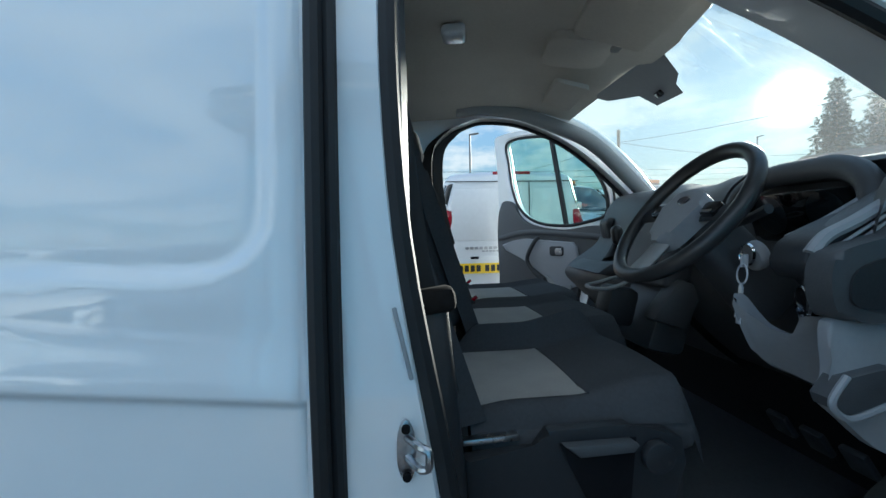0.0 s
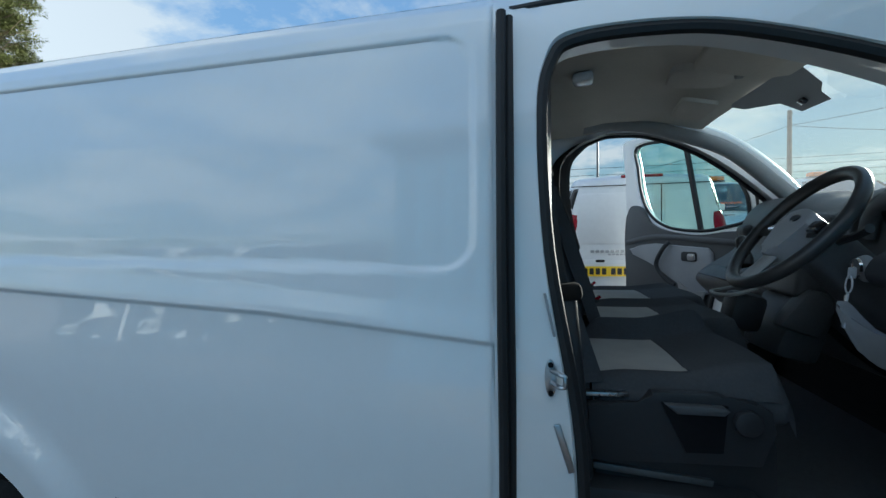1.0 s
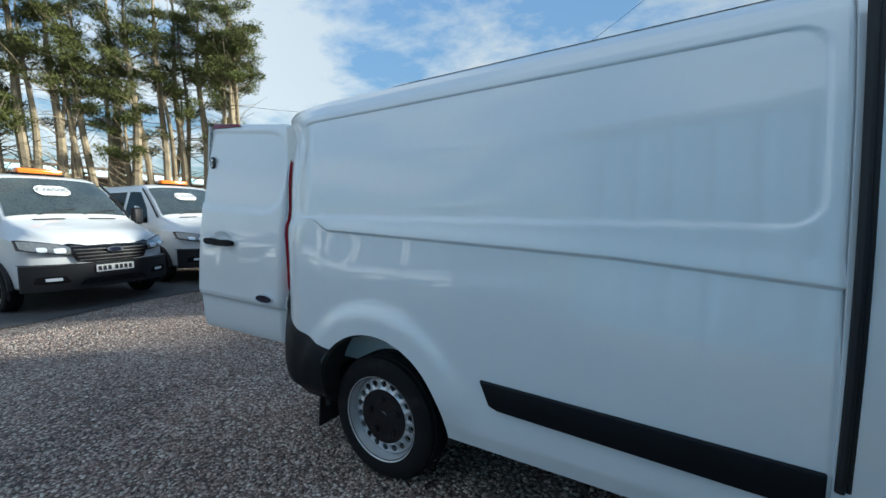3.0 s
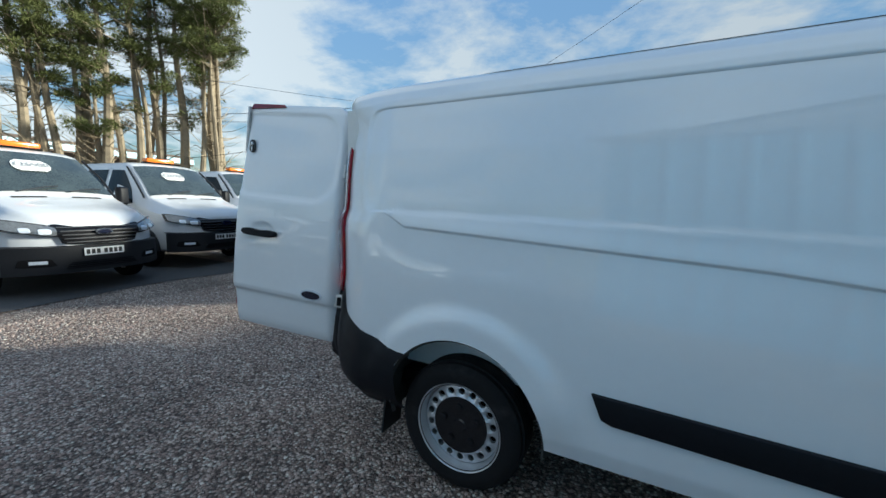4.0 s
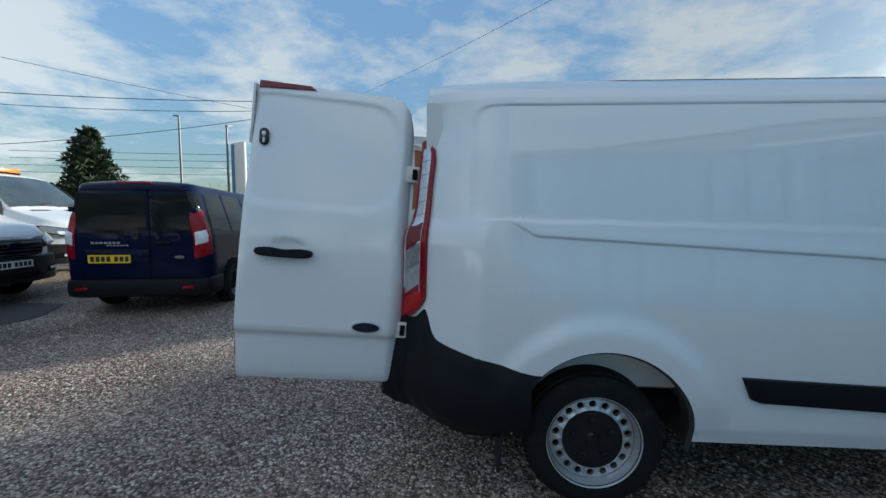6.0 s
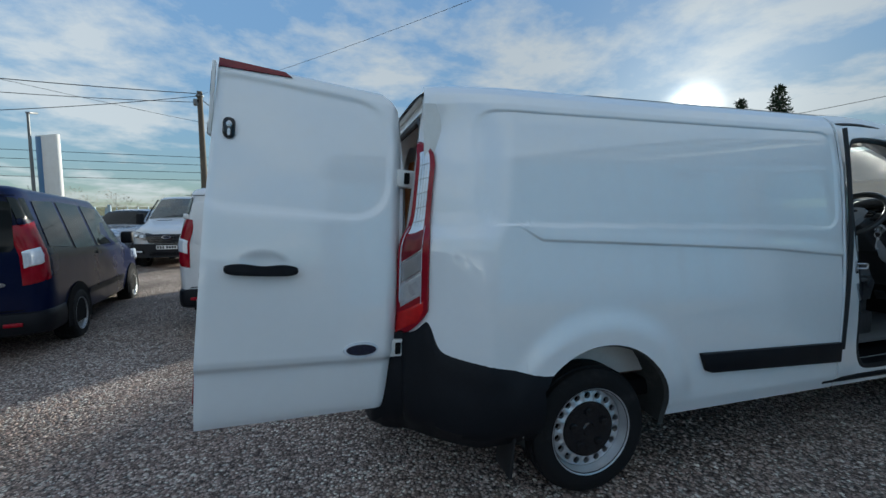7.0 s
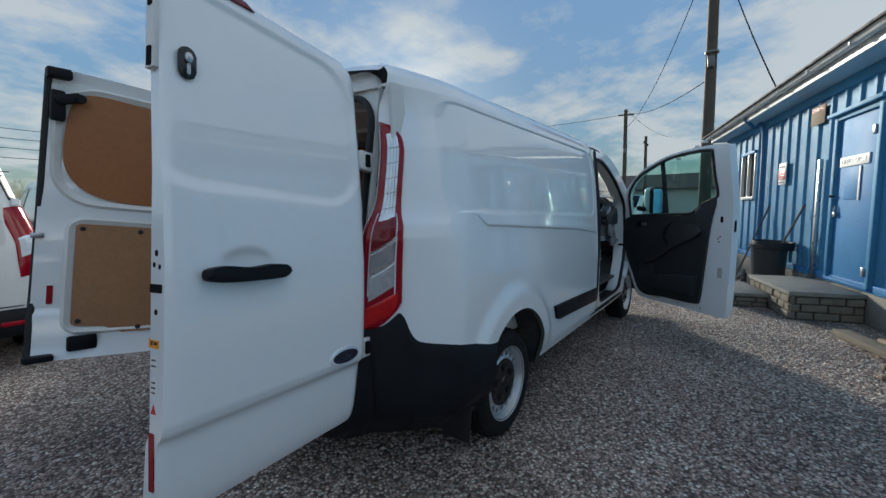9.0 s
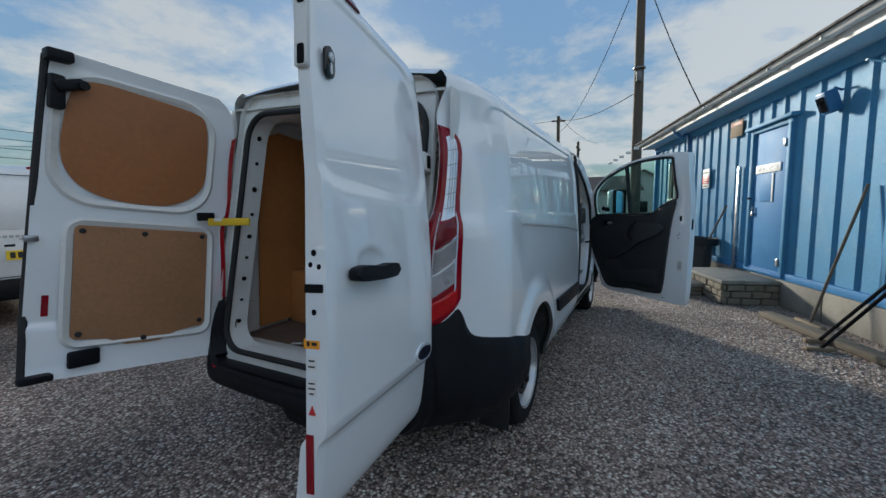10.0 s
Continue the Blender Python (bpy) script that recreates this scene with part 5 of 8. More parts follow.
def passenger_door():
    """The far door, seen from inside through the cab."""
    curve = lambda pts, n=5: [tuple(p)[:2] for p in smooth_path([(a, b, 0) for a, b in pts], n, closed=True)]
    D3 = lambda u, v, w: Vector((3.36 - 0.5 * u + 0.866 * w, 2.03 + 0.866 * u + 0.5 * w, v))
    out = curve([(0.16, 0.52), (0.70, 0.49), (1.12, 0.48), (1.20, 0.52), (1.20, 0.9), (1.19, 1.45), (1.20, 1.9), (1.235, 2.22), (1.20, 2.262), (0.95, 2.262), (0.62, 2.205), (0.36, 2.075), (0.17, 1.92), (0.04, 1.75), (-0.02, 1.61), (-0.02, 1.3), (0.0, 0.95), (0.05, 0.70), (0.10, 0.56)])
    win = curve([(1.07, 2.185), (0.74, 2.17), (0.59, 2.12), (0.41, 2.03), (0.25, 1.87), (0.15, 1.72), (0.115, 1.61), (0.125, 1.50), (0.27, 1.455), (0.46, 1.43), (0.73, 1.462), (0.91, 1.565), (1.01, 1.74), (1.06, 2.0)])
    bm, N, cx, cy, loops = bmesh.new(), 150, 0.60, 1.78, []
    for base, sc, w in ((win, 1.0, 0.0), (win, 1.04, 0.03), (out, 0.985, 0.035), (out, 1.0, 0.02), (out, 0.99, -0.055), (win, 1.06, -0.055), (win, 1.0, -0.03)):
        ring = []
        for k in range(N):
            u, v = ray_out(base, cx, cy, 2 * math.pi * k / N)
            ring.append(bm.verts.new(D3(cx + (u - cx) * sc, cy + (v - cy) * sc, w)))
        loops.append(ring)
    for A, B in zip(loops, loops[1:] + loops[:1]):
        for k in range(N):
            bm.faces.new((A[k], A[(k + 1) % N], B[(k + 1) % N], B[k]))
    d = part("cab_door", bm, PAINT, van, "white passenger door standing wide open, grey inner card", sharp=35)
    gl = part("door_glass", plate(win, 0.004, lambda u, v, w: D3(u, v, w - 0.02)), GLASSGREEN, d, "green-tinted door glass", smooth=False)
    gl.visible_shadow = False
    part("glass_bar", plate([(0.447, 1.43), (0.475, 1.43), (0.612, 2.13), (0.582, 2.12)], 0.03, lambda u, v, w: D3(u, v, w - 0.05)), SEAL, d, "black quarter-light bar")
    part("glass_seal", tube([D3(u, v, -0.045) for u, v in win], 0.012, 8, closed=True), SEAL, d, "black rubber glass seal")
    part("edge_seal", tube([D3(u, v, -0.06) for u, v in curve([(0.10, 1.42), (0.05, 1.60), (0.10, 1.76), (0.21, 1.91), (0.39, 2.06), (0.63, 2.185)], 6)[:30]], 0.008, 6), SEAL, d)
    part("edge_screw", cyl(0.009, 0.006, D3(0.045, 1.655, -0.058), (90, 0, 60), 10), STEEL, d)
    C = curve([(0.10, 0.60), (0.60, 0.56), (1.10, 0.56), (1.165, 0.64), (1.16, 1.0), (1.175, 1.40), (1.125, 1.645), (0.985, 1.640), (0.89, 1.505), (0.72, 1.435), (0.45, 1.40), (0.12, 1.415), (0.05, 1.2), (0.05, 0.9)])
    cd = part("door_card", plate(C, 0.03, lambda u, v, w: D3(u, v, -0.055 - w), bevel=0.010), DASHD, d, "moulded charcoal door card")
    part("card_rail", tube(smooth_path([D3(1.15, 1.33, -0.09), D3(0.82, 1.385, -0.095), D3(0.35, 1.36, -0.095), D3(0.12, 1.34, -0.09)], 6), 0.022, 8, flat=((0.866, 0.5, 0), 0.4)), DASHD, cd)
    A1 = [(1.10, 1.275), (0.96, 1.315), (0.83, 1.33), (0.36, 1.305), (0.325, 1.27), (0.295, 1.02), (0.325, 0.975), (0.44, 0.935), (0.62, 1.03), (0.84, 1.15), (1.06, 1.225)]
    part("armrest", plate(A1, 0.025, lambda u, v, w: D3(u, v, -0.083 - w), bevel=0.012, seg=3), DASHG, cd, "grey armrest panel")
    part("pull_handle", tube(smooth_path([D3(0.665, 1.345, -0.12), D3(0.70, 1.29, -0.15), D3(0.765, 1.16, -0.15), D3(0.70, 1.05, -0.135), D3(0.62, 1.0, -0.12)], 5), 0.017, 8), CABBLACK, cd, "dark pull handle")
    rel = part("release_recess", plate(rounded(0.13, 0.075, 0.02, 4, 0.50, 1.235), 0.006, lambda u, v, w: D3(u, v, -0.108 - w), bevel=0.002), CABBLACK, cd)
    part("release_lever", plate(rounded(0.06, 0.05, 0.014, 4, 0.475, 1.232), 0.012, lambda u, v, w: D3(u, v, -0.115 - w), bevel=0.004), STEEL, rel, "silver release lever")
    part("speaker", plate([(0.60, 1.045), (0.47, 0.965), (0.36, 0.99), (0.41, 0.84), (0.55, 0.82)], 0.008, lambda u, v, w: D3(u, v, -0.109 - w), bevel=0.003), PILLARTRIM, cd, "speaker grille")
    part("door_bin", plate([(0.45, 0.62), (1.05, 0.62), (1.06, 0.86), (0.55, 0.80)], 0.05, lambda u, v, w: D3(u, v, -0.080 - w), bevel=0.014), DASHD, cd)
    mb = part("mirror_housing", box((0.13, 0.22, 0.34), D3(0.16, 1.62, 0.20), (0, 0, -60), bevel=0.05, seg=4), PAINT, d, "door mirror")
    part("mirror_arm", tube([D3(0.12, 1.52, 0.0), D3(0.14, 1.50, 0.10), D3(0.16, 1.52, 0.18)], 0.028, 8), BLACKP, mb)


passenger_door()
part("hinge_pillar", box((0.10, 0.03, 0.62), (3.075, 0.03, 1.05), (0, 3, 0), bevel=0.01), PAINT, van)

# ---- cab interior ----
def sheet(name, f, us, vs, mat, parent, label=""):
    return mesh_part(name, *grid(f, us, vs), mat, parent, label)


def lining(s, q):
    y = YC + q * 0.80
    x = 1.74 + (0.735 + 0.25 * (1 - q * q)) * s
    z = interp(x, [(1.7, 2.03), (2.2, 2.03), (2.62, 2.015)]) - 0.11 * abs(q) ** 3 - 0.05 * sstep(2.2, 2.5, x) * abs(q) ** 2
    # pressed wells for the visors and the console
    z -= 0.012 * (1 - sstep(0.16, 0.22, abs(q))) * sstep(2.1, 2.3, x)
    return (x, y, z)


hl = sheet("headlining", lining, spans((0, 1, 30)), spans((-1, 1, 40)), HEADLINE, van, "grey-beige cab headlining")
for yy, lab in ((0.50, ""), (1.48, "")):
    v_ = part("sun_visor", plate(rounded(0.50, 0.25 if yy < 1 else 0.17, 0.03, 4, yy, 0.0), 0.02, lambda u, v, w: (2.40 + v * 0.95, u, 1.955 - v * 0.20 - w), bevel=0.007), HEADLINE, van, "beige sun visor")
    part("visor_clip", box((0.03, 0.05, 0.02), (2.45, yy + (0.28 if yy > 1 else 0.30), 1.945), bevel=0.006), PILLARTRIM, v_)
part("grab_lamp", box((0.07, 0.10, 0.04), (1.90, 0.86, 2.005), bevel=0.014, seg=3), CLEARLENS, van, "cab reading lamp")
part("overhead_console", plate(rounded(0.30, 0.26, 0.06, 5, YC, 0.0), 0.03, lambda u, v, w: (2.36 + v, u, 2.015 - v * 0.06 - w), bevel=0.012), HEADLINE, van)
# B pillar and rear wall of the cab
part("cab_rear_trim", box((0.03, 1.66, 1.10), (1.735, YC, 1.46), bevel=0.008), PILLARTRIM, van)
for sgn in (1, -1):
    Y = (lambda y: y) if sgn > 0 else (lambda y: 2 * YC - y)
    bx = 0.0 if sgn > 0 else -0.09
    part("b_pillar_trim", box((0.12 if sgn > 0 else 0.07, 0.10, 1.36), (1.79 + 0.4 * bx, Y(0.17), 1.28), bevel=0.03), DASHD if sgn > 0 else PILLARTRIM, van, "pillar trim")
    b_ = part("seat_belt", tube([(1.82 + bx, Y(0.20), 1.70), (1.86 + bx, Y(0.22), 1.35), (1.93 + bx, Y(0.23), 1.02), (1.94 + bx, Y(0.22), 0.72)], 0.024, 8, flat=((0, 1, 0), 0.14)), SEAL, van, "black seat belt")
    part("belt_guide", box((0.03, 0.04, 0.09), (1.835 + bx, Y(0.205), 1.66), bevel=0.01), CABBLACK, b_)
part("belt_anchor", box((0.085, 0.05, 0.045), (1.885, 0.18, 1.285), (0, -8, 0), bevel=0.014), UNDER, van, "black belt anchor cover")
part("belt_cover", box((0.07, 0.05, 0.50), (1.90, 0.19, 1.03), (0, -5, 0), bevel=0.016, seg=3), CABBLACK, van, "black lower belt cover")
# floor, tunnel, footwells
part("cab_floor", box((1.45, 1.80, 0.03), (2.46, YC, 0.60), bevel=0.005), MATFLOOR, van, "black rubber cab floor")
part("firewall", box((0.04, 1.76, 0.80), (3.18, YC, 0.96)), UNDER, van)
part("seat_riser", box((0.60, 1.66, 0.16), (2.06, YC, 0.69), bevel=0.02), CABBLACK, van)


def seat(y0, y1, x0, x1, z, back, label, driver=False):
    yc, w = (y0 + y1) / 2, y1 - y0

    def cushion(s, q):
        x = x0 + (x1 - x0) * s
        e = abs(q)
        zz = z - 0.035 * (1 - min(1, (1 - e) / 0.30)) ** 2 * 1.4 + ((0.085 if driver else 0.03) if q > 0 else 0.012) * sstep(0.62, 0.84, e) * (1 - sstep(0.88, 1, e)) * sstep(0.0, 0.2, s) * (1 - sstep(0.82, 1.0, s)) + (0.036 if driver else 0.02) * sstep(0.45, 0.85, s) - 0.09 * sstep(0.90, 1.0, s) ** 2
        if e > 0.985:
            zz -= 0.03
        return (x + 0.03 * (1 - e * e) * s, yc + q * w / 2, zz)
    st_ = mesh_part("seat", *grid(cushion, spans((0, 1, 26)), spans((-1, 1, 30))), SEATDARK, van, label)
    part("seat_side", box((x1 - x0, w, 0.075 if driver else 0.12), ((x0 + x1) / 2 - 0.005, yc, z - (0.072 if driver else 0.095)), bevel=0.025, seg=3), SEATDARK, st_)
    mesh_part("seat_panel", *grid(lambda s, q: tuple(Vector(cushion(s, q)) + Vector((0, 0, 0.003))), spans((0.02, 0.52, 12)), spans((-0.80, 0.60, 14))), SEATGREY, st_, "light grey woven seat panel")
    part("seat_piping", tube([Vector(cushion(0.52, q)) + Vector((0, 0, 0.002)) for q in spans((-0.80, 0.60, 10))], 0.004, 6), SEATDARK, st_)

    def rest(s, q):
        e = abs(q)
        h = 0.62 * s
        x = x0 - 0.02 - 0.20 * s + 0.03 * (1 - e * e) + 0.05 * sstep(0.7, 0.95, e) * (1 - sstep(0.95, 1, e))
        return (x, yc + q * (w / 2) * (1 - 0.10 * s * s), z - 0.02 + h)
    mesh_part("backrest", *grid(rest, spans((0, 1, 18)), spans((-1, 1, 24))), SEATDARK, st_, "charcoal backrest")
    part("backrest_shell", box((0.11, w * 0.96, 0.60), (x0 - 0.165, yc, z + 0.29), (0, -17, 0), bevel=0.04, seg=3), SEATDARK, st_)
    part("headrest", box((0.10, 0.26, 0.17), (x0 - 0.235, yc, z + 0.72), (0, -14, 0), bevel=0.045, seg=4), SEATDARK, st_)
    if driver:
        part("seat_base", box((0.46, w * 0.94, 0.26), ((x0 + x1) / 2 - 0.01, yc, z - 0.275), bevel=0.03), CABBLACK, st_, "black plastic seat base")
        V3 = lambda u, v, w_: (u, y0 - 0.006 - w_, v)
        val = part("valance", plate([(x0 - 0.02, z - 0.065), (x0 + 0.115, z - 0.058), (x0 + 0.14, z - 0.024), (x0 + 0.30, z - 0.022), (x0 + 0.315, z - 0.034), (x1 - 0.10, z - 0.038), (x1 - 0.065, z - 0.06), (x1 - 0.055, z - 0.11), (x1 - 0.085, z - 0.20), (x0 - 0.01, z - 0.22)], 0.022, V3, bevel=0.008), CABBLACK, st_, "black plastic seat valance")
        part("lever_recess", plate([(x0 + 0.16, z - 0.048), (x0 + 0.315, z - 0.048), (x0 + 0.305, z - 0.17), (x0 + 0.22, z - 0.175)], 0.003, lambda u, v, w_: (u, y0 - 0.0282 - w_, v), bevel=0.001), BLACKP, val)
        part("seat_lever", plate([(x0 + 0.165, z - 0.046), (x0 + 0.30, z - 0.046), (x0 + 0.312, z - 0.055), (x0 + 0.30, z - 0.068), (x0 + 0.195, z - 0.070)], 0.02, lambda u, v, w_: (u, y0 - 0.031 - w_, v), bevel=0.006), DASHD, val, "recline lever")
        part("seat_knob", cyl(0.032, 0.022, (x0 + 0.355, y0 - 0.038, z - 0.085), (90, 0, 0), 24, bevel=0.006), CABBLACK, val, "adjuster knob")
        part("seat_rail", box((0.11, 0.02, 0.012), (x0 + 0.035, y0 + 0.0, z - 0.045), (0, -2, 0), bevel=0.003), STEEL, st_)
        part("slide_rail", box((0.30, 0.03, 0.02), (x0 + 0.15, y0 + 0.02, z - 0.262), (0, 4, 0), bevel=0.004), LAMPSTEEL, st_)
    else:
        part("seat_base", box((0.40, w * 0.9, 0.24), ((x0 + x1) / 2 - 0.02, yc, z - 0.26), bevel=0.03), CABBLACK, st_)
    part("belt_buckle", tube([(x0 + 0.02, y1 - 0.01, z - 0.06), (x0 + 0.08, y1 + 0.0, z + 0.02)], 0.014, 8), CABBLACK, st_)
    part("buckle_button", box((0.03, 0.02, 0.015), (x0 + 0.085, y1, z + 0.03), (0, -40, 0), bevel=0.003), REDLENS, st_)
    return st_


seat(0.22, 0.70, 1.96, 2.44, 1.05, 0, "charcoal and grey cloth driver's seat", True)
seat(0.745, 1.20, 2.06, 2.60, 1.075, 0, "charcoal and grey cloth middle seat")
seat(1.225, 1.70, 2.12, 2.68, 1.085, 0, "charcoal and grey cloth passenger seat")

# ---- dashboard ----
TOP = [(3.46, 1.535), (3.20, 1.555), (2.98, 1.56), (2.86, 1.545), (2.78, 1.49), (2.74, 1.40), (2.73, 1.31)]
LOW = [(2.73, 1.31), (2.76, 1.22), (2.84, 1.12), (2.94, 1.02), (3.05, 0.92), (3.16, 0.84)]


def dash_sheet(prof, lift, y0=0.10, y1=1.90):
    P = smooth_path([(x, 0, z) for x, z in prof], 4)

    def f(i, y):
        p = P[int(i)]
        b = math.exp(-((y - 0.43) / 0.22) ** 4)
        c = math.exp(-((y - YC) / 0.20) ** 4)
        x = p.x - lift * (0.0 * c + 0.01 * b) - 0.10 * lift * (1 - sstep(0.08, 0.25, y)) * (1 if p.x < 2.95 else 0)
        if lift and p.x < 2.95 and prof is TOP:           # the binnacle is open to the driver
            x += 0.14 * b * (1 - sstep(1.50, 1.545, p.z))
        z = p.z + (0.0 * b * sstep(1.44, 1.55, p.z) if lift else 0) * (1 if p.x < 3.1 else 0) - 0.02 * c * (1 if p.z > 1.48 else 0)
        return (x, y, z)
    return grid(f, range(len(P)), spans((y0, y1, 40)))


db = mesh_part("dashboard", *dash_sheet(TOP, 1), DASHD, van, "dark grey moulded dashboard")
mesh_part("lower_dash", *dash_sheet(LOW, 1, 0.92, 1.90), DASHD, db, "dark lower dashboard")
mesh_part("footwell_lining", *dash_sheet([(x + 0.05, z) for x, z in LOW], 1, 0.10, 0.93), DASHD, db, "dark footwell lining")
mesh_part("dash_pad", *[[(x - 0.005, y, z + 0.006) for x, y, z in V_] if i_ == 0 else V_ for i_, V_ in enumerate(dash_sheet(TOP[2:6], 1, 0.68, 1.36))], DASHD, db, "dark centre dash pad")
# instrument hood and cluster
bm = tube(smooth_path([(2.77, 0.20, 1.40), (2.78, 0.215, 1.48), (2.80, 0.30, 1.525), (2.81, 0.44, 1.53), (2.80, 0.55, 1.52), (2.78, 0.63, 1.48), (2.77, 0.65, 1.40)], 6), 0.028, 10)
part("instrument_hood", bm, DASHD, db)
ic = part("instrument_cluster", box((0.04, 0.36, 0.13), (2.83, 0.43, 1.42), (0, -22, 0), bevel=0.01), BLACKG, db, "dark instrument cluster")
for yy in (0.34, 0.52):
    part("dial", cyl(0.055, 0.012, (2.806, yy, 1.428), (0, 68, 0), 28), DASHG, ic)
part("cluster_glass", box((0.006, 0.34, 0.12), (2.80, 0.43, 1.425), (0, -22, 0), bevel=0.002), GLASSDARK, ic)
KNEE = [(0.278, 1.256), (0.261, 1.191), (0.229, 1.17), (0.207, 1.188), (0.188, 1.259), (0.169, 1.23), (0.137, 1.218), (0.10, 1.238), (0.085, 1.169), (0.095, 0.99), (0.217, 1.063), (0.28, 1.089), (0.29, 1.152)]
part("knee_panel", plate([tuple(p)[:2] for p in smooth_path([(a, b, 0) for a, b in KNEE], 3, closed=True)], 0.03, lambda u, v, w: (2.55 - 0.812 * (u - 0.28) - 0.652 * (v - 1.25) - w, u, v), bevel=0.008), DASHG, db, "grey knee panel")
# steering column and wheel
SN = Vector((-0.75, 0.0, 0.66)).normalized()
SC_ = Vector((2.49, 0.42, 1.432))
SU, SVV = Vector((0.66, 0, 0.75)).normalized(), Vector((0, 1, 0))
S3 = lambda u, v, w: SC_ + SU * v + SVV * (-u) + SN * w
part("steering_column", box((0.34, 0.13, 0.12), SC_ - SN * 0.19, (0, math.degrees(math.atan2(0.66, 0.75)), 0), bevel=0.03, seg=3), DASHD, db, "steering column shroud")
sw_ = part("steering_wheel", tube([S3(0.194 * math.cos(a), 0.194 * math.sin(a), 0) for a in [2 * math.pi * k / 64 for k in range(64)]], 0.0185, 12, closed=True), LEATHER, van, "black rimmed steering wheel")
HUB = [tuple(p)[:2] for p in smooth_path([(-0.078, 0.040, 0), (0, 0.064, 0), (0.078, 0.040, 0), (0.066, -0.02, 0), (0.034, -0.085, 0), (-0.034, -0.085, 0), (-0.066, -0.02, 0)], 6, closed=True)]
part("hub_pad", plate(HUB, 0.045, lambda u, v, w: S3(u, v, w - 0.03), bevel=0.018, seg=4), DASHG, sw_, "grey airbag pad")
part("wheel_badge", plate(ellipse(0.042, 0.020, 20, 0, 0.030), 0.004, lambda u, v, w: S3(u, v, w + 0.014)), BADGE, sw_)
part("wheel_badge_ring", plate(ellipse(0.050, 0.026, 24, 0, 0.030), 0.002, lambda u, v, w: S3(u, v, w + 0.0135)), CHROME, sw_)
for sx in (-1, 1):
    part("spoke", tube([S3(sx * 0.06, 0.01, -0.015), S3(sx * 0.12, 0.012, -0.012), S3(sx * 0.185, 0.0, -0.004)], 0.022, 8, flat=(tuple(SN), 0.45)), CABBLACK, sw_)
    bt = part("wheel_buttons", plate(rounded(0.055, 0.035, 0.010, 3, sx * 0.105, 0.012), 0.012, lambda u, v, w: S3(u, v, w - 0.006), bevel=0.004), BLACKG, sw_, "control buttons")
    part("button_trim", plate(rounded(0.04, 0.006, 0.002, 2, sx * 0.105, 0.0), 0.003, lambda u, v, w: S3(u, v, w + 0.006)), CHROME, bt)
part("spoke", tube([S3(0, -0.075, -0.012), S3(0, -0.13, -0.008), S3(0, -0.186, -0.004)], 0.034, 10, flat=(tuple(SN), 0.4)), PILLARTRIM, sw_, "silver-grey lower spoke")
# ignition with keys
ig = part("ignition", cyl(0.034, 0.03, (2.60, 0.315, 1.335), (0, 70, 0), 28, bevel=0.008), DASHG, db, "ignition barrel in a grey bezel")
part("ignition_ring", lathe([(0.020, 0), (0.026, 0.004), (0.024, 0.010)], 24, m=pose(2.582, 0.312, 1.338, 0, 0, 90)), CHROME, ig)
part("key", box((0.02, 0.006, 0.03), (2.565, 0.305, 1.325), bevel=0.003), CLEARLENS, ig)
part("key_ring", tube([Vector((2.558 + 0.004 * math.cos(a), 0.30 + 0.022 * math.cos(a), 1.296 + 0.022 * math.sin(a))) for a in [2 * math.pi * k / 24 for k in range(24)]], 0.0024, 6, closed=True), CLEARLENS, ig, "key ring")
part("spare_key", box((0.003, 0.010, 0.075), (2.556, 0.298, 1.235), (0, 2, 4), bevel=0.001), CLEARLENS, ig, "hanging key")
part("key_tag", box((0.003, 0.016, 0.085), (2.552, 0.289, 1.228), (0, -2, -6), bevel=0.001), CLEARLENS, ig, "hanging key tag")
# stalks
for sx in (-1, 1):
    part("stalk", tube([S3(sx * 0.05, 0.02, -0.07), S3(sx * 0.13, 0.04, -0.065), S3(sx * 0.19, 0.05, -0.05)], 0.011, 8), CABBLACK, db, "column stalk")
# centre stack, gear lever, left vents
cs = part("centre_console", box((0.10, 0.34, 0.30), (2.745, YC, 1.33), (0, -16, 0), bevel=0.025, seg=3), DASHD, db, "centre console")
part("radio", box((0.02, 0.22, 0.11), (2.693, YC, 1.40), (0, -16, 0), bevel=0.006), BLACKG, cs, "radio panel")
for k in range(3):
    part("heater_knob", cyl(0.022, 0.02, (2.685, YC - 0.07 + 0.07 * k, 1.28), (0, 74, 0), 20, bevel=0.004), CABBLACK, cs)
part("gear_gaiter", lathe([(0.045, 0.0), (0.035, 0.03), (0.018, 0.07), (0.010, 0.09)], 20, m=pose(2.50, 0.92, 1.29, 70, 0, 0)), SEAL, cs)
part("gear_knob", box((0.045, 0.045, 0.07), (2.48, 0.90, 1.375), (0, -12, 0), bevel=0.02, seg=4), LEATHER, cs, "gear knob")
part("left_vent", box((0.06, 0.16, 0.11), (2.74, 1.76, 1.39), (0, -18, 0), bevel=0.025, seg=3), CABBLACK, db)
part("glove_tray", box((0.12, 0.42, 0.05), (2.75, 1.50, 1.20), (0, 8, 0), bevel=0.015), DASHD, db)
part("console_pocket", box((0.16, 0.26, 0.26), (2.84, YC, 1.04), (0, 14, 0), bevel=0.03), DASHD, db)
part("cup_pocket", box((0.14, 0.08, 0.16), (2.80, 0.84, 1.12), (0, 18, 0), bevel=0.02), DASHD, db)
for yy in (0.34, 0.44, 0.54):
    part("pedal", box((0.02, 0.06, 0.08), (2.95, yy, 0.80), (0, -35, 0), bevel=0.006), CABBLACK, db)


# the dash sits a little forward; the body leans: its far side stands higher
def below(ob):
    return [ob] + [c for k in ob.children for c in below(k)]


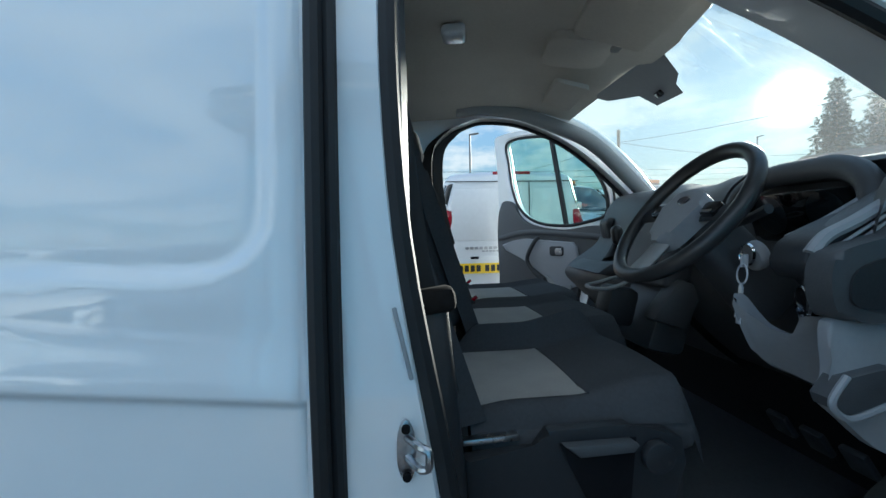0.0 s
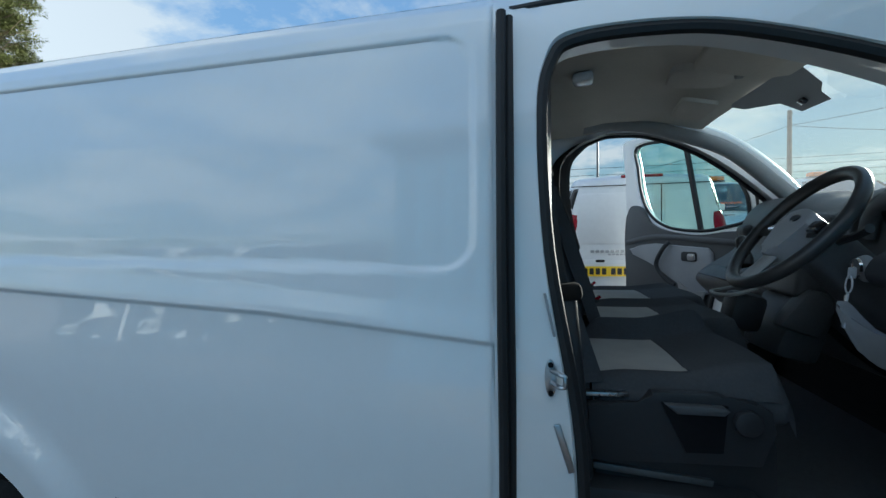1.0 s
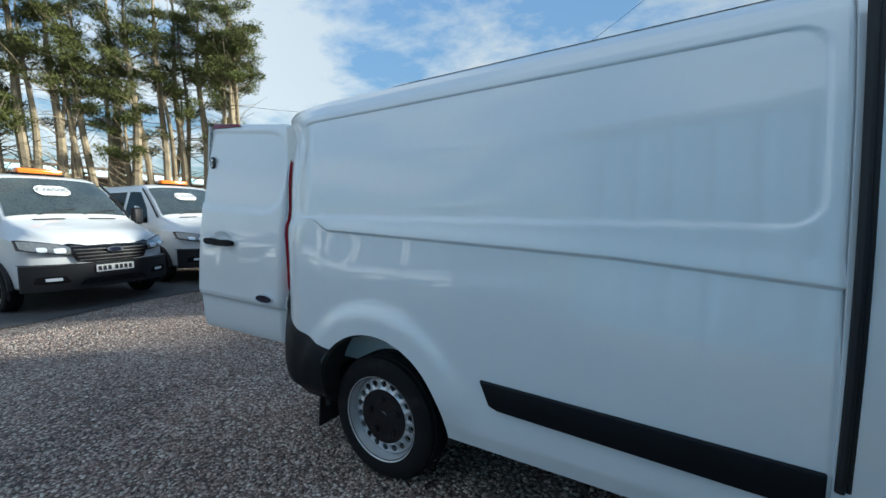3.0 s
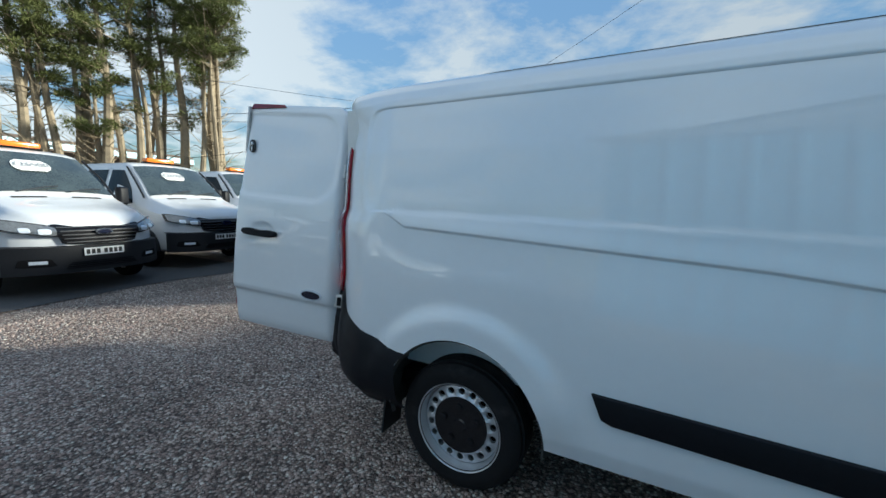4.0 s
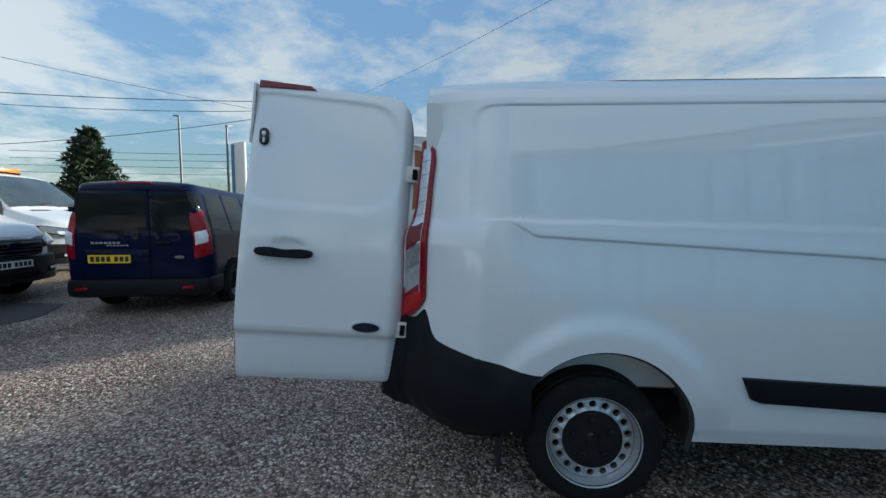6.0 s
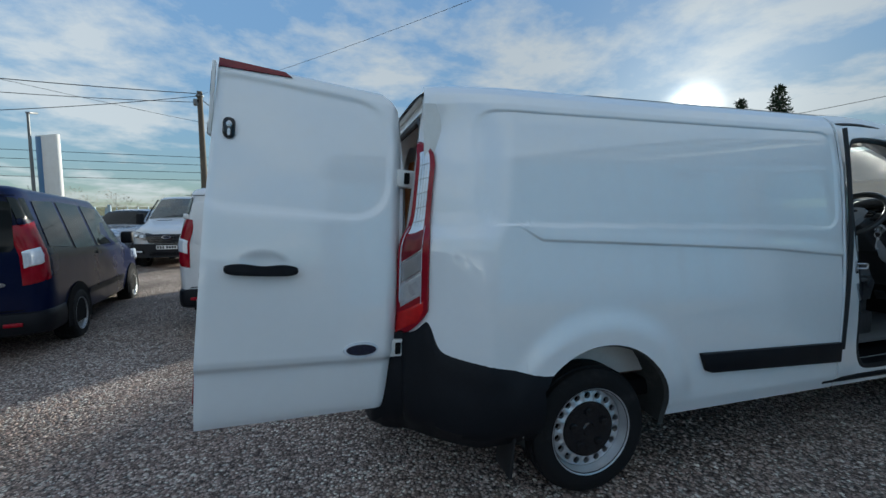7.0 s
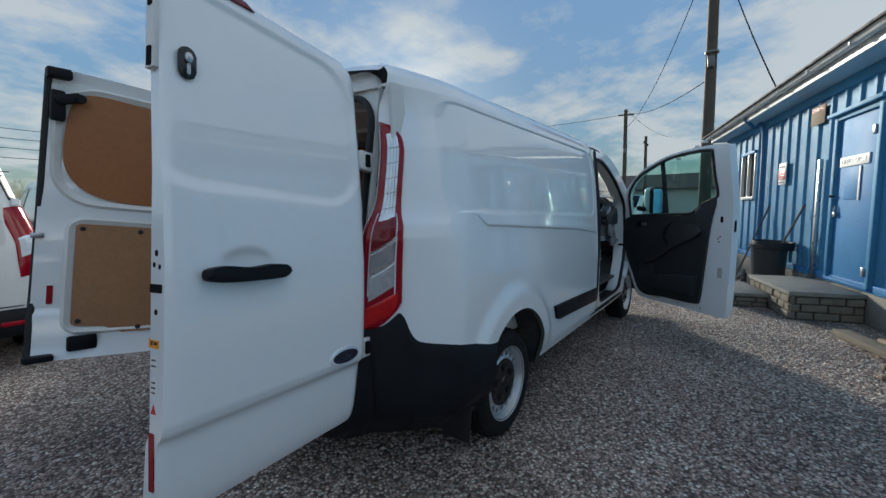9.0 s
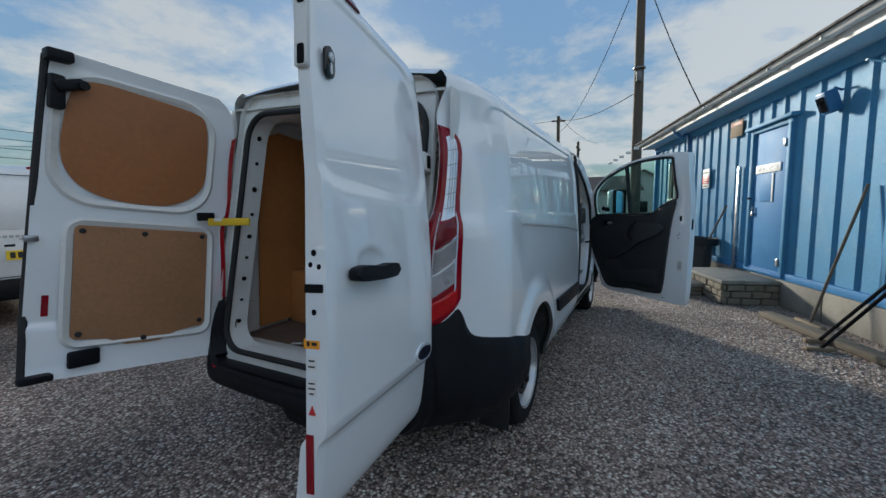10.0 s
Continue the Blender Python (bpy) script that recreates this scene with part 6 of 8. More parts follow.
for ob in below(db) + below(sw_):
    ob.data.transform(Matrix.Translation((0.02, 0, 0)))
for ob in van.children:
    if ob.name.split(".")[0] in ("rear_door", "cab_door", "wheel", "seat"):
        continue
    lx = 0.11 if ob is sw_ else 0.20
    for c in below(ob):
        for v in c.data.vertices:
            x, y, z = v.co
            v.co = (x + lx * max(y - 0.2, 0) * sstep(1.72, 1.9, x) * sstep(1.1, 1.35, z), y * (1.05 - 0.0436 * z) if y > 0 else y, z + (0.056 + 0.029 * sstep(1.7, 2.0, x)) * max(y, 0) * sstep(1.3, 1.9, z))


# driver's end of the dash: trim strip, vent, switch, end panel, tray
top_edge = smooth_path([(2.622, 0.22, 1.379), (2.695, 0.22, 1.407), (2.772, 0.22, 1.446), (2.848, 0.22, 1.487), (2.95, 0.22, 1.53)], 4)
low_edge = smooth_path([(2.560, 0.12, 1.352), (2.590, 0.12, 1.383), (2.646, 0.12, 1.408), (2.724, 0.12, 1.449), (2.82, 0.12, 1.50)], 4)
mesh_part("dash_shelf", *grid(lambda i, t: top_edge[int(i)].lerp(low_edge[int(i)], t) + Vector((0, 0, 0.012 * math.sin(math.pi * t))), range(len(top_edge)), spans((0, 1, 6))), DASHD, db)
part("trim_strip", tube(top_edge, 0.007, 8), DASHG, db, "pale grey trim strip")
part("trim_strip", tube(low_edge, 0.012, 8), DASHG, db)
vt = part("side_vent", plate([tuple(p)[:2] for p in smooth_path([(2.553, 1.347, 0), (2.560, 1.316, 0), (2.600, 1.303, 0), (2.715, 1.365, 0), (2.72, 1.43, 0), (2.590, 1.386, 0)], 4, closed=True)], 0.07, lambda u, v, w: (u, 0.19 - w, v), bevel=0.01), CABBLACK, db, "side air vent")
for k in range(6):
    part("vent_slat", tube(smooth_path([(2.563 + 0.006 * k, 0.116, 1.336 - 0.006 * k), (2.62 + 0.004 * k, 0.112, 1.374 - 0.013 * k), (2.70, 0.112, 1.418 - 0.013 * k)], 4), 0.0032, 6), DASHG, vt)
ed = part("dash_end", plate([tuple(p)[:2] for p in smooth_path([(2.543, 1.308, 0), (2.550, 1.346, 0), (2.575, 1.364, 0), (2.66, 1.384, 0), (2.80, 1.42, 0), (2.84, 1.25, 0), (2.70, 1.236, 0), (2.579, 1.240, 0), (2.552, 1.265, 0)], 4, closed=True)], 0.045, lambda u, v, w: (u, 0.115 - w, v), bevel=0.012, seg=3), DASHD, db, "dark dash end panel")
part("end_recess", plate([tuple(p)[:2] for p in smooth_path([(2.575, 1.30, 0), (2.60, 1.335, 0), (2.70, 1.355, 0), (2.76, 1.35, 0), (2.77, 1.27, 0), (2.60, 1.262, 0)], 4, closed=True)], 0.004, lambda u, v, w: (u, 0.069 - w, v)), CABBLACK, ed)
sw = part("light_switch", cyl(0.030, 0.03, (2.625, 0.165, 1.258), (0, 80, 0), 28, bevel=0.006), BLACKG, db, "round light switch")
part("switch_ring", lathe([(0.026, 0), (0.031, 0.004), (0.031, 0.010), (0.026, 0.012)], 28, m=pose(2.603, 0.160, 1.258, 0, 0, 62)), CHROME, sw)
part("end_cover", plate([tuple(p)[:2] for p in smooth_path([(2.562, 1.236, 0), (2.625, 1.232, 0), (2.72, 1.22, 0), (2.74, 1.0, 0), (2.67, 1.0, 0), (2.585, 1.068, 0), (2.555, 1.10, 0), (2.566, 1.147, 0)], 4, closed=True)], 0.02, lambda u, v, w: (u, 0.105 - w, v), bevel=0.006), DASHG, db, "pale grey lower dash cover")
part("door_side_tray", plate([(2.566, 1.145), (2.54, 1.113), (2.548, 1.094), (2.58, 1.080), (2.65, 1.098), (2.655, 1.16)], 0.035, lambda u, v, w: (u, 0.10 - w, v), bevel=0.006), DASHD, db, "open storage tray")
part("tray_lip", tube(smooth_path([(2.568, 0.064, 1.150), (2.539, 0.062, 1.114), (2.547, 0.062, 1.092), (2.579, 0.062, 1.078), (2.652, 0.062, 1.098)], 5), 0.006, 8), DASHG, db)
cup = part("cup_pocket_rim", tube(smooth_path([(2.60, 0.96, 1.165), (2.60, 1.06, 1.165), (2.66, 1.08, 1.175), (2.74, 1.05, 1.20), (2.74, 0.97, 1.20), (2.66, 0.94, 1.175)], 5, closed=True), 0.008, 8, closed=True), PILLARTRIM, db, "pale pocket rim")
part("cup_pocket_wall", box((0.13, 0.12, 0.16), (2.70, 1.01, 1.09), (0, 14, 0), bevel=0.03), CABBLACK, cup)


# ---- ground ----
def ground_z(x, y):
    rise = 0.036 * sstep(-2.0, 3.0, x) * min(max(y, 0.0), 6.0)
    return rise + 0.020 * max(0.0, min(y, 40) - 3.0) + 0.045 * min(max(y - 40, 0), 400)


def axis(lo, hi):
    return sorted(set([round(lo * (1 - t) + hi * t, 3) for t in [k / 40 for k in range(41)]] + [-900, -400, -200, -90, 90, 200, 400, 900] + [float(k) for k in range(-12, 18, 2)]))


gx, gy = axis(-40, 40), axis(-40, 60)
gv = [(x, y, ground_z(x, y)) for x in gx for y in gy]
gf = [(i * len(gy) + j, (i + 1) * len(gy) + j, (i + 1) * len(gy) + j + 1, i * len(gy) + j + 1) for i in range(len(gx) - 1) for j in range(len(gy) - 1)]
tagged(mesh_part("ground", gv, gf, GRAVEL), "grey-brown crushed gravel yard", "ground", kind="structure")


def flat_sheet(name, outline, mat, label, lift, nx=1):
    """A thin sheet that follows the ground; outline is convex."""
    bm = bmesh.new()
    vs = [bm.verts.new((x, y, ground_z(x, y) + lift)) for x, y in outline]
    bm.faces.new(vs)
    return tagged(part(name, bm, mat, smooth=False), label, name, kind="structure")


edge = [(-5.9 + 0.18 * math.sin(k * 1.7) + 0.10 * math.sin(k * 4.1) - 0.012 * (k - 4) ** 2 * 0.4, -9 + k * 0.75) for k in range(18)]
flat_sheet("road", [(-40, -9)] + edge + [(-40, 3.75)], TARMAC, "worn grey tarmac lane beside the gravel", 0.012)
bm = bmesh.new()
fv = [bm.verts.new(p) for p in ((-300, 24, ground_z(0, 24) + 0.05), (60, 24, ground_z(0, 24) + 0.05), (200, 39.9, ground_z(0, 39.9) + 0.05), (300, 440, ground_z(0, 440) + 0.3), (-500, 440, ground_z(0, 440) + 0.3), (-300, 39.9, ground_z(0, 39.9) + 0.05))]
bm.faces.new((fv[0], fv[1], fv[2], fv[5]))
bm.faces.new((fv[5], fv[2], fv[3], fv[4]))
tagged(part("field", bm, GRASS, smooth=False), "dull green and straw pasture rising to the horizon", "field", kind="structure")

# loose stones on the gravel
rng = np.random.default_rng(7)
ICO = [(0, 0, 1), (0.9, 0, 0.2), (0.25, 0.85, 0.2), (-0.75, 0.5, 0.25), (-0.7, -0.55, 0.15), (0.3, -0.85, 0.25), (0, 0, -0.5)]
IF_ = [(0, 1, 2), (0, 2, 3), (0, 3, 4), (0, 4, 5), (0, 5, 1), (6, 2, 1), (6, 3, 2), (6, 4, 3), (6, 5, 4), (6, 1, 5)]


def stones(name, n, region, lo, hi):
    xy = rng.uniform(0, 1, (n, 2)) * np.array([region[1] - region[0], region[3] - region[2]]) + np.array([region[0], region[2]])
    keep = (xy[:, 0] > -5.6)
    xy = xy[keep]
    n = len(xy)
    s = lo + (hi - lo) * rng.uniform(0, 1, n) ** 2.5
    a = rng.uniform(0, 2 * np.pi, n)
    base = np.array(ICO)
    P = base[None] * rng.uniform(0.7, 1.3, (n, 7, 1)) * s[:, None, None] * np.array([1.15, 0.9, 0.62])
    c, s_ = np.cos(a)[:, None], np.sin(a)[:, None]
    X = P[..., 0] * c - P[..., 1] * s_ + xy[:, :1]
    Y = P[..., 0] * s_ + P[..., 1] * c + xy[:, 1:]
    t_ = np.clip((X + 2.0) / 5.0, 0, 1)
    Z = P[..., 2] + s[:, None] * 0.12 + 0.02 * np.maximum(Y - 3.0, 0) + 0.036 * t_ * t_ * (3 - 2 * t_) * np.clip(Y, 0, 6)
    V = np.stack([X, Y, Z], -1).reshape(-1, 3)
    F = (np.array(IF_)[None] + 7 * np.arange(n)[:, None, None]).reshape(-1, 3)
    return tagged(mesh_part(name, V.tolist(), F.tolist(), STONE, smooth=False), "loose crushed stones, grey, brown and pale", "gravel", kind="stuff")


stones("gravel_stones", 60000, (-5.5, 3.5, -3.2, 2.4), 0.005, 0.0155)
stones("gravel_stones", 30000, (-5.5, 7.0, -4.0, 7.0), 0.006, 0.017)


# ---- other vehicles: x ahead, front at x = 0, on the ground at z = 0 ----
def section(st, x):
    """Interpolated station: zb, w, zs, ws, zt, wt."""
    return [interp(x, [(s[0], s[k]) for s in st]) for k in range(1, 7)]


def side_w(st, x, z):
    zb, w, zs, ws, zt, wt = section(st, x)
    return interp(z, [(zb, w * 0.97), (zb + (zs - zb) * 0.5, w), (zs, ws), (max(zt - 0.06, zs + 0.01), wt)])


def hull(st, name, mat, parent, label=""):
    xs = []
    S = sorted(st)
    for a, b in zip(S, S[1:]):
        n = max(1, int((b[0] - a[0]) / 0.12))
        xs += [a[0] + (b[0] - a[0]) * k / n for k in range(n)]
    xs.append(S[-1][0])
    V, m = [], 0
    for x in xs:
        zb, w, zs, ws, zt, wt = section(S, x)
        half = [(w * 0.90, zb), (w * 0.97, zb + 0.05)] + [(side_w(S, x, zb + (zs - zb) * t), zb + (zs - zb) * t) for t in (0.3, 0.6, 0.9, 1.0)]
        zt2 = max(zt - 0.06, zs + 0.005)
        half += [(ws + (wt - ws) * t, zs + (zt2 - zs) * t) for t in (0.25, 0.5, 0.75, 1.0)]
        half += [(wt - 0.035, max(zt - 0.018, zs + 0.006)), (wt - 0.10, zt), (wt * 0.5, zt + 0.02)]
        ring = [(x, y, z) for y, z in half] + [(x, 0, zt + 0.027)] + [(x, -y, z) for y, z in half[::-1]]
        m = len(ring)
        V += ring
    F = [(i * m + j, i * m + j + 1, (i + 1) * m + j + 1, (i + 1) * m + j) for i in range(len(xs) - 1) for j in range(m - 1)]
    F += [tuple(range(m - 1, -1, -1)), tuple(range((len(xs) - 1) * m, len(xs) * m))]
    F += [(i * m, (i + 1) * m, (i + 1) * m + m - 1, i * m + m - 1) for i in range(len(xs) - 1)]
    return mesh_part(name, V, F, mat, parent, label, sharp=38)


def side_patch(st, name, outline, mat, parent, lift=0.008, both=True, label=""):
    """A glazed or trimmed patch lying on the flank: outline of (x, z)."""
    out = []
    for sg in ((1, -1) if both else (1,)):
        bm = bmesh.new()
        vs = [bm.verts.new((x, sg * (side_w(sorted(st), x, z) + lift), z)) for x, z in outline]
        bm.faces.new(vs)
        out.append(part(name, bm, mat, parent, label, smooth=False))
    return out


def flat_bars(name, rows, mat, parent, to3):
    """Bars that stand for writing: (u, v, width, height)."""
    for u, v, w, h in rows:
        part(name, plate(rounded(w, h, min(w, h) * 0.2, 1, u, v), 0.003, to3), mat, parent)


def number_plate(parent, to3, mat):
    p = part("number_plate", plate(rounded(0.52, 0.111, 0.008, 2, 0, 0), 0.006, to3), mat, parent, "number plate")
    T = lambda u, v, w: to3(u, v, w + 0.0065)
    for u in (-0.205, -0.14, -0.075, -0.01, 0.085, 0.15, 0.215):
        part("plate_bar", plate(rounded(0.046, 0.070, 0.006, 1, u, 0), 0.002, T), INK, p)


def wheels_at(parent, xs, half, r, **kw):
    for x in xs:
        for sg in (1, -1):
            a = part("arch_shadow", plate([(x + (r + 0.085) * math.cos(math.pi * k / 16), r + 0.02 + (r + 0.07) * math.sin(math.pi * k / 16)) for k in range(17)] + [(x - r - 0.085, 0.22), (x + r + 0.085, 0.22)], 0.02, lambda u, v, w, sg=sg: (u, sg * (half - 0.012 + w), v)), UNDER, parent)
            make_wheel("wheel", parent, (x, sg * (half - 0.085), r), sg, radius=r, width=0.20, rim=r * 0.62, **kw)


TRANSIT = [(0, .40, .40, .90, .40, 1.02, .34), (-.04, .38, .46, .94, .46, 1.07, .44), (-.10, .36, .64, .97, .62, 1.11, .58), (-.18, .35, .76, 1.0, .74, 1.15, .68), (-.28, .34, .88, 1.03, .86, 1.19, .76), (-.42, .34, .99, 1.07, .96, 1.23, .83), (-0.80, 0.34, 1.02, 1.14, 0.99, 1.33, 0.86), (-1.08, 0.34, 1.02, 1.20, 1.0, 1.43, 0.87), (-1.50, 0.34, 1.02, 1.24, 1.0, 1.82, 0.80), (-1.88, 0.34, 1.02, 1.26, 1.0, 2.12, 0.75), (-2.10, 0.34, 1.02, 1.27, 1.0, 2.18, 0.75), (-3.85, 0.34, 1.02, 1.27, 1.0, 2.18, 0.75), (-3.95, 0.34, 1.0, 1.27, 0.98, 2.14, 0.73)]


def front_face(q):
    """Front plan curve: how far back the nose is at the side offset q."""
    return -0.02 - 0.34 * (abs(q) / 0.98) ** 3.2


def transit_front(v, st, plate_y=0.0, price=None):
    nose = lambda y, z, w: (front_face(y) + w + (0.0 if z < 0.95 else -(z - 0.95) * 0.9), y, z)

    def patch(name, y0, y1, z0, z1, w, mat, parent, label="", n=18, top=None, slant=0.0, bow=0.0):
        """A curved plate on the nose: y0..y1 below, top = (y0, y1) above; slant lifts the y1 end, bow rounds the edges."""
        t0, t1 = top or (y0, y1)

        def f(a, b):
            ya, yb = y0 + (t0 - y0) * b, y1 + (t1 - y1) * b
            e = 1 - (2 * a - 1) ** 6
            zm = (z0 + z1) / 2
            return nose(ya + (yb - ya) * a, zm + (z0 - zm + (z1 - z0) * b) * (1 - bow + bow * e) + slant * a, w)
        V, F = grid(f, spans((0, 1, n)), spans((0, 1, 6)))
        k = len(V)
        m = 7
        V = V + [(p[0] - 0.05, p[1], p[2]) for p in V]
        ring = list(range(m)) + [i * m + m - 1 for i in range(1, n + 1)] + [n * m + j for j in range(m - 2, -1, -1)] + [i * m for i in range(n - 1, 0, -1)]
        F = F + [(b, a, a + k, b + k) for a, b in zip(ring, ring[1:] + ring[:1])]
        return mesh_part(name, V, F, mat, parent, label)
    bpr = patch("bumper", -1.0, 1.0, 0.34, 0.72, 0.075, BUMPERG, v, "dark grey plastic bumper", 40)
    mesh_part("bumper_top", *grid(lambda a, b: (front_face(-1 + 2 * a) + 0.075 - 0.12 * b, -1 + 2 * a, 0.72 + 0.02 * b), spans((0, 1, 40)), (0, 1)), BUMPERG, v)
    patch("bumper_intake", -0.46, 0.46, 0.40, 0.49, 0.085, UNDER, bpr, top=(-0.40, 0.40))
    for k in range(3):
        patch("intake_bar", -0.44, 0.44, 0.41 + 0.028 * k, 0.42 + 0.028 * k, 0.092, BLACKP, bpr)
    for sg in (1, -1):
        fg = patch("fog_lamp_recess", sg * 0.55, sg * 0.90, 0.45, 0.56, 0.082, UNDER, bpr, top=(sg * 0.60, sg * 0.88), bow=0.2)
        patch("fog_lamp", sg * 0.64, sg * 0.80, 0.49, 0.535, 0.090, CLEARLENS, fg)
        hlm = patch("headlamp", sg * 0.50, sg * 0.995, 0.85, 1.02, 0.075, BLACKG, v, "clear headlamp in a dark housing", 14, (sg * 0.55, sg * 0.99), 0.10, 0.15)
        patch("headlamp_lens", sg * 0.53, sg * 0.98, 0.865, 1.005, 0.083, LAMPINNER, hlm, "", 12, None, 0.10, 0.25)
        patch("headlamp_eye", sg * 0.58, sg * 0.70, 0.90, 0.975, 0.089, CLEARLENS, hlm, bow=0.4)
        patch("headlamp_eye", sg * 0.76, sg * 0.85, 0.925, 0.995, 0.089, CLEARLENS, hlm, bow=0.4)
    gr = patch("grille", -0.46, 0.46, 0.745, 1.05, 0.07, BLACKG, v, "black slatted grille", 24, (-0.56, 0.56), 0.0, 0.12)
    for k in range(5):
        g_ = 0.05 * k / 0.24
        patch("grille_bar", -0.44 - 0.09 * g_ * 5 / 5, 0.44 + 0.09 * g_, 0.770 + 0.054 * k, 0.786 + 0.054 * k, 0.088, GRILLEGREY, gr, "", 24)
    part("badge", plate(ellipse(0.23, 0.095, 24, 0, 0.92), 0.006, lambda u, w_, w: (0.09 + w, u, w_)), CHROME, gr)
    part("badge_face", plate(ellipse(0.175, 0.06, 24, 0, 0.92), 0.003, lambda u, w_, w: (0.097 + w, u, w_)), BADGE, gr)
    number_plate(v, lambda u, b, w: (0.072 + w, -u + plate_y, 0.630 + b), WHITEPL)
    # windscreen lying on the sloping part of the hull
    S = sorted(st)

    def scr(a, x, lift=0.012):
        zb, w, zs, ws, zt, wt = section(S, x)
        q = -1 + 2 * a
        return (x + lift, q * (wt - 0.05), zt + 0.027 - 0.045 * abs(q) ** 3 + lift)
    wsn = mesh_part("windscreen", *grid(lambda a, b: scr(a, -1.12 - 0.72 * b), spans((0, 1, 16)), spans((0, 1, 10))), SCREENGLASS, v, "green-grey windscreen")
    for a0 in (0.25, 0.62):
        part("wiper", tube([scr(a0, -1.10, 0.03), scr(a0 + 0.20, -1.17, 0.03), scr(a0 + 0.30, -1.19, 0.03)], 0.010, 6), SEAL, wsn)
    if price:
        mesh_part("price_card", *grid(lambda a, b: scr(0.30 + 0.32 * (0.5 + (a - 0.5) * (1 - 0.35 * abs(2 * b - 1) ** 3)), -1.45 - 0.21 * b, 0.022), spans((0, 1, 8)), spans((0, 1, 8))), PAPER, wsn, "white rounded price card")
        cu = bpy.data.curves.new("price_text", 'FONT')
        cu.body, cu.size, cu.extrude, cu.align_x, cu.align_y = price, 0.148, 0.001, 'CENTER', 'CENTER'
        tx = new("price_text", cu)
        c0, cr, ct = Vector(scr(0.46, -1.56, 0.03)), Vector(scr(0.54, -1.56, 0.03)), Vector(scr(0.46, -1.64, 0.03))
        ex = (cr - c0).normalized()
        ey = (ct - c0)
        ey = (ey - ex * ey.dot(ex)).normalized()
        ez = ex.cross(ey)
        me_ = bpy.data.meshes.new_from_object(tx)
        bpy.data.objects.remove(tx)
        me_.transform(Matrix((ex, ey, ez)).transposed().to_4x4())
        me_.transform(Matrix.Translation(c0))
        me_.materials.append(LAMPGREY)
        ob = new("price_text", me_)
        ob.parent = wsn
    for sg in (1, -1):
        mesh_part("bonnet_vent", *grid(lambda a, b: (lambda y: (-0.93 - 0.05 * b, y, section(S, -0.93 - 0.05 * b)[4] + 0.034 - 0.02 * abs(y)))(sg * (0.16 + 0.40 * a)), spans((0, 1, 6)), (0, 1)), UNDER, v)
        mh = part("mirror", box((0.12, 0.20, 0.34), (-1.42, sg * 1.17, 1.46), (0, 0, sg * 12), bevel=0.045, seg=3), BLACKP, v, "black door mirror")
        part("mirror_stay", tube([(-1.50, sg * 0.98, 1.32), (-1.45, sg * 1.10, 1.33)], 0.03, 8), BLACKP, mh)


def transit(m, label, crew=True, beacon=True, plate_y=0.0, price=None, group="", st=TRANSIT, tail=True):
    v = thing("crew_cab_truck" if tail else "van", label, "van", m, group)
    hull(st, "body", FLEETWHITE, v)
    transit_front(v, st, plate_y, price)
    side_patch(st, "side_window", [(-1.42, 1.30), (-1.62, 1.62), (-1.98, 2.0), (-2.42, 2.02), (-2.42, 1.30)], GLASSDARKER, v)
    side_patch(st, "side_window", [(-2.56, 1.30), (-2.56, 2.02), (-3.35, 2.02), (-3.35, 1.30)], GLASSDARKER, v)
    side_patch(st, "door_seam", [(-2.48, 0.50), (-2.48, 2.05), (-2.492, 2.05), (-2.492, 0.50)], UNDER, v, 0.003)
    side_patch(st, "door_seam", [(-1.30, 0.55), (-1.30, 1.25), (-1.312, 1.25), (-1.312, 0.55)], UNDER, v, 0.003)
    side_patch(st, "sill_trim", [(-1.5, 0.40), (-1.5, 0.55), (-3.9, 0.55), (-3.9, 0.40)], BLACKP, v, 0.012)
    wheels_at(v, (-1.02, -4.75) if tail else (-1.02, -3.35), 1.02, 0.345)
    for sg in (1, -1):
        part("arch_trim", tube([(-1.02 + 0.43 * math.cos(a), sg * 1.015, 0.36 + 0.43 * math.sin(a)) for a in [math.pi * k / 16 for k in range(17)]], 0.035, 6), BUMPERG, v, "dark grey wheel arch trim")
        part("a_pillar_trim", tube([(-1.16, sg * 0.90, 1.42), (-1.50, sg * 0.86, 1.78), (-1.86, sg * 0.80, 2.07)], 0.02, 6), BUMPERG, v)
    if tail:
        bed = part("tipper_body", box((2.1, 2.05, 0.40), (-5.1, 0, 0.98), bevel=0.03), SILVERP, v, "grey dropside body")
        part("headboard", box((0.05, 2.0, 0.9), (-4.06, 0, 1.6), bevel=0.01), UNDER, bed)
        part("chassis_rail", box((2.4, 0.9, 0.16), (-4.9, 0, 0.62)), UNDER, v)
    if beacon:
        bc = part("beacon_bar", box((0.20, 0.62, 0.09), (-2.12, 0, 2.275), bevel=0.03, seg=3), AMBER, v, "amber beacon bar")
        part("beacon_foot", box((0.12, 0.70, 0.03), (-2.12, 0, 2.215), bevel=0.008), UNDER, bc)
    return v


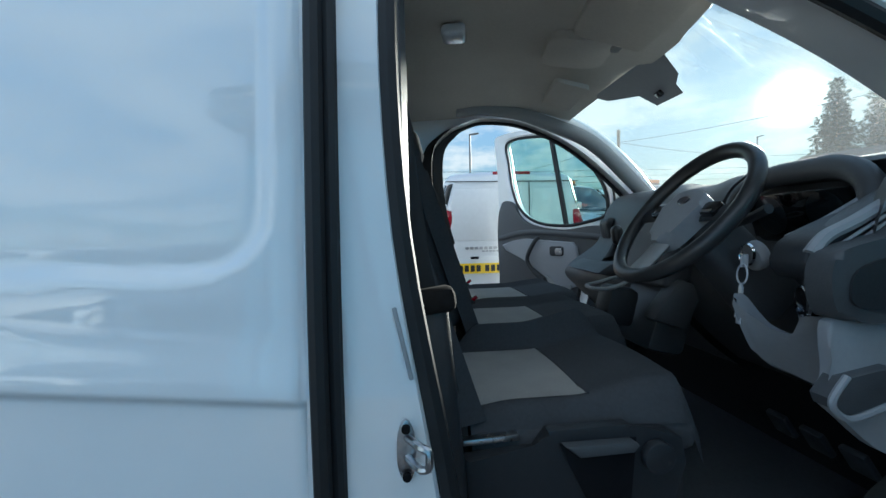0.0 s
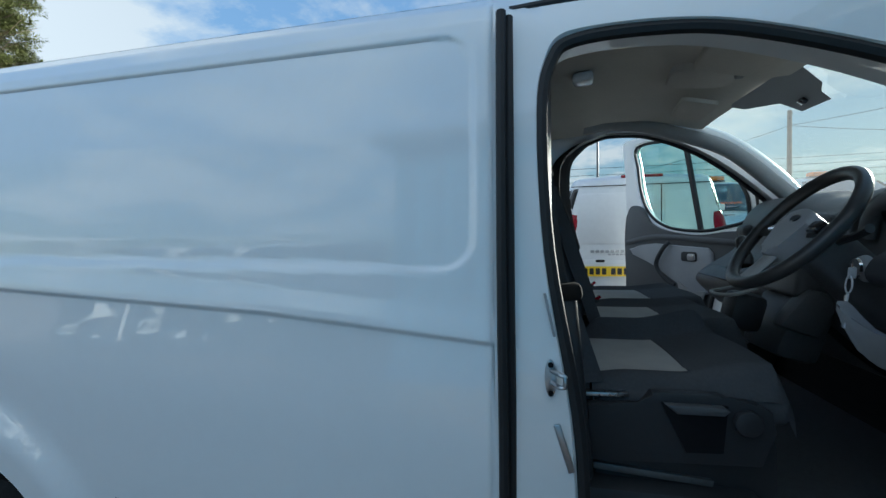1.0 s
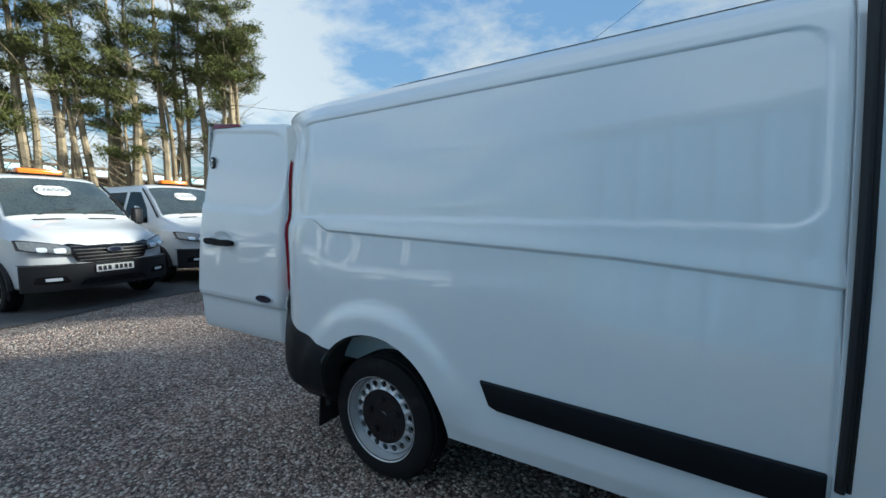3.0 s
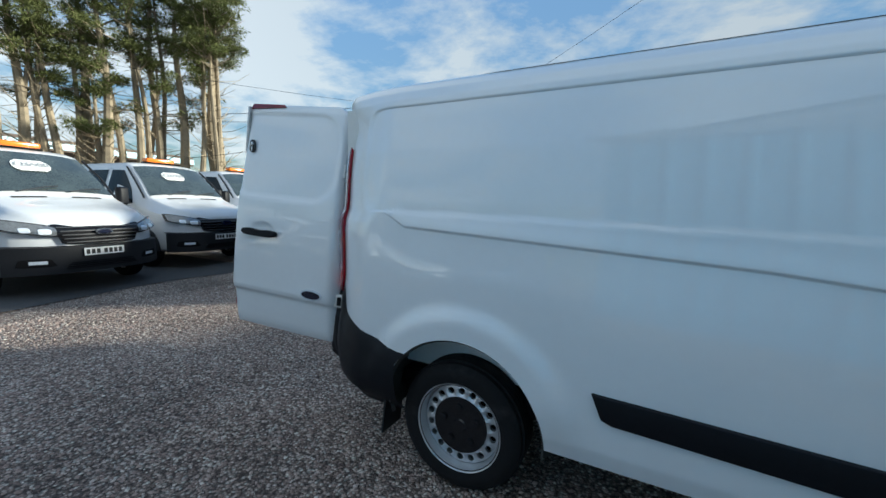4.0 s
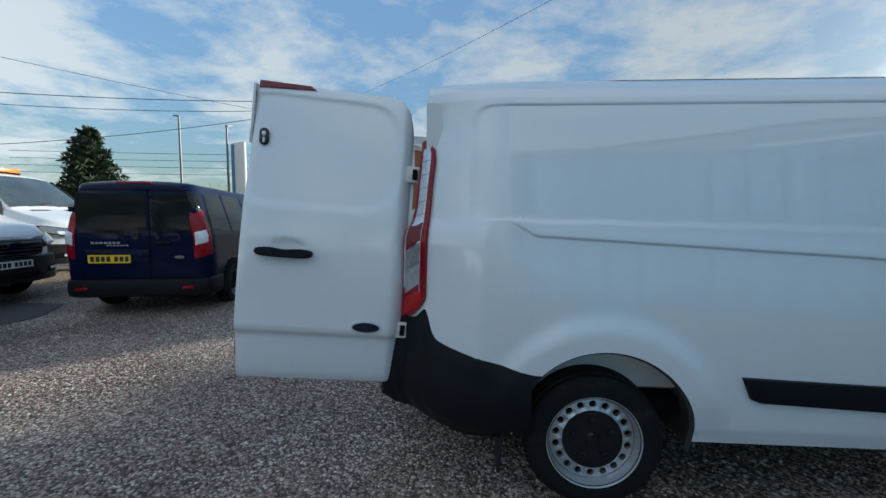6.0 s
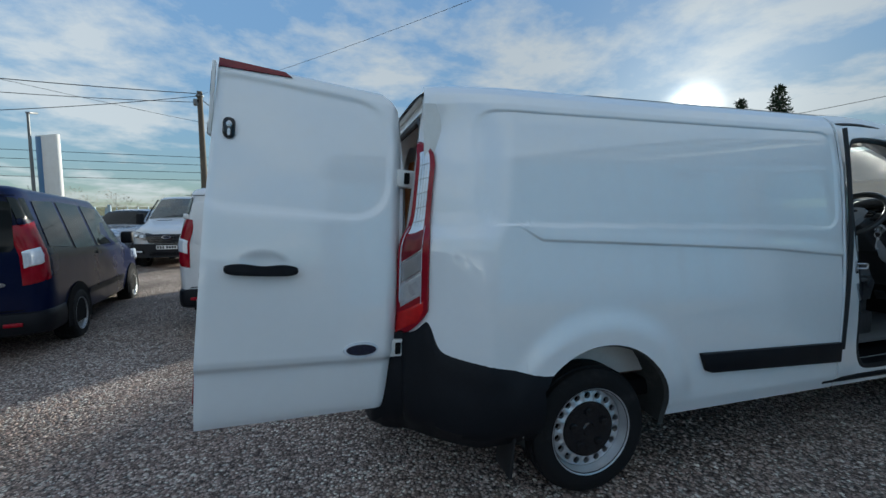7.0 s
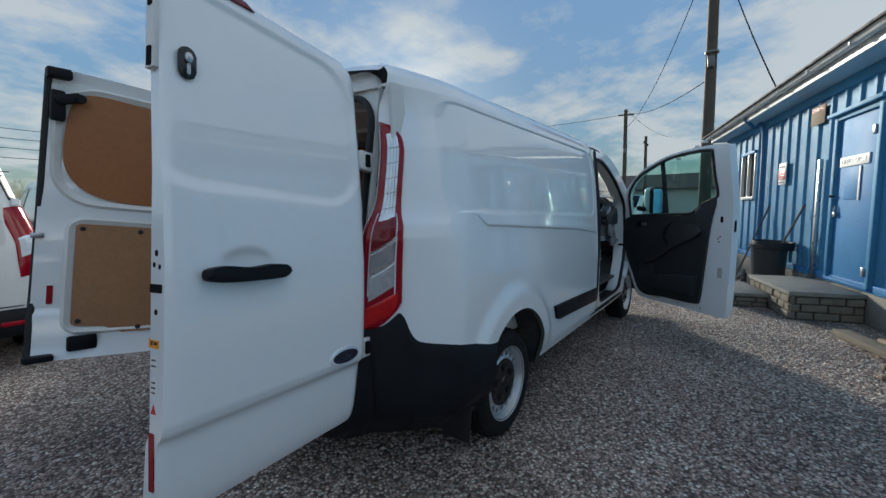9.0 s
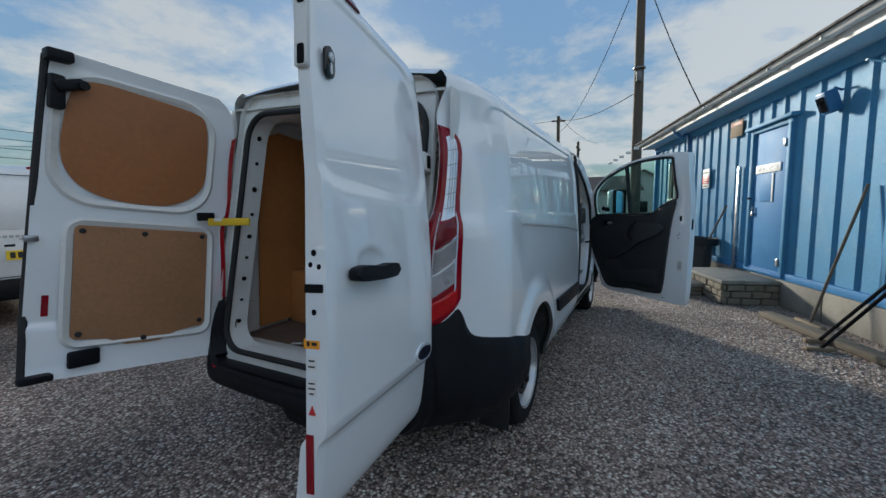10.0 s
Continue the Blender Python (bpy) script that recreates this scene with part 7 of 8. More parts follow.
CONNECT = [(0.0, 0.34, 0.55, 0.80, 0.55, 0.92, 0.48), (-0.10, 0.28, 0.78, 0.84, 0.76, 0.98, 0.64), (-0.35, 0.26, 0.88, 0.90, 0.85, 1.06, 0.70), (-0.95, 0.26, 0.91, 1.04, 0.89, 1.22, 0.76), (-1.25, 0.26, 0.915, 1.08, 0.90, 1.36, 0.76), (-1.75, 0.26, 0.915, 1.10, 0.905, 1.72, 0.70), (-2.0, 0.26, 0.915, 1.10, 0.905, 1.82, 0.69), (-4.20, 0.28, 0.915, 1.12, 0.90, 1.85, 0.71), (-4.33, 0.30, 0.89, 1.12, 0.88, 1.83, 0.70), (-4.40, 0.33, 0.84, 1.12, 0.83, 1.79, 0.66), (-4.42, 0.36, 0.80, 1.12, 0.79, 1.76, 0.63)]


def connect(m, label, paint, glazed=False, group="", plate_y=0.10):
    v = thing("small_van", label, "van", m, group)
    st = CONNECT
    hull(st, "body", paint, v)
    S = sorted(st)
    B3 = lambda u, b, w: (-4.425 - w, u, b)             # on the tail: u to the van's left
    def corner(name, sg, xs, z0, z1, w, mat, parent, lab="", inner=0.05, slope=0.0):
        """A patch wrapped round the tail corner: stations xs along the flank, starting on the tail face."""
        def f(i, b):
            i = int(i)
            x, z = xs[max(i - 1, 0)], z0 + (z1 - z0) * b + slope * (i / len(xs))
            y = side_w(S, x, z) - (inner if i == 0 else 0.0)
            e = 0.3 if i in (0, len(xs)) or b in (0, 1) else 1.0
            tx, ty = ((1.0, 0.0), (0.85, 0.5), (0.6, 0.8), (0.25, 0.97), (0.0, 1.0))[min(i, 4)]
            return (x - w * e * tx, sg * (y + w * e * ty), z)
        return mesh_part(name, *grid(f, range(len(xs) + 1), spans((0, 1, 10))), mat, parent, lab)
    plan = [(-3.95, 0.93), (-4.20, 0.93), (-4.32, 0.915), (-4.41, 0.87), (-4.455, 0.80), (-4.47, 0.60), (-4.475, 0.30), (-4.475, 0.0)]
    plan = smooth_path([(x, y, 0) for x, y in plan], 3)
    plan = [tuple(p) for p in plan] + [(x, -y, 0) for x, y, _ in [tuple(p) for p in plan][-2::-1]]
    prof = [(0.27, 0.06), (0.30, 0.015), (0.36, 0.0), (0.46, 0.004), (0.505, 0.016), (0.52, 0.04), (0.523, 0.09)]
    bp_ = mesh_part("rear_bumper", *grid(lambda i, j: (lambda p, q: (p[0] + q[1] * (1 if abs(p[1]) < 0.9 else 0.3), p[1] - q[1] * (0.6 if p[1] > 0.8 else -0.6 if p[1] < -0.8 else 0), q[0]))(plan[int(i)], prof[int(j)]), range(len(plan)), range(len(prof))), BLACKP, v, "black wrap-round rear bumper")
    for sg in (1, -1):
        part("reflector", box((0.02, 0.15, 0.04), (-4.472, sg * 0.66, 0.40), bevel=0.005), REDLENS, bp_, "red reflector")
        lm = corner("rear_lamp", sg, (-4.42, -4.40, -4.36, -4.30, -4.24), 0.80, 1.42, 0.016, REDLENS, v, "red wrap-round rear lamp", 0.06, 0.05)
        corner("lamp_lens", sg, (-4.42, -4.40, -4.36, -4.31), 0.98, 1.17, 0.026, CLEARLENS, lm, "clear lamp section", 0.035, 0.04)
        corner("corner_glass", sg, (-4.40, -4.36, -4.30, -4.22), 1.49, 1.72, 0.008, GLASSDARKER if glazed else BLACKG, v, "", 0.01)
        part("hinge", box((0.05, 0.06, 0.07), (-4.40, sg * 0.76, 1.47), bevel=0.015), paint, v)
    part("door_seam", plate([(-0.185, 0.53), (-0.177, 0.53), (-0.177, 1.74), (-0.185, 1.74)], 0.006, B3), UNDER, v)
    for z in (0.54, 1.735):
        part("door_seam", plate([(-0.74, z), (0.74, z), (0.74, z + 0.008), (-0.74, z + 0.008)], 0.006, B3), UNDER, v)
    if glazed:
        for a, b in ((-0.15, 0.70), (-0.70, -0.21)):
            part("rear_window", plate(rounded(b - a, 0.52, 0.06, 4, (a + b) / 2, 1.42), 0.006, lambda u, w_, w: (-4.424 - w + 0.05 * max(0, w_ - 1.6), u, w_)), GLASSDARKER, v, "dark rear window")
    else:
        for a, b in ((-0.14, 0.68), (-0.68, -0.22)):
            part("pressed_panel", plate(rounded(b - a, 0.56, 0.05, 4, (a + b) / 2, 1.38), 0.006, lambda u, w_, w: (-4.421 - w + 0.05 * max(0, w_ - 1.6), u, w_), bevel=0.005), paint, v)
    part("plate_recess", plate([(-0.17, 0.735), (-0.17, 0.93), (0.62, 0.93), (0.62, 0.735)], 0.010, B3, bevel=0.004), paint, v)
    for u in (0.10, 0.44):
        part("plate_lamp", plate(rounded(0.09, 0.028, 0.004, 2, u, 0.915), 0.018, B3), BLACKP, v)
    number_plate(v, lambda u, b, w: (-4.436 - w, -u + plate_y + 0.12, 0.80 + b), YELLOWPL)
    flat_bars("tail_lettering", [(0.52 - 0.052 * k, 1.02, 0.038, 0.030) for k in range(7)] + [(0.34 - 0.04 * k, 0.985, 0.03, 0.018) for k in range(7)], GREYINK, v, B3)
    part("badge", plate(ellipse(0.13, 0.05, 20, -0.55, 0.82), 0.006, B3), CHROME, v)
    part("handle", plate(rounded(0.18, 0.035, 0.012, 3, -0.36, 1.02), 0.03, B3, bevel=0.008), BLACKP, v, "black handle")
    part("brake_light", box((0.05, 0.42, 0.035), (-4.37, 0, 1.835), bevel=0.008), REDLENS, v, "red high brake light")
    part("aerial", tube([(-1.9, 0, 1.84), (-2.05, 0, 2.02)], 0.004, 6), SEAL, v)
    side_patch(st, "side_window", [(-1.45, 1.14), (-1.75, 1.50), (-2.0, 1.68), (-2.62, 1.71), (-2.62, 1.14)], GLASSDARKER, v)
    if glazed:
        side_patch(st, "side_window", [(-2.74, 1.14), (-2.74, 1.71), (-3.45, 1.72), (-3.45, 1.14)], GLASSDARKER, v)
        side_patch(st, "side_window", [(-3.55, 1.16), (-3.55, 1.72), (-4.10, 1.70), (-4.16, 1.20)], GLASSDARKER, v)
    side_patch(st, "door_seam", [(-2.68, 0.42), (-2.68, 1.78), (-2.692, 1.78), (-2.692, 0.42)], UNDER, v, 0.003)
    side_patch(st, "rubbing_strip", [(-1.4, 0.50), (-1.4, 0.58), (-3.1, 0.58), (-3.1, 0.50)], BLACKP, v, 0.012)
    side_patch(st, "door_handle", [(-2.50, 1.02), (-2.50, 1.06), (-2.66, 1.06), (-2.66, 1.02)], BLACKP if not glazed else paint, v, 0.03)
    for sg in (1, -1):
        part("mirror", box((0.12, 0.17, 0.20), (-1.55, sg * 1.02, 1.22), bevel=0.04, seg=3), BLACKP, v)
    # front
    for sg in (1, -1):
        part("headlamp", box((0.30, 0.10, 0.20), (-0.28, sg * 0.80, 0.84), (0, 18, sg * -28), bevel=0.03), CLEARLENS, v)
    part("grille", box((0.06, 1.0, 0.22), (-0.02, 0, 0.66), bevel=0.02), BLACKG, v)
    mesh_part("windscreen", *grid(lambda a, b: (lambda x, q: (x + 0.012, q * (section(S, x)[5] - 0.05), section(S, x)[4] + 0.035 - 0.04 * abs(q) ** 3))(-1.28 - 0.66 * b, -1 + 2 * a), spans((0, 1, 12)), spans((0, 1, 8))), GLASSDARKER, v)
    wheels_at(v, (-0.86, -3.52), 0.915, 0.315, cap=False, holes=0, spokes=7)
    return v


GLASSDARKER = material("dark_reflecting_glass", (0.010, 0.013, 0.015), 0.06, vary=0.1, spec=0.14)
SCREENGLASS = material("green_grey_windscreen", (0.050, 0.062, 0.058), 0.03, vary=0.6, scale=3, coat=1.0)
at = lambda x, y, deg, dz=0.0: pose(x, y, ground_z(x, y) + dz, 0, 0, deg)
transit(at(-6.60, 1.12, 8), "white crew-cab truck with amber beacon, nose-on, on tarmac", price="£26500")
transit(at(-7.45, 3.60, 5), "white crew-cab truck with amber beacon and black bumper, on tarmac", price="£26500", plate_y=0.0)
transit(at(-8.6, 6.3, 4), "white truck with amber beacon parked behind others", plate_y=0.0)
# vans parked tail-on: forward is away from the gravel aisle
blue_h = 90 + 12
fx, fy = math.cos(radians(blue_h)), math.sin(radians(blue_h))
connect(at(-5.14 + 4.42 * fx, 3.25 + 4.42 * fy, blue_h, -0.09), "dark navy small van with tinted rear windows, parked tail-on", NAVY, True, plate_y=0.20)
connect(at(-2.36, 4.10 + 4.42, 90, -0.05), "white small van parked tail-on, blank rear doors, on gravel", FLEETWHITE)
connect(at(-0.35, 6.0 + 4.42, 90, -0.05), "white small van parked tail-on further back in the row", FLEETWHITE)
connect(at(3.04, 3.68 + 4.42, 90, -0.12), "white small van parked tail-on beyond the cab", FLEETWHITE, plate_y=0.27)
transit(at(6.15, 6.9, -82), "white truck with amber beacon parked beyond the cab", group="trucks beyond")
transit(at(8.4, 6.9, -82), "white truck with amber beacon parked beyond the cab", group="trucks beyond")
transit(at(11.2, 7.0, -84), "white van parked in the row beyond", beacon=False, tail=False)
transit(at(-5.95, 11.2, -88), "white van parked nose-on near the fence", beacon=False, tail=False)
# the row that stands opposite, seen in the paintwork
for k, x in enumerate((-9.2, -6.7, -4.3, -1.95)):
    transit(at(x, -6.9 + 0.15 * k, 90 - 5 * k), "white van standing in the opposite row", beacon=False, tail=False, group="opposite row")


# ---- pick-up by the fence ----
PICK = [(0.0, 0.50, 0.70, 0.85, 0.70, 0.98, 0.60), (-0.12, 0.45, 0.88, 0.92, 0.86, 1.06, 0.74), (-0.5, 0.44, 0.93, 1.0, 0.90, 1.14, 0.78), (-1.35, 0.44, 0.93, 1.08, 0.91, 1.22, 0.80), (-1.95, 0.44, 0.93, 1.10, 0.91, 1.70, 0.68), (-2.3, 0.44, 0.93, 1.12, 0.91, 1.79, 0.66), (-3.3, 0.44, 0.93, 1.12, 0.91, 1.78, 0.66), (-3.75, 0.44, 0.93, 1.12, 0.91, 1.22, 0.84), (-5.2, 0.48, 0.92, 1.12, 0.90, 1.20, 0.84)]
pk = thing("pickup_truck", "silver-grey pick-up parked nose-on by the fence", "pickup", at(-8.3, 11.8, -100))
hull(PICK, "body", SILVERP, pk)
PS = sorted(PICK)
mesh_part("windscreen", *grid(lambda a, b: (lambda x, q: (x + 0.012, q * (section(PS, x)[5] - 0.05), section(PS, x)[4] + 0.035 - 0.04 * abs(q) ** 3))(-1.42 - 0.62 * b, -1 + 2 * a), spans((0, 1, 12)), spans((0, 1, 8))), GLASSDARKER, pk)
side_patch(PICK, "side_window", [(-1.7, 1.14), (-2.05, 1.6), (-3.2, 1.68), (-3.4, 1.14)], GLASSDARKER, pk)
for sg in (1, -1):
    part("headlamp", box((0.30, 0.22, 0.18), (-0.12, sg * 0.72, 0.92), (0, 0, sg * -24), bevel=0.04), CLEARLENS, pk)
    part("mirror", box((0.12, 0.20, 0.20), (-1.75, sg * 1.04, 1.26), bevel=0.05, seg=3), CHROME, pk)
part("grille", box((0.08, 0.95, 0.26), (0.0, 0, 0.86), bevel=0.03), BLACKG, pk)
part("bumper", box((0.25, 1.7, 0.26), (-0.05, 0, 0.58), bevel=0.06), SILVERP, pk)
wheels_at(pk, (-0.95, -4.05), 0.93, 0.37, cap=False, holes=0, spokes=6)

# ---- blue steel office ----
OA = math.degrees(math.atan2(0.259, 0.966))
OM = pose(4.63, -2.38, 0, 0, 0, OA)                   # along u towards +x, out of the wall +v
office = thing("site_office", "blue corrugated steel office cabin on a concrete base", "office", OM)
U0, U1, ZB, ZT = -4.55, 5.9, 0.40, 3.08
DO = (-0.06, 0.86)


def corrugated(u0, u1, z0, z1, pitch=0.36):
    """A folded sheet: broad pans and raised ribs."""
    pts = []
    n = int(round((u1 - u0) / pitch))
    p = (u1 - u0) / n
    for k in range(n):
        a = u0 + k * p
        pts += [(a, 0.0), (a + p * 0.66, 0.0), (a + p * 0.75, 0.030), (a + p * 0.91, 0.030)]
    pts.append((u1, 0.0))
    V = [(u, v, z) for u, v in pts for z in (z0, z1)]
    F = [(2 * i, 2 * i + 2, 2 * i + 3, 2 * i + 1) for i in range(len(pts) - 1)]
    return V, flip(F)


# wall in runs, with openings for the door and the window
WIN = (3.95, 4.75, 1.62, 2.58)
for a, b, z0, z1 in ((U0, DO[0], ZB, ZT), (DO[1], WIN[0], ZB, ZT), (WIN[0], WIN[1], ZB, WIN[2]), (WIN[0], WIN[1], WIN[3], ZT), (WIN[1], U1, ZB, ZT), (DO[0], DO[1], 2.62, ZT)):
    mesh_part("wall_sheet", *corrugated(a, b, z0, z1), BLUEWALL, office, "blue painted corrugated steel sheet", smooth=False)
part("wall_core", box((U1 - U0, 0.10, ZT - ZB), ((U0 + U1) / 2, -0.16, (ZT + ZB) / 2)), BLUEDARK, office)
part("end_wall", box((0.06, 5.6, ZT - ZB), (U0, -2.9, (ZT + ZB) / 2)), BLUEWALL, office)
part("end_wall", box((0.06, 5.6, ZT - ZB), (U1, -2.9, (ZT + ZB) / 2)), BLUEWALL, office)
part("bottom_rail", box((U1 - U0, 0.05, 0.10), ((U0 + U1) / 2, 0.03, ZB + 0.03), bevel=0.008), BLUEDOOR, office)
part("top_rail", box((U1 - U0, 0.05, 0.14), ((U0 + U1) / 2, 0.03, ZT - 0.05), bevel=0.008), BLUEWALL, office)
part("corner_post", box((0.12, 0.12, ZT - ZB), (U1 - 0.04, 0.02, (ZT + ZB) / 2), bevel=0.01), BLUEDOOR, office)
# door
od = part("office_door", box((DO[1] - DO[0] - 0.08, 0.045, 2.10), ((DO[0] + DO[1]) / 2, 0.02, 1.50), bevel=0.006), BLUEDOOR, office, "blue steel office door, shut")
for u in (DO[0], DO[1]):
    part("door_jamb", box((0.07, 0.10, 2.20), (u, 0.035, 1.53), bevel=0.008), BLUEWALL, od)
part("door_head", box((1.16, 0.14, 0.05), ((DO[0] + DO[1]) / 2, 0.07, 2.645), (0, 1, 0), bevel=0.008), BLUEWALL, od, "rain hood over the door")
part("door_rail", box((1.02, 0.08, 0.06), ((DO[0] + DO[1]) / 2, 0.04, 2.585), bevel=0.006), BLUEWALL, od)
part("door_sill", box((0.98, 0.10, 0.04), ((DO[0] + DO[1]) / 2, 0.04, 0.43), bevel=0.006), BLUEDOOR, od)
for z in (0.62, 2.30):
    part("door_hinge", box((0.05, 0.06, 0.11), (DO[0] + 0.06, 0.075, z), bevel=0.01), STEEL, od)
part("padlock", box((0.05, 0.03, 0.07), (DO[1] - 0.10, 0.07, 1.30), bevel=0.012), STEEL, od, "padlock and chain")
part("hasp", tube([(DO[1] - 0.10, 0.065, 1.42), (DO[1] - 0.09, 0.075, 1.34)], 0.012, 8), STEEL, od)
part("door_bolt", cyl(0.018, 0.05, (DO[1] - 0.02, 0.08, 1.55), (90, 0, 0), 12), UNDER, od)


def lettering(body, size, at_, parent, mat, depth=0.002, rz=180):
    cu = bpy.data.curves.new("lettering", 'FONT')
    cu.body, cu.size, cu.extrude, cu.align_x, cu.align_y = body, size, depth, 'CENTER', 'CENTER'
    tx = new("lettering", cu)
    me_ = bpy.data.meshes.new_from_object(tx)
    bpy.data.objects.remove(tx)
    me_.transform(pose(*at_, 90, 0, rz))
    me_.materials.append(mat)
    ob = new("lettering", me_)
    ob.parent = parent
    return ob


part("door_sign", box((0.62, 0.012, 0.125), (0.44, 0.052, 1.99), bevel=0.002), PAPER, od, "cream OFFICE OPEN sign")
lettering("OFFICE OPEN", 0.085, (0.44, 0.0600, 1.99), od, GREYINK)
part("door_notice", box((0.30, 0.008, 0.40), (0.46, 0.050, 1.70), bevel=0.001), BLUEDOOR, od)
part("notice_edge", box((0.03, 0.010, 0.42), (0.30, 0.052, 1.70), bevel=0.001), PAPER, od)
part("warning_sign", box((0.40, 0.012, 0.27), (1.43, 0.055, 2.76), bevel=0.002), WOOD, office, "faded WARNING board")
lettering("WARNING", 0.075, (1.43, 0.063, 2.84), office, REDSIGN)
rs = part("red_sign", box((0.30, 0.010, 0.38), (2.54, 0.055, 2.0), bevel=0.002), PAPER, office, "white and red notice")
part("red_band", box((0.28, 0.006, 0.17), (2.54, 0.064, 1.98), bevel=0.001), REDSIGN, rs)
for k, z in enumerate((2.12, 2.02, 1.97, 1.92, 1.85)):
    part("notice_bar", box((0.20 - 0.02 * (k % 2), 0.004, 0.018), (2.54, 0.070, z)), PAPER if 0 < k < 4 else INK, rs)
# window with security frame
wn_ = part("office_window", box((WIN[1] - WIN[0] - 0.04, 0.03, WIN[3] - WIN[2] - 0.04), ((WIN[0] + WIN[1]) / 2, -0.02, (WIN[2] + WIN[3]) / 2)), GLASSDARKER, office, "office window")
for u in (WIN[0], (WIN[0] + WIN[1]) / 2, WIN[1]):
    part("window_frame", box((0.05, 0.07, WIN[3] - WIN[2]), (u, 0.02, (WIN[2] + WIN[3]) / 2), bevel=0.006), GUTTER, wn_)
for z in (WIN[2], WIN[3]):
    part("window_frame", box((WIN[1] - WIN[0] + 0.08, 0.09, 0.06), ((WIN[0] + WIN[1]) / 2, 0.03, z), bevel=0.006), GUTTER if z < 2 else BLUEDOOR, wn_)
# steel post by the door, wall lamp
part("wall_post", box((0.06, 0.05, 1.75), (1.20, 0.08, 1.22), bevel=0.006), STEEL, office, "galvanised post")
fl = part("flood_lamp", box((0.16, 0.14, 0.26), (-0.86, 0.14, 2.62), (-20, 0, 0), bevel=0.02), BLUEDARK, office, "blue-painted flood lamp")
part("lamp_bracket", tube([(-0.86, 0.0, 2.74), (-0.86, 0.10, 2.78), (-0.86, 0.14, 2.70)], 0.015, 8), BLUEDARK, fl)
part("lamp_face", box((0.13, 0.01, 0.18), (-0.86, 0.215, 2.585), (-20, 0, 0), bevel=0.005), GLASSDARK, fl)
part("roof_bracket", tube([(-1.55, 0.0, 2.80), (-1.55, 0.28, 2.86)], 0.012, 8), STEEL, office)
# eaves, gutter, roof
part("soffit", box((U1 - U0 + 0.3, 0.40, 0.02), ((U0 + U1) / 2, 0.17, ZT + 0.025)), SOFFIT, office, "pale blue soffit")
part("fascia", box((U1 - U0 + 0.3, 0.025, 0.16), ((U0 + U1) / 2, 0.375, ZT + 0.10), bevel=0.004), GUTTER, office, "white fascia board")
bm = bmesh.new()
rows = []
for k in range(9):
    a = math.pi * (1 + k / 8)
    rows.append([bm.verts.new((u, 0.455 + 0.062 * math.cos(a), ZT + 0.16 + 0.062 * math.sin(a))) for u in (U0, U1 + 0.2)])
for A, B in zip(rows, rows[1:]):
    bm.faces.new((A[0], A[1], B[1], B[0]))
gt = part("gutter", bm, GUTTER, office, "white half-round gutter")
for k in range(16):
    part("gutter_bracket", box((0.035, 0.15, 0.085), (U0 + 0.4 + k * 0.96, 0.45, ZT + 0.13), bevel=0.02), GUTTER, gt)
part("downpipe", tube(smooth_path([(3.42, 0.42, ZT + 0.08), (3.42, 0.25, ZT - 0.10), (3.42, 0.09, ZT - 0.25), (3.42, 0.08, 0.4)], 5), 0.034, 10), BLUEDARK, gt, "downpipe")
for k in range(40):
    u = U0 + k * (U1 - U0 + 0.2) / 40
    for j in range(3):
        bm = box((0.36, 0.42, 0.03), (u + 0.19, 0.36 - j * 0.38, ZT + 0.22 + j * 0.105), (-15.5, 0, 0), bevel=0.008)
        part("roof_tile", bm, ROOFTILE, office, smooth=False)
part("roof_slab", box((U1 - U0 + 0.1, 6.0, 0.04), ((U0 + U1) / 2, -2.45, ZT + 0.97), (-15.5, 0, 0)), ROOFTILE, office)
# base of concrete blocks
part("base_core", box((U1 - U0, 0.30, 0.42), ((U0 + U1) / 2, -0.15, 0.20)), CONCRETE, office)
k = 0
u = U0
while u < U1 - 0.1:
    w = 0.9 + 0.25 * math.sin(k * 2.3)
    part("base_block", box((w - 0.02, 0.07, 0.37), (u + w / 2, 0.02 + 0.006 * math.sin(k * 5), 0.19), (0, 0, 0.4 * math.sin(k)), bevel=0.012), CONCRETE, office)
    u += w
    k += 1


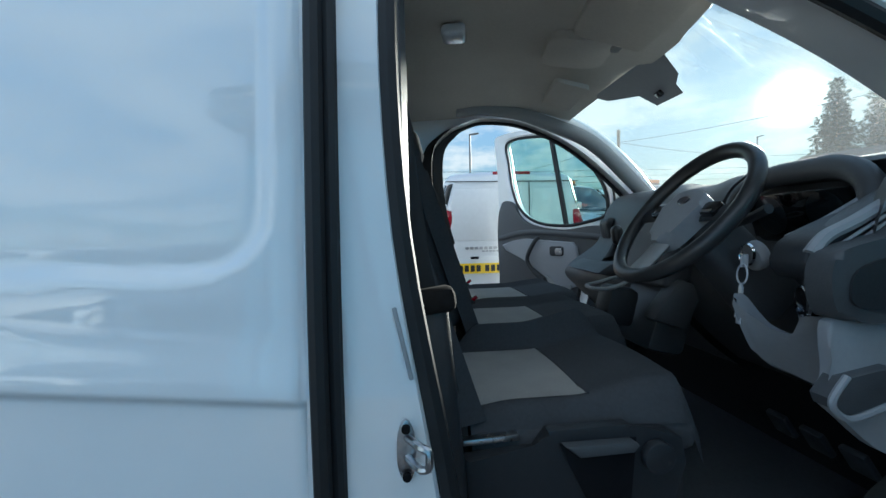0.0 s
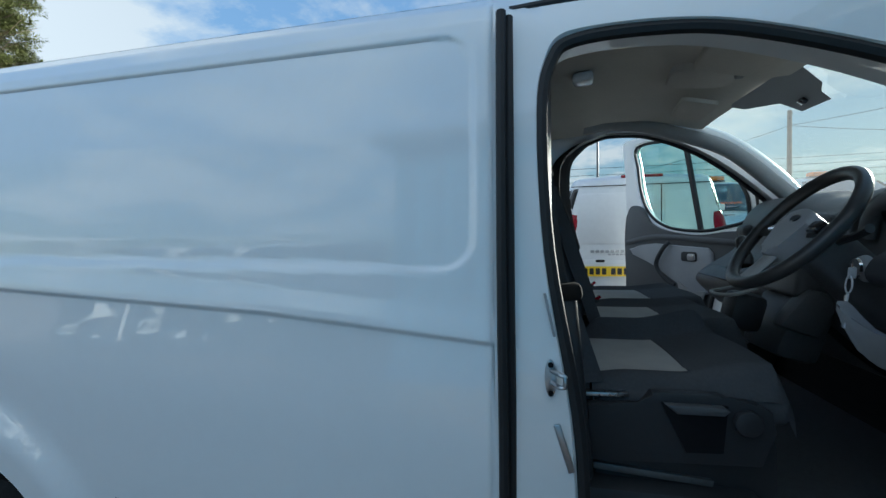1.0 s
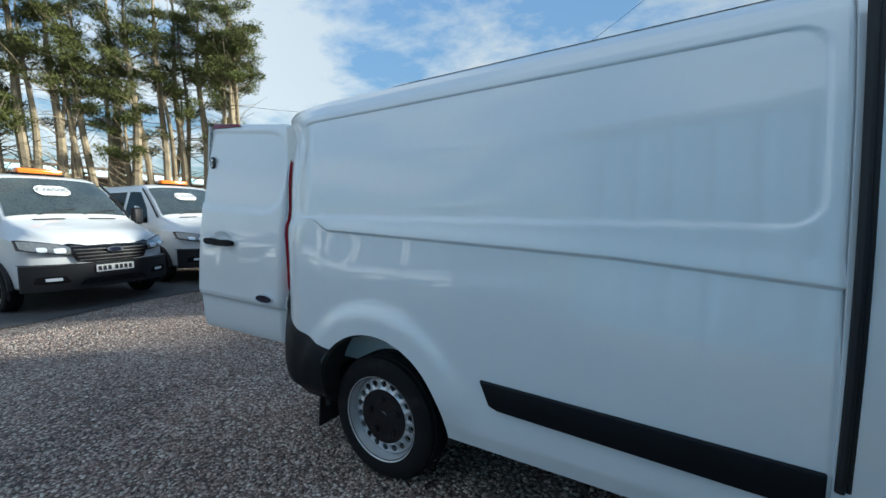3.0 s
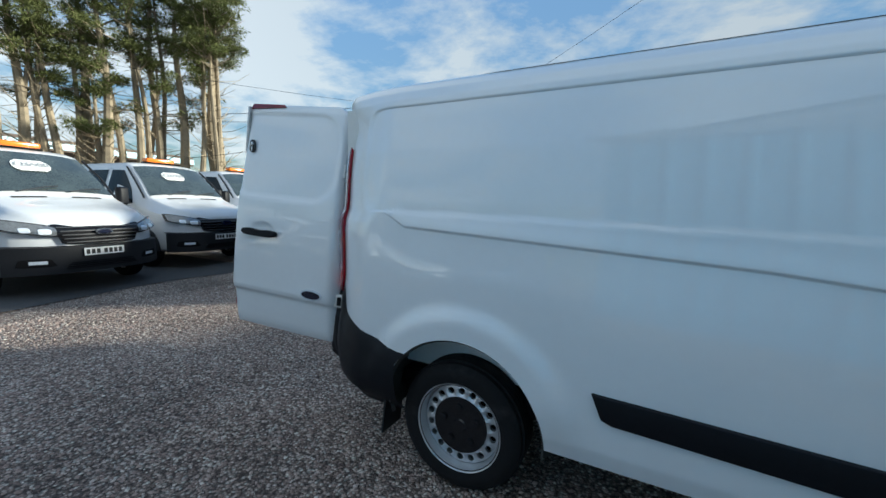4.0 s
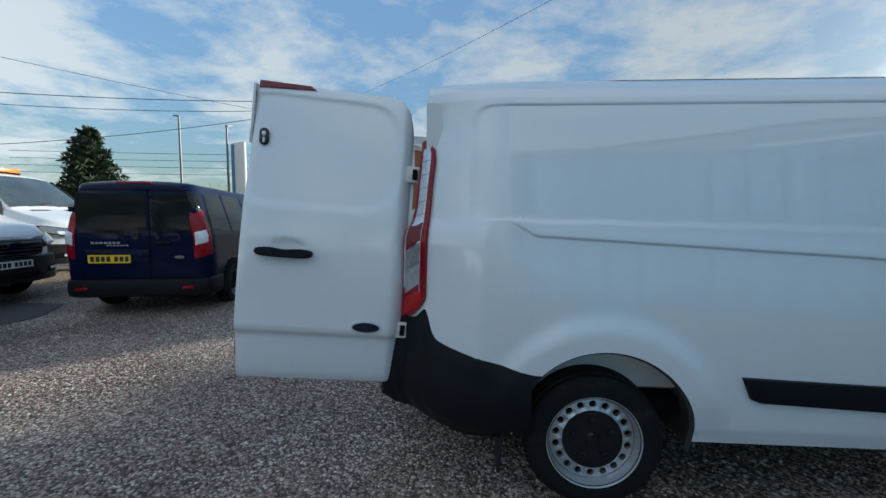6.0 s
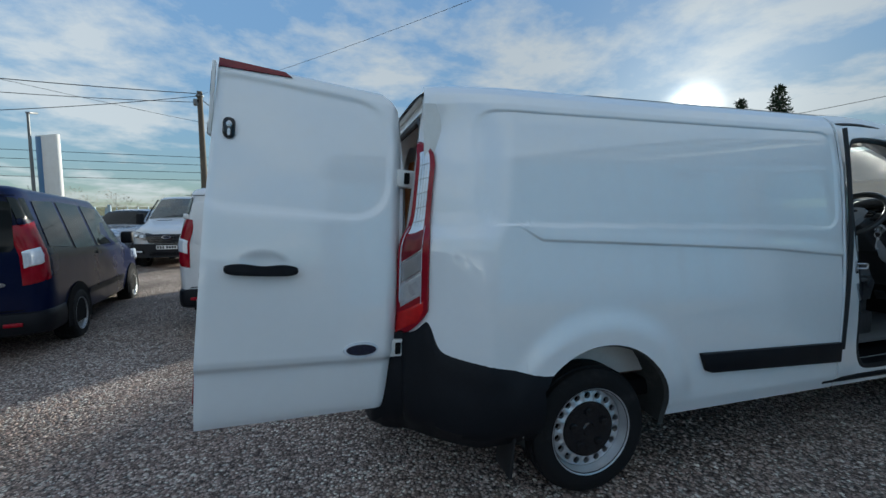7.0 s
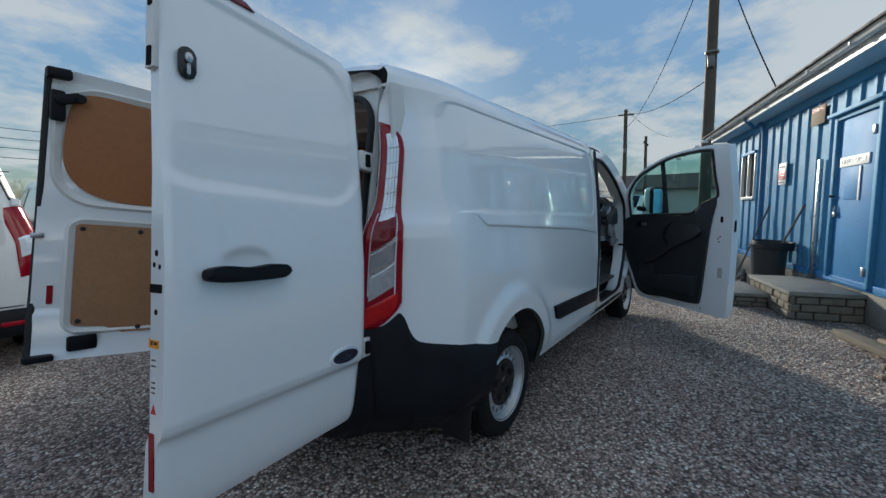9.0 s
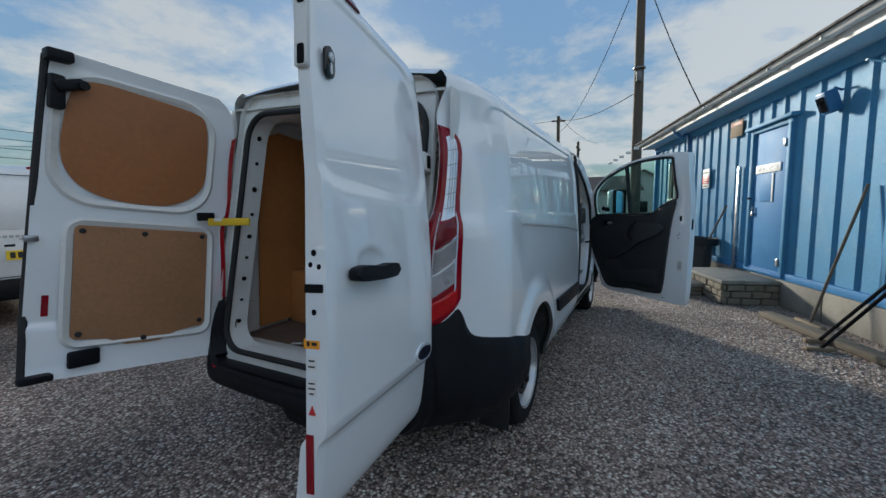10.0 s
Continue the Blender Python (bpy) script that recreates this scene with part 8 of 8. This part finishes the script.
def block_step(name, u0, u1, v0, v1, z, label, rows):
    """Low steps of mortared stone blocks with a slab on top, in the office's directions."""
    s_ = thing(name, label, "steps", OM, kind="")
    part("step_core", box((u1 - u0 - 0.05, v1 - v0 - 0.03, z - 0.06), ((u0 + u1) / 2, (v0 + v1) / 2 - 0.01, (z - 0.06) / 2)), MORTAR, s_)
    part("slab", box((u1 - u0 + 0.05, v1 - v0 + 0.04, 0.055), ((u0 + u1) / 2, (v0 + v1) / 2 + 0.01, z - 0.03), (0, 0, 0.6), bevel=0.012), CONCRETE, s_, "worn concrete slab")
    h = (z - 0.065) / rows
    rr = random.Random(5)
    for face in range(3):
        length = (u1 - u0) if face == 0 else (v1 - v0)
        for r in range(rows):
            t = -0.10 * (r % 2)
            while t < length - 0.03:
                w = rr.uniform(0.17, 0.27)
                a, b = max(t, 0), min(t + w, length)
                if b - a > 0.04:
                    ctr = (a + b) / 2
                    d = rr.uniform(0.0, 0.016)
                    if face == 0:
                        at_, sz = (u0 + ctr, v1 - 0.02 + d, h * (r + 0.5)), (b - a - 0.014, 0.05, h - 0.012)
                    elif face == 1:
                        at_, sz = (u0 + 0.02 - d, v0 + ctr, h * (r + 0.5)), (0.05, b - a - 0.014, h - 0.012)
                    else:
                        at_, sz = (u1 - 0.02 + d, v0 + ctr, h * (r + 0.5)), (0.05, b - a - 0.014, h - 0.012)
                    part("stone", box(sz, at_, (rr.uniform(-1, 1), 0, rr.uniform(-1.5, 1.5)), bevel=0.010, seg=1), BLOCK, s_, smooth=False)
                t += w
    return s_


block_step("door_step", -0.05, 1.30, 0.06, 0.78, 0.36, "stone and concrete step up to the office door", 3)
block_step("lower_step", 0.55, 1.55, 0.80, 1.25, 0.20, "low stone step with a concrete slab", 2)

# bin, tools
bn = thing("rubbish_bin", "dark grey plastic bin with a black liner", "bin", OM @ pose(1.98, 0.36, 0.0))
part("bin_body", lathe([(0.20, 0.0), (0.205, 0.02), (0.25, 0.72), (0.275, 0.76), (0.28, 0.80), (0.262, 0.80), (0.24, 0.70)], 32, m=Matrix.Rotation(radians(90), 4, 'X')), BINP, bn)
rr = random.Random(3)
part("bin_liner", lathe([(0.285, 0.70), (0.292, 0.78), (0.285, 0.83), (0.25, 0.82), (0.21, 0.74)], 28, m=Matrix.Rotation(radians(90), 4, 'X') @ pose(0.01, 0.02, 0, 3, 0, 2)), SEAL, bn, "black bag liner")
bt = thing("bottle_stand", "small bottle standing on the office step", "bottle", OM @ pose(2.45, 0.55, 0.0))
part("bottle_body", lathe([(0.001, 0), (0.045, 0.0), (0.045, 0.20), (0.02, 0.25), (0.018, 0.29), (0.001, 0.29)], 20, m=Matrix.Rotation(radians(90), 4, 'X')), BADGE, bt)


def tool(name, label, base, top, head, mat=OLDWOOD):
    b, t = OM @ Vector(base), OM @ Vector(top)
    t_ = thing(name, label, "broom", Matrix.Translation(b))
    part("shaft", tube([Vector((0, 0, 0.02)), (t - b)], 0.016, 8), mat, t_)
    part("head", box(head, (0, 0, head[2] / 2), (0, 0, OA), bevel=0.015), WOOD, t_)
    return t_


tool("broom", "worn wooden broom leaning on the office wall", (-1.15, 0.34, 0.0), (-1.38, 0.05, 1.64), (0.45, 0.07, 0.07))
tool("shovel", "rusty shovel leaning on the office wall", (-1.75, 0.62, 0.0), (-2.3, 0.06, 1.2), (0.05, 0.24, 0.05), UNDER)
tool("fork", "dark garden fork leaning on the office wall", (-2.0, 0.75, 0.0), (-2.5, 0.06, 1.35), (0.06, 0.26, 0.04), UNDER)
tool("rake", "wooden pole leaning beside the bin", (1.85, 0.55, 0.0), (1.62, 0.06, 1.45), (0.08, 0.05, 0.05))
tool("broom", "worn wooden broom leaning near the window", (3.3, 0.45, 0.0), (3.0, 0.06, 1.45), (0.40, 0.07, 0.07))
bdm = OM @ pose(-1.55, 0.50, 0.045, 0, 0, 4)
bd_ = tagged(part("timber_board", box((1.7, 0.16, 0.07), (0, 0, 0), bevel=0.012), OLDWOOD), "weathered timber baulk lying on gravel by the wall", "timber")
bd_.matrix_basis = bdm

# ---- poles and cables ----
def pole(x, y, h, r, label, arms=0, boxat=None, mat=POLEWOOD):
    p = thing("utility_pole", label, "pole", pose(x, y, ground_z(x, y)))
    part("shaft", tube([(0, 0, 0), (0.02, 0, h * 0.5), (0.0, 0.02, h)], r, 12, r_end=r * 0.72), mat, p)
    if arms:
        part("crossarm", box((0.10, 1.0, 0.10), (0, 0, h - 0.35), (0, 0, arms), bevel=0.01), mat, p)
    for k in range(3):
        part("insulator", cyl(0.035, 0.12, (0.10 * math.cos(k * 2.1), 0.10 * math.sin(k * 2.1), h - 0.15 - 0.16 * k), (0, 0, 0), 10), UNDER, p)
    if boxat:
        part("junction_box", box((0.20, 0.16, 0.30), (-0.16, 0, boxat), bevel=0.02), LAMPSTEEL, p)
        part("steel_band", cyl(r + 0.015, 0.05, (0, 0, boxat + 0.3), (0, 0, 0), 14), LAMPSTEEL, p)
    return p


pA = (-7.4, 19.7, 7.75)
pB = (27.3, 5.3, 8.2)
pC = (12.0, -0.26, 9.4)
pole(*pA[:2], pA[2] - ground_z(*pA[:2]), 0.16, "weathered wooden utility pole", boxat=6.9)
pole(*pB[:2], pB[2] - ground_z(*pB[:2]), 0.16, "wooden utility pole beyond the yard", arms=20, boxat=5.2)
pole(*pC[:2], pC[2] - ground_z(*pC[:2]), 0.17, "tall wooden utility pole beside the office", boxat=5.6)
pole(16.6, 25.0, 7.4, 0.14, "wooden utility pole beyond the vans")
pole(21.5, 3.0, 5.2, 0.10, "short weathered wooden pole beyond yard")


def lamp_post(x, y, h, turn, label):
    p = thing("street_lamp", label, "lamp post", pose(x, y, ground_z(x, y), 0, 0, turn))
    part("column", tube([(0, 0, 0), (0, 0, h * 0.5), (0, 0, h)], 0.07, 10, r_end=0.045), LAMPSTEEL, p)
    part("lantern", box((0.50, 0.16, 0.08), (0.22, 0, h + 0.02), (0, -12, 0), bevel=0.03), LAMPSTEEL, p)


lamp_post(-15.6, 18.0, 6.2, 150, "grey steel street lamp")
lamp_post(5.3, 19.2, 5.75, 10, "grey steel street lamp beyond the vans")
lamp_post(24, 22, 6.3, 10, "grey steel street lamp far off")
lamp_post(-12.8, 17.6, 5.6, 90, "grey steel street lamp by the signboard")


def cable(a, b, sag, r=0.016, label="thin black overhead cable on poles"):
    a, b = Vector(a), Vector(b)
    pts = [a.lerp(b, t) - Vector((0, 0, sag * 4 * t * (1 - t))) for t in spans((0, 1, 16))]
    return tagged(part("overhead_cable", tube(pts, r, 5), WIRE), label, "cable")


A, B, C = Vector(pA), Vector(pB), Vector(pC)
cable(A - Vector((0, 0, 0.15)), C - Vector((0, 0, 0.5)), 0.5, 0.006)
cable(A - Vector((0, 0, 0.1)), (-36, 12, 7.6), 0.6, 0.018)
cable(A - Vector((0, 0, 0.5)), (-36, 11, 7.3), 0.9, 0.014)
cable(A - Vector((0, 0, 0.2)), (-24, 12, 3.8), 0.5, 0.014)
cable(A - Vector((0, 0, 0.3)), (-2, 60, 7.0), 0.8, 0.02)
for k in range(4):
    cable((-60, 46, 9.5 - 0.9 * k), (70, 62, 11.5 - 0.9 * k), 0.8, 0.028)
cable(B - Vector((0, 0, 0.2)), C - Vector((0, 0, 4.2)), 0.4, 0.014)
cable(B - Vector((0, 0, 0.3)), (16.6, 25, 7.2), 0.6, 0.014)
cable((16.6, 25, 7.2), (40, 30, 7.6), 0.6, 0.014)
cable((16.6, 25, 7.2), (5, 40, 6.2), 0.6, 0.014)
cable(B, (40, 4, 8.0), 0.4, 0.012)
cable(C - Vector((0, 0, 0.4)), (7.0, -1.6, 3.25), 0.2, 0.013)
cable(C - Vector((0, 0, 0.4)), B - Vector((0, 0, 1.2)), 0.9, 0.014)
cable((-30, 4, 9.0), (-6, 30, 8.0), 0.6, 0.010)

# ---- palisade fence, totem sign, far buildings ----
fence = thing("palisade_fence", "blue-grey steel palisade fence at the yard's end", "fence", kind="")
for k in range(34):
    x = -16.0 + k * 0.36
    y = 17.2 + 0.06 * (x + 10)
    z0 = ground_z(x, y)
    bm = plate([(-0.05, 0.08), (-0.05, 1.72), (-0.02, 1.82), (0.0, 1.92), (0.02, 1.82), (0.05, 1.72), (0.05, 0.08)], 0.02, lambda u, v, w: (x + u, y - w, z0 + v))
    part("pale", bm, PALISADE, fence, smooth=False)
for k in range(5):
    x = -16.0 + k * 2.9
    part("post", box((0.10, 0.10, 2.0), (x, 17.35 + 0.06 * (x + 10), ground_z(x, 17) + 1.0)), PALISADE, fence)
for z in (0.55, 1.45):
    part("rail", tube([(-16.2, 17.24 - 0.37, ground_z(0, 17) + z), (-3.9, 17.24 + 0.37, ground_z(0, 17) + z)], 0.03, 6), PALISADE, fence)
tot = thing("totem_sign", "tall white and blue roadside totem sign", "sign", at(-12.4, 17.9, 62))
part("panel", box((0.14, 1.15, 4.6), (0, 0, 2.5), bevel=0.03), PAPER, tot)
part("blue_band", box((0.16, 0.30, 4.5), (0, 0.40, 2.5), bevel=0.01), BLUEDARK, tot)
can = thing("filling_station_canopy", "flat canopy with a pale blue edge behind the trees", "canopy", pose(-44, 9, 0, 0, 0, 12))
part("roof", box((9, 26, 0.9), (0, 0, 5.2), bevel=0.03), BROWNROOF, can)
part("edge_band", box((9.1, 26.1, 0.5), (0, 0, 5.15)), CANOPYBLUE, can, "pale cyan canopy edge")
for yy in (-9, 0, 9):
    part("column", box((0.4, 0.4, 5.0), (0, yy, 2.5)), STEELSHED, can)


def shed(name, m, w, l, h, roofh, label, wall=RENDERW, roof_m=BROWNROOF):
    s_ = thing(name, label, "building", m)
    part("walls", box((l, w, h), (0, 0, h / 2)), wall, s_)
    o = [(-w / 2 - 0.3, h - 0.1), (0, h + roofh), (w / 2 + 0.3, h - 0.1), (w / 2 + 0.3, h + 0.02), (0, h + roofh + 0.12), (-w / 2 - 0.3, h + 0.02)]
    part("roof", plate(o, l + 0.5, lambda u, v, w_: (-l / 2 - 0.25 + w_, u, v)), roof_m, s_, smooth=False)
    part("gable", plate([(-w / 2, h), (0, h + roofh), (w / 2, h)], l, lambda u, v, w_: (-l / 2 + w_, u, v)), wall, s_, smooth=False)
    for k in range(3):
        part("window", box((0.06, 0.9, 1.0), (-l / 2 - 0.02, -w / 3 + k * w / 3, h * 0.55), bevel=0.01), GLASSDARKER, s_)
    return s_


shed("far_shed", pose(36, 7.5, 0, 0, 0, 100), 8, 14, 3.0, 1.3, "low dark-roofed shed beyond the yard", RENDERW, BROWNROOF)
shed("far_house", pose(42, 0.8, 0, 0, 0, 15), 7, 8, 2.9, 2.0, "pale rendered bungalow with a grey roof")
shed("far_barn", pose(22, 11.5, 0, 0, 0, 110), 7, 9, 2.9, 1.5, "dark barn roof behind the vans", BROWNROOF, ROOFTILE)
for k, (x, y, d) in enumerate(((13.5, 2.6, 172), (16.5, 4.2, 168))):
    connect(at(x - 2, y, d), "pale parked car-sized van seen through the door glass", SILVERP if k else PAINT, True, group="far vans")


# ---- trees ----
def tufts(rs, centres, radii, n, size, flat=0.6, droop=0.15, slim=0.24):
    """Many small bent leaves round the centres: vertices and faces."""
    V, F = [], []
    for c, r in zip(centres, radii):
        d = rs.normal(0, 1, (n, 3))
        d /= np.linalg.norm(d, axis=1)[:, None]
        rad = r * rs.uniform(0.25, 1.0, n) ** 0.6
        p = c + d * rad[:, None] * np.array([1, 1, flat])
        a = d + rs.normal(0, 0.5, (n, 3)) + np.array([0, 0, 0.25])
        a /= np.linalg.norm(a, axis=1)[:, None]
        b = np.cross(a, rs.normal(0, 1, (n, 3)))
        b /= np.linalg.norm(b, axis=1)[:, None] + 1e-6
        s = size * rs.uniform(0.6, 1.5, n)[:, None]
        q = np.stack([p - b * s * 0.06, p + a * s * 0.7 - b * s * slim, p + a * s * 1.6 - np.array([0, 0, 1]) * s * droop, p + a * s * 0.8 + b * s * slim], 1)
        k = len(V)
        V += q.reshape(-1, 3).tolist()
        F += (np.arange(n)[:, None] * 4 + np.arange(4)[None] + k).tolist()
    return V, F


def pine(x, y, h, seed, lean=0.0, bare=0.45, spread=2.2, foliage=1.0):
    rs = np.random.default_rng(seed)
    t = thing("pine_tree", "tall pine with pale bare lower trunk and ragged green crown", "tree", pose(x, y, ground_z(x, y)), "row of pines")
    bm = bmesh.new()
    cents, rad = [], []
    stems = 1 + int(rs.integers(1, 3))
    for s in range(stems):
        hs = h * (1.0 if s == 0 else rs.uniform(0.55, 0.95))
        ph, off = rs.uniform(0, 6), Vector((*(rs.normal(0, 0.35, 2) if s else (0, 0)), 0))
        tilt = Vector((*rs.normal(0, 0.05, 2), 0)) * (1 if s else 0.3)
        ax = lambda z: off * min(1.0, 0.25 + z * 0.3) + tilt * z + Vector((lean * z / h + 0.10 * math.sin(z * 0.8 + ph), 0.10 * math.sin(z * 0.6 + ph * 2), z))
        r0 = rs.uniform(0.25, 0.36) * (1 if s == 0 else 0.7)
        tube([ax(z) for z in np.linspace(0, hs, 18)], r0, 8, bm=bm, r_end=0.04)
        # bare lower twigs and snags
        for k in range(38):
            z = hs * rs.uniform(0.08, bare + 0.22)
            a = rs.uniform(0, 2 * math.pi)
            ln = rs.uniform(0.4, 2.1)
            p0 = ax(z)
            d = Vector((math.cos(a), math.sin(a), rs.uniform(-0.1, 0.9)))
            p2 = p0 + d * ln
            tube(smooth_path([p0, p0.lerp(p2, 0.5) + Vector(rs.normal(0, 0.08, 3)), p2 + Vector((0, 0, rs.uniform(-0.2, 0.3)))], 3), rs.uniform(0.015, 0.042), 4, bm=bm, r_end=0.006)
        n = int(6 * foliage) + 3
        for k in range(n):
            z = hs * rs.uniform(bare, 0.99)
            a = rs.uniform(0, 2 * math.pi)
            ln = spread * rs.uniform(0.4, 1.0) * (1.0 if z < hs * 0.75 else 0.6)
            p0 = ax(z)
            d = Vector((math.cos(a), math.sin(a), rs.uniform(0.0, 0.45)))
            p1 = p0 + d * ln * 0.5 + Vector((0, 0, rs.uniform(-0.1, 0.15)))
            p2 = p0 + d * ln + Vector((0, 0, rs.uniform(-0.15, 0.3)))
            tube(smooth_path([p0, p1, p2], 3), rs.uniform(0.04, 0.075), 5, bm=bm, r_end=0.012)
            for s_ in (0.50, 0.72, 0.88, 1.0):
                for w in range(2):
                    cents.append(np.array(p0.lerp(p2, s_)) + rs.normal(0, 0.22, 3) * np.array([1, 1, 0.5]) + np.array([0, 0, 0.12]))
                    rad.append(rs.uniform(0.18, 0.50))
        for k in range(6):
            cents.append(np.array(ax(hs * (0.9 + 0.02 * k))) + rs.normal(0, 0.25, 3))
            rad.append(0.4)
    part("trunk", bm, BARK, t, "pale peeling bark")
    V, F = tufts(rs, cents, rad, 74, 0.12, 0.30, slim=0.13)
    mesh_part("crown", V, F, NEEDLE, t, "clumped dark green needles", smooth=False)
    return t


spots = [(-30.5, 0.2, 11.5), (-29.0, 2.6, 12.5), (-28.6, 3.9, 11.0), (-27.8, 5.0, 12.6), (-27.4, 6.0, 11.0), (-26.9, 7.2, 10.2), (-26.8, 8.2, 11.6), (-26.0, 9.0, 10.6), (-25.4, 10.2, 12.4), (-25.3, 11.2, 12.0), (-24.6, 12.2, 11.2), (-23.9, 13.6, 11.6), (-24.3, 14.0, 10.8), (-32.0, -3.0, 12.0), (-33, -7.0, 12)]
for k, (x, y, h) in enumerate(spots):
    pine(x, y, h * 1.32, 20 + k, lean=0.4 * math.sin(k * 1.9), bare=0.55 + 0.14 * math.sin(k * 2.7) ** 2, spread=1.9 + 0.9 * (k in (8, 11, 12)), foliage=0.55 if k in (5, 6) else 1.15)


def fir(x, y, h, seed, label, w=0.34):
    rs = np.random.default_rng(seed)
    t = thing("fir_tree", label, "tree", pose(x, y, ground_z(x, y)))
    bm = tube([(0, 0, 0), (0, 0, h * 0.5), (0.03, 0, h * 0.98)], 0.16, 8, r_end=0.02)
    c, r = [], []
    for k in range(22):
        z = h * (0.08 + 0.9 * k / 21)
        R = h * w * (1 - (z / h)) ** 0.8 + 0.12
        m = max(3, int(R * 7))
        for j in range(m):
            a = 2 * math.pi * j / m + k
            rr_ = R * rs.uniform(0.55, 1.05)
            tip = Vector((math.cos(a) * rr_, math.sin(a) * rr_, z - 0.05 * rr_ + rs.uniform(-0.1, 0.1)))
            tube([(0, 0, z + 0.1), tip], 0.025, 4, bm=bm, r_end=0.006)
            for s_ in (0.45, 0.75, 1.0):
                c.append(np.array((tip.x * s_, tip.y * s_, z + 0.1 + (tip.z - z - 0.1) * s_)))
                r.append(0.16 + 0.10 * R * (1.2 - s_))
    part("trunk", bm, BARK, t)
    V, F = tufts(rs, c, r, 16, 0.22, 0.5)
    mesh_part("crown", V, F, NEEDLEDK, t, "dense dark needles", smooth=False)
    return t


fir(-23.2, 20.6, 6.0, 3, "dark conical fir standing behind the vans", 0.42)
fir(40.5, 27.2, 13.6, 4, "spiky dark fir top showing above the van roof", 0.22)
fir(37.6, 28.6, 12.4, 5, "spiky dark fir top showing above the van roof", 0.22)


def hedge(name, label, pts, h, n, seed, size=0.55, mat=TWIG):
    """A far band of bare twiggy trees with an uneven top."""
    rs = np.random.default_rng(seed)
    P = [Vector((*p, 0)) for p in pts]
    c, r = [], []
    for a, b in zip(P, P[1:]):
        m = int((b - a).length / 1.6)
        for k in range(m):
            p = a.lerp(b, k / m)
            hh = h * rs.uniform(0.55, 1.15)
            for j in range(3):
                c.append(np.array((p.x + rs.normal(0, 0.8), p.y + rs.normal(0, 0.8), ground_z(p.x, p.y) + hh * (0.25 + 0.3 * j))))
                r.append(1.25)
    V, F = tufts(rs, c, r, n * 3, size * 0.42, 1.0, 0.0, 0.16)
    return tagged(mesh_part(name, V, F, mat, smooth=False), label, "hedge", kind="stuff")


hedge("far_hedge", "bare brown winter hedge and trees on the horizon", [(-52, 26), (-40, 38), (-26, 50), (-10, 58), (8, 60)], 3.4, 120, 11, 0.22)
hedge("far_woodland", "bare brown winter trees beyond the lane", [(-60, -6), (-56, 12), (-48, 26)], 5.0, 110, 12, 0.24)
hedge("south_woodland", "dark line of trees on the far side of the yard", [(-70, -46), (-30, -44), (10, -42), (50, -44)], 6.0, 30, 13, 0.9, NEEDLEDK)
hedge("green_bushes", "low dark green bushes behind the trucks", [(-34, 18), (-30, 24), (-24, 30)], 2.4, 40, 14, 0.4, NEEDLE)
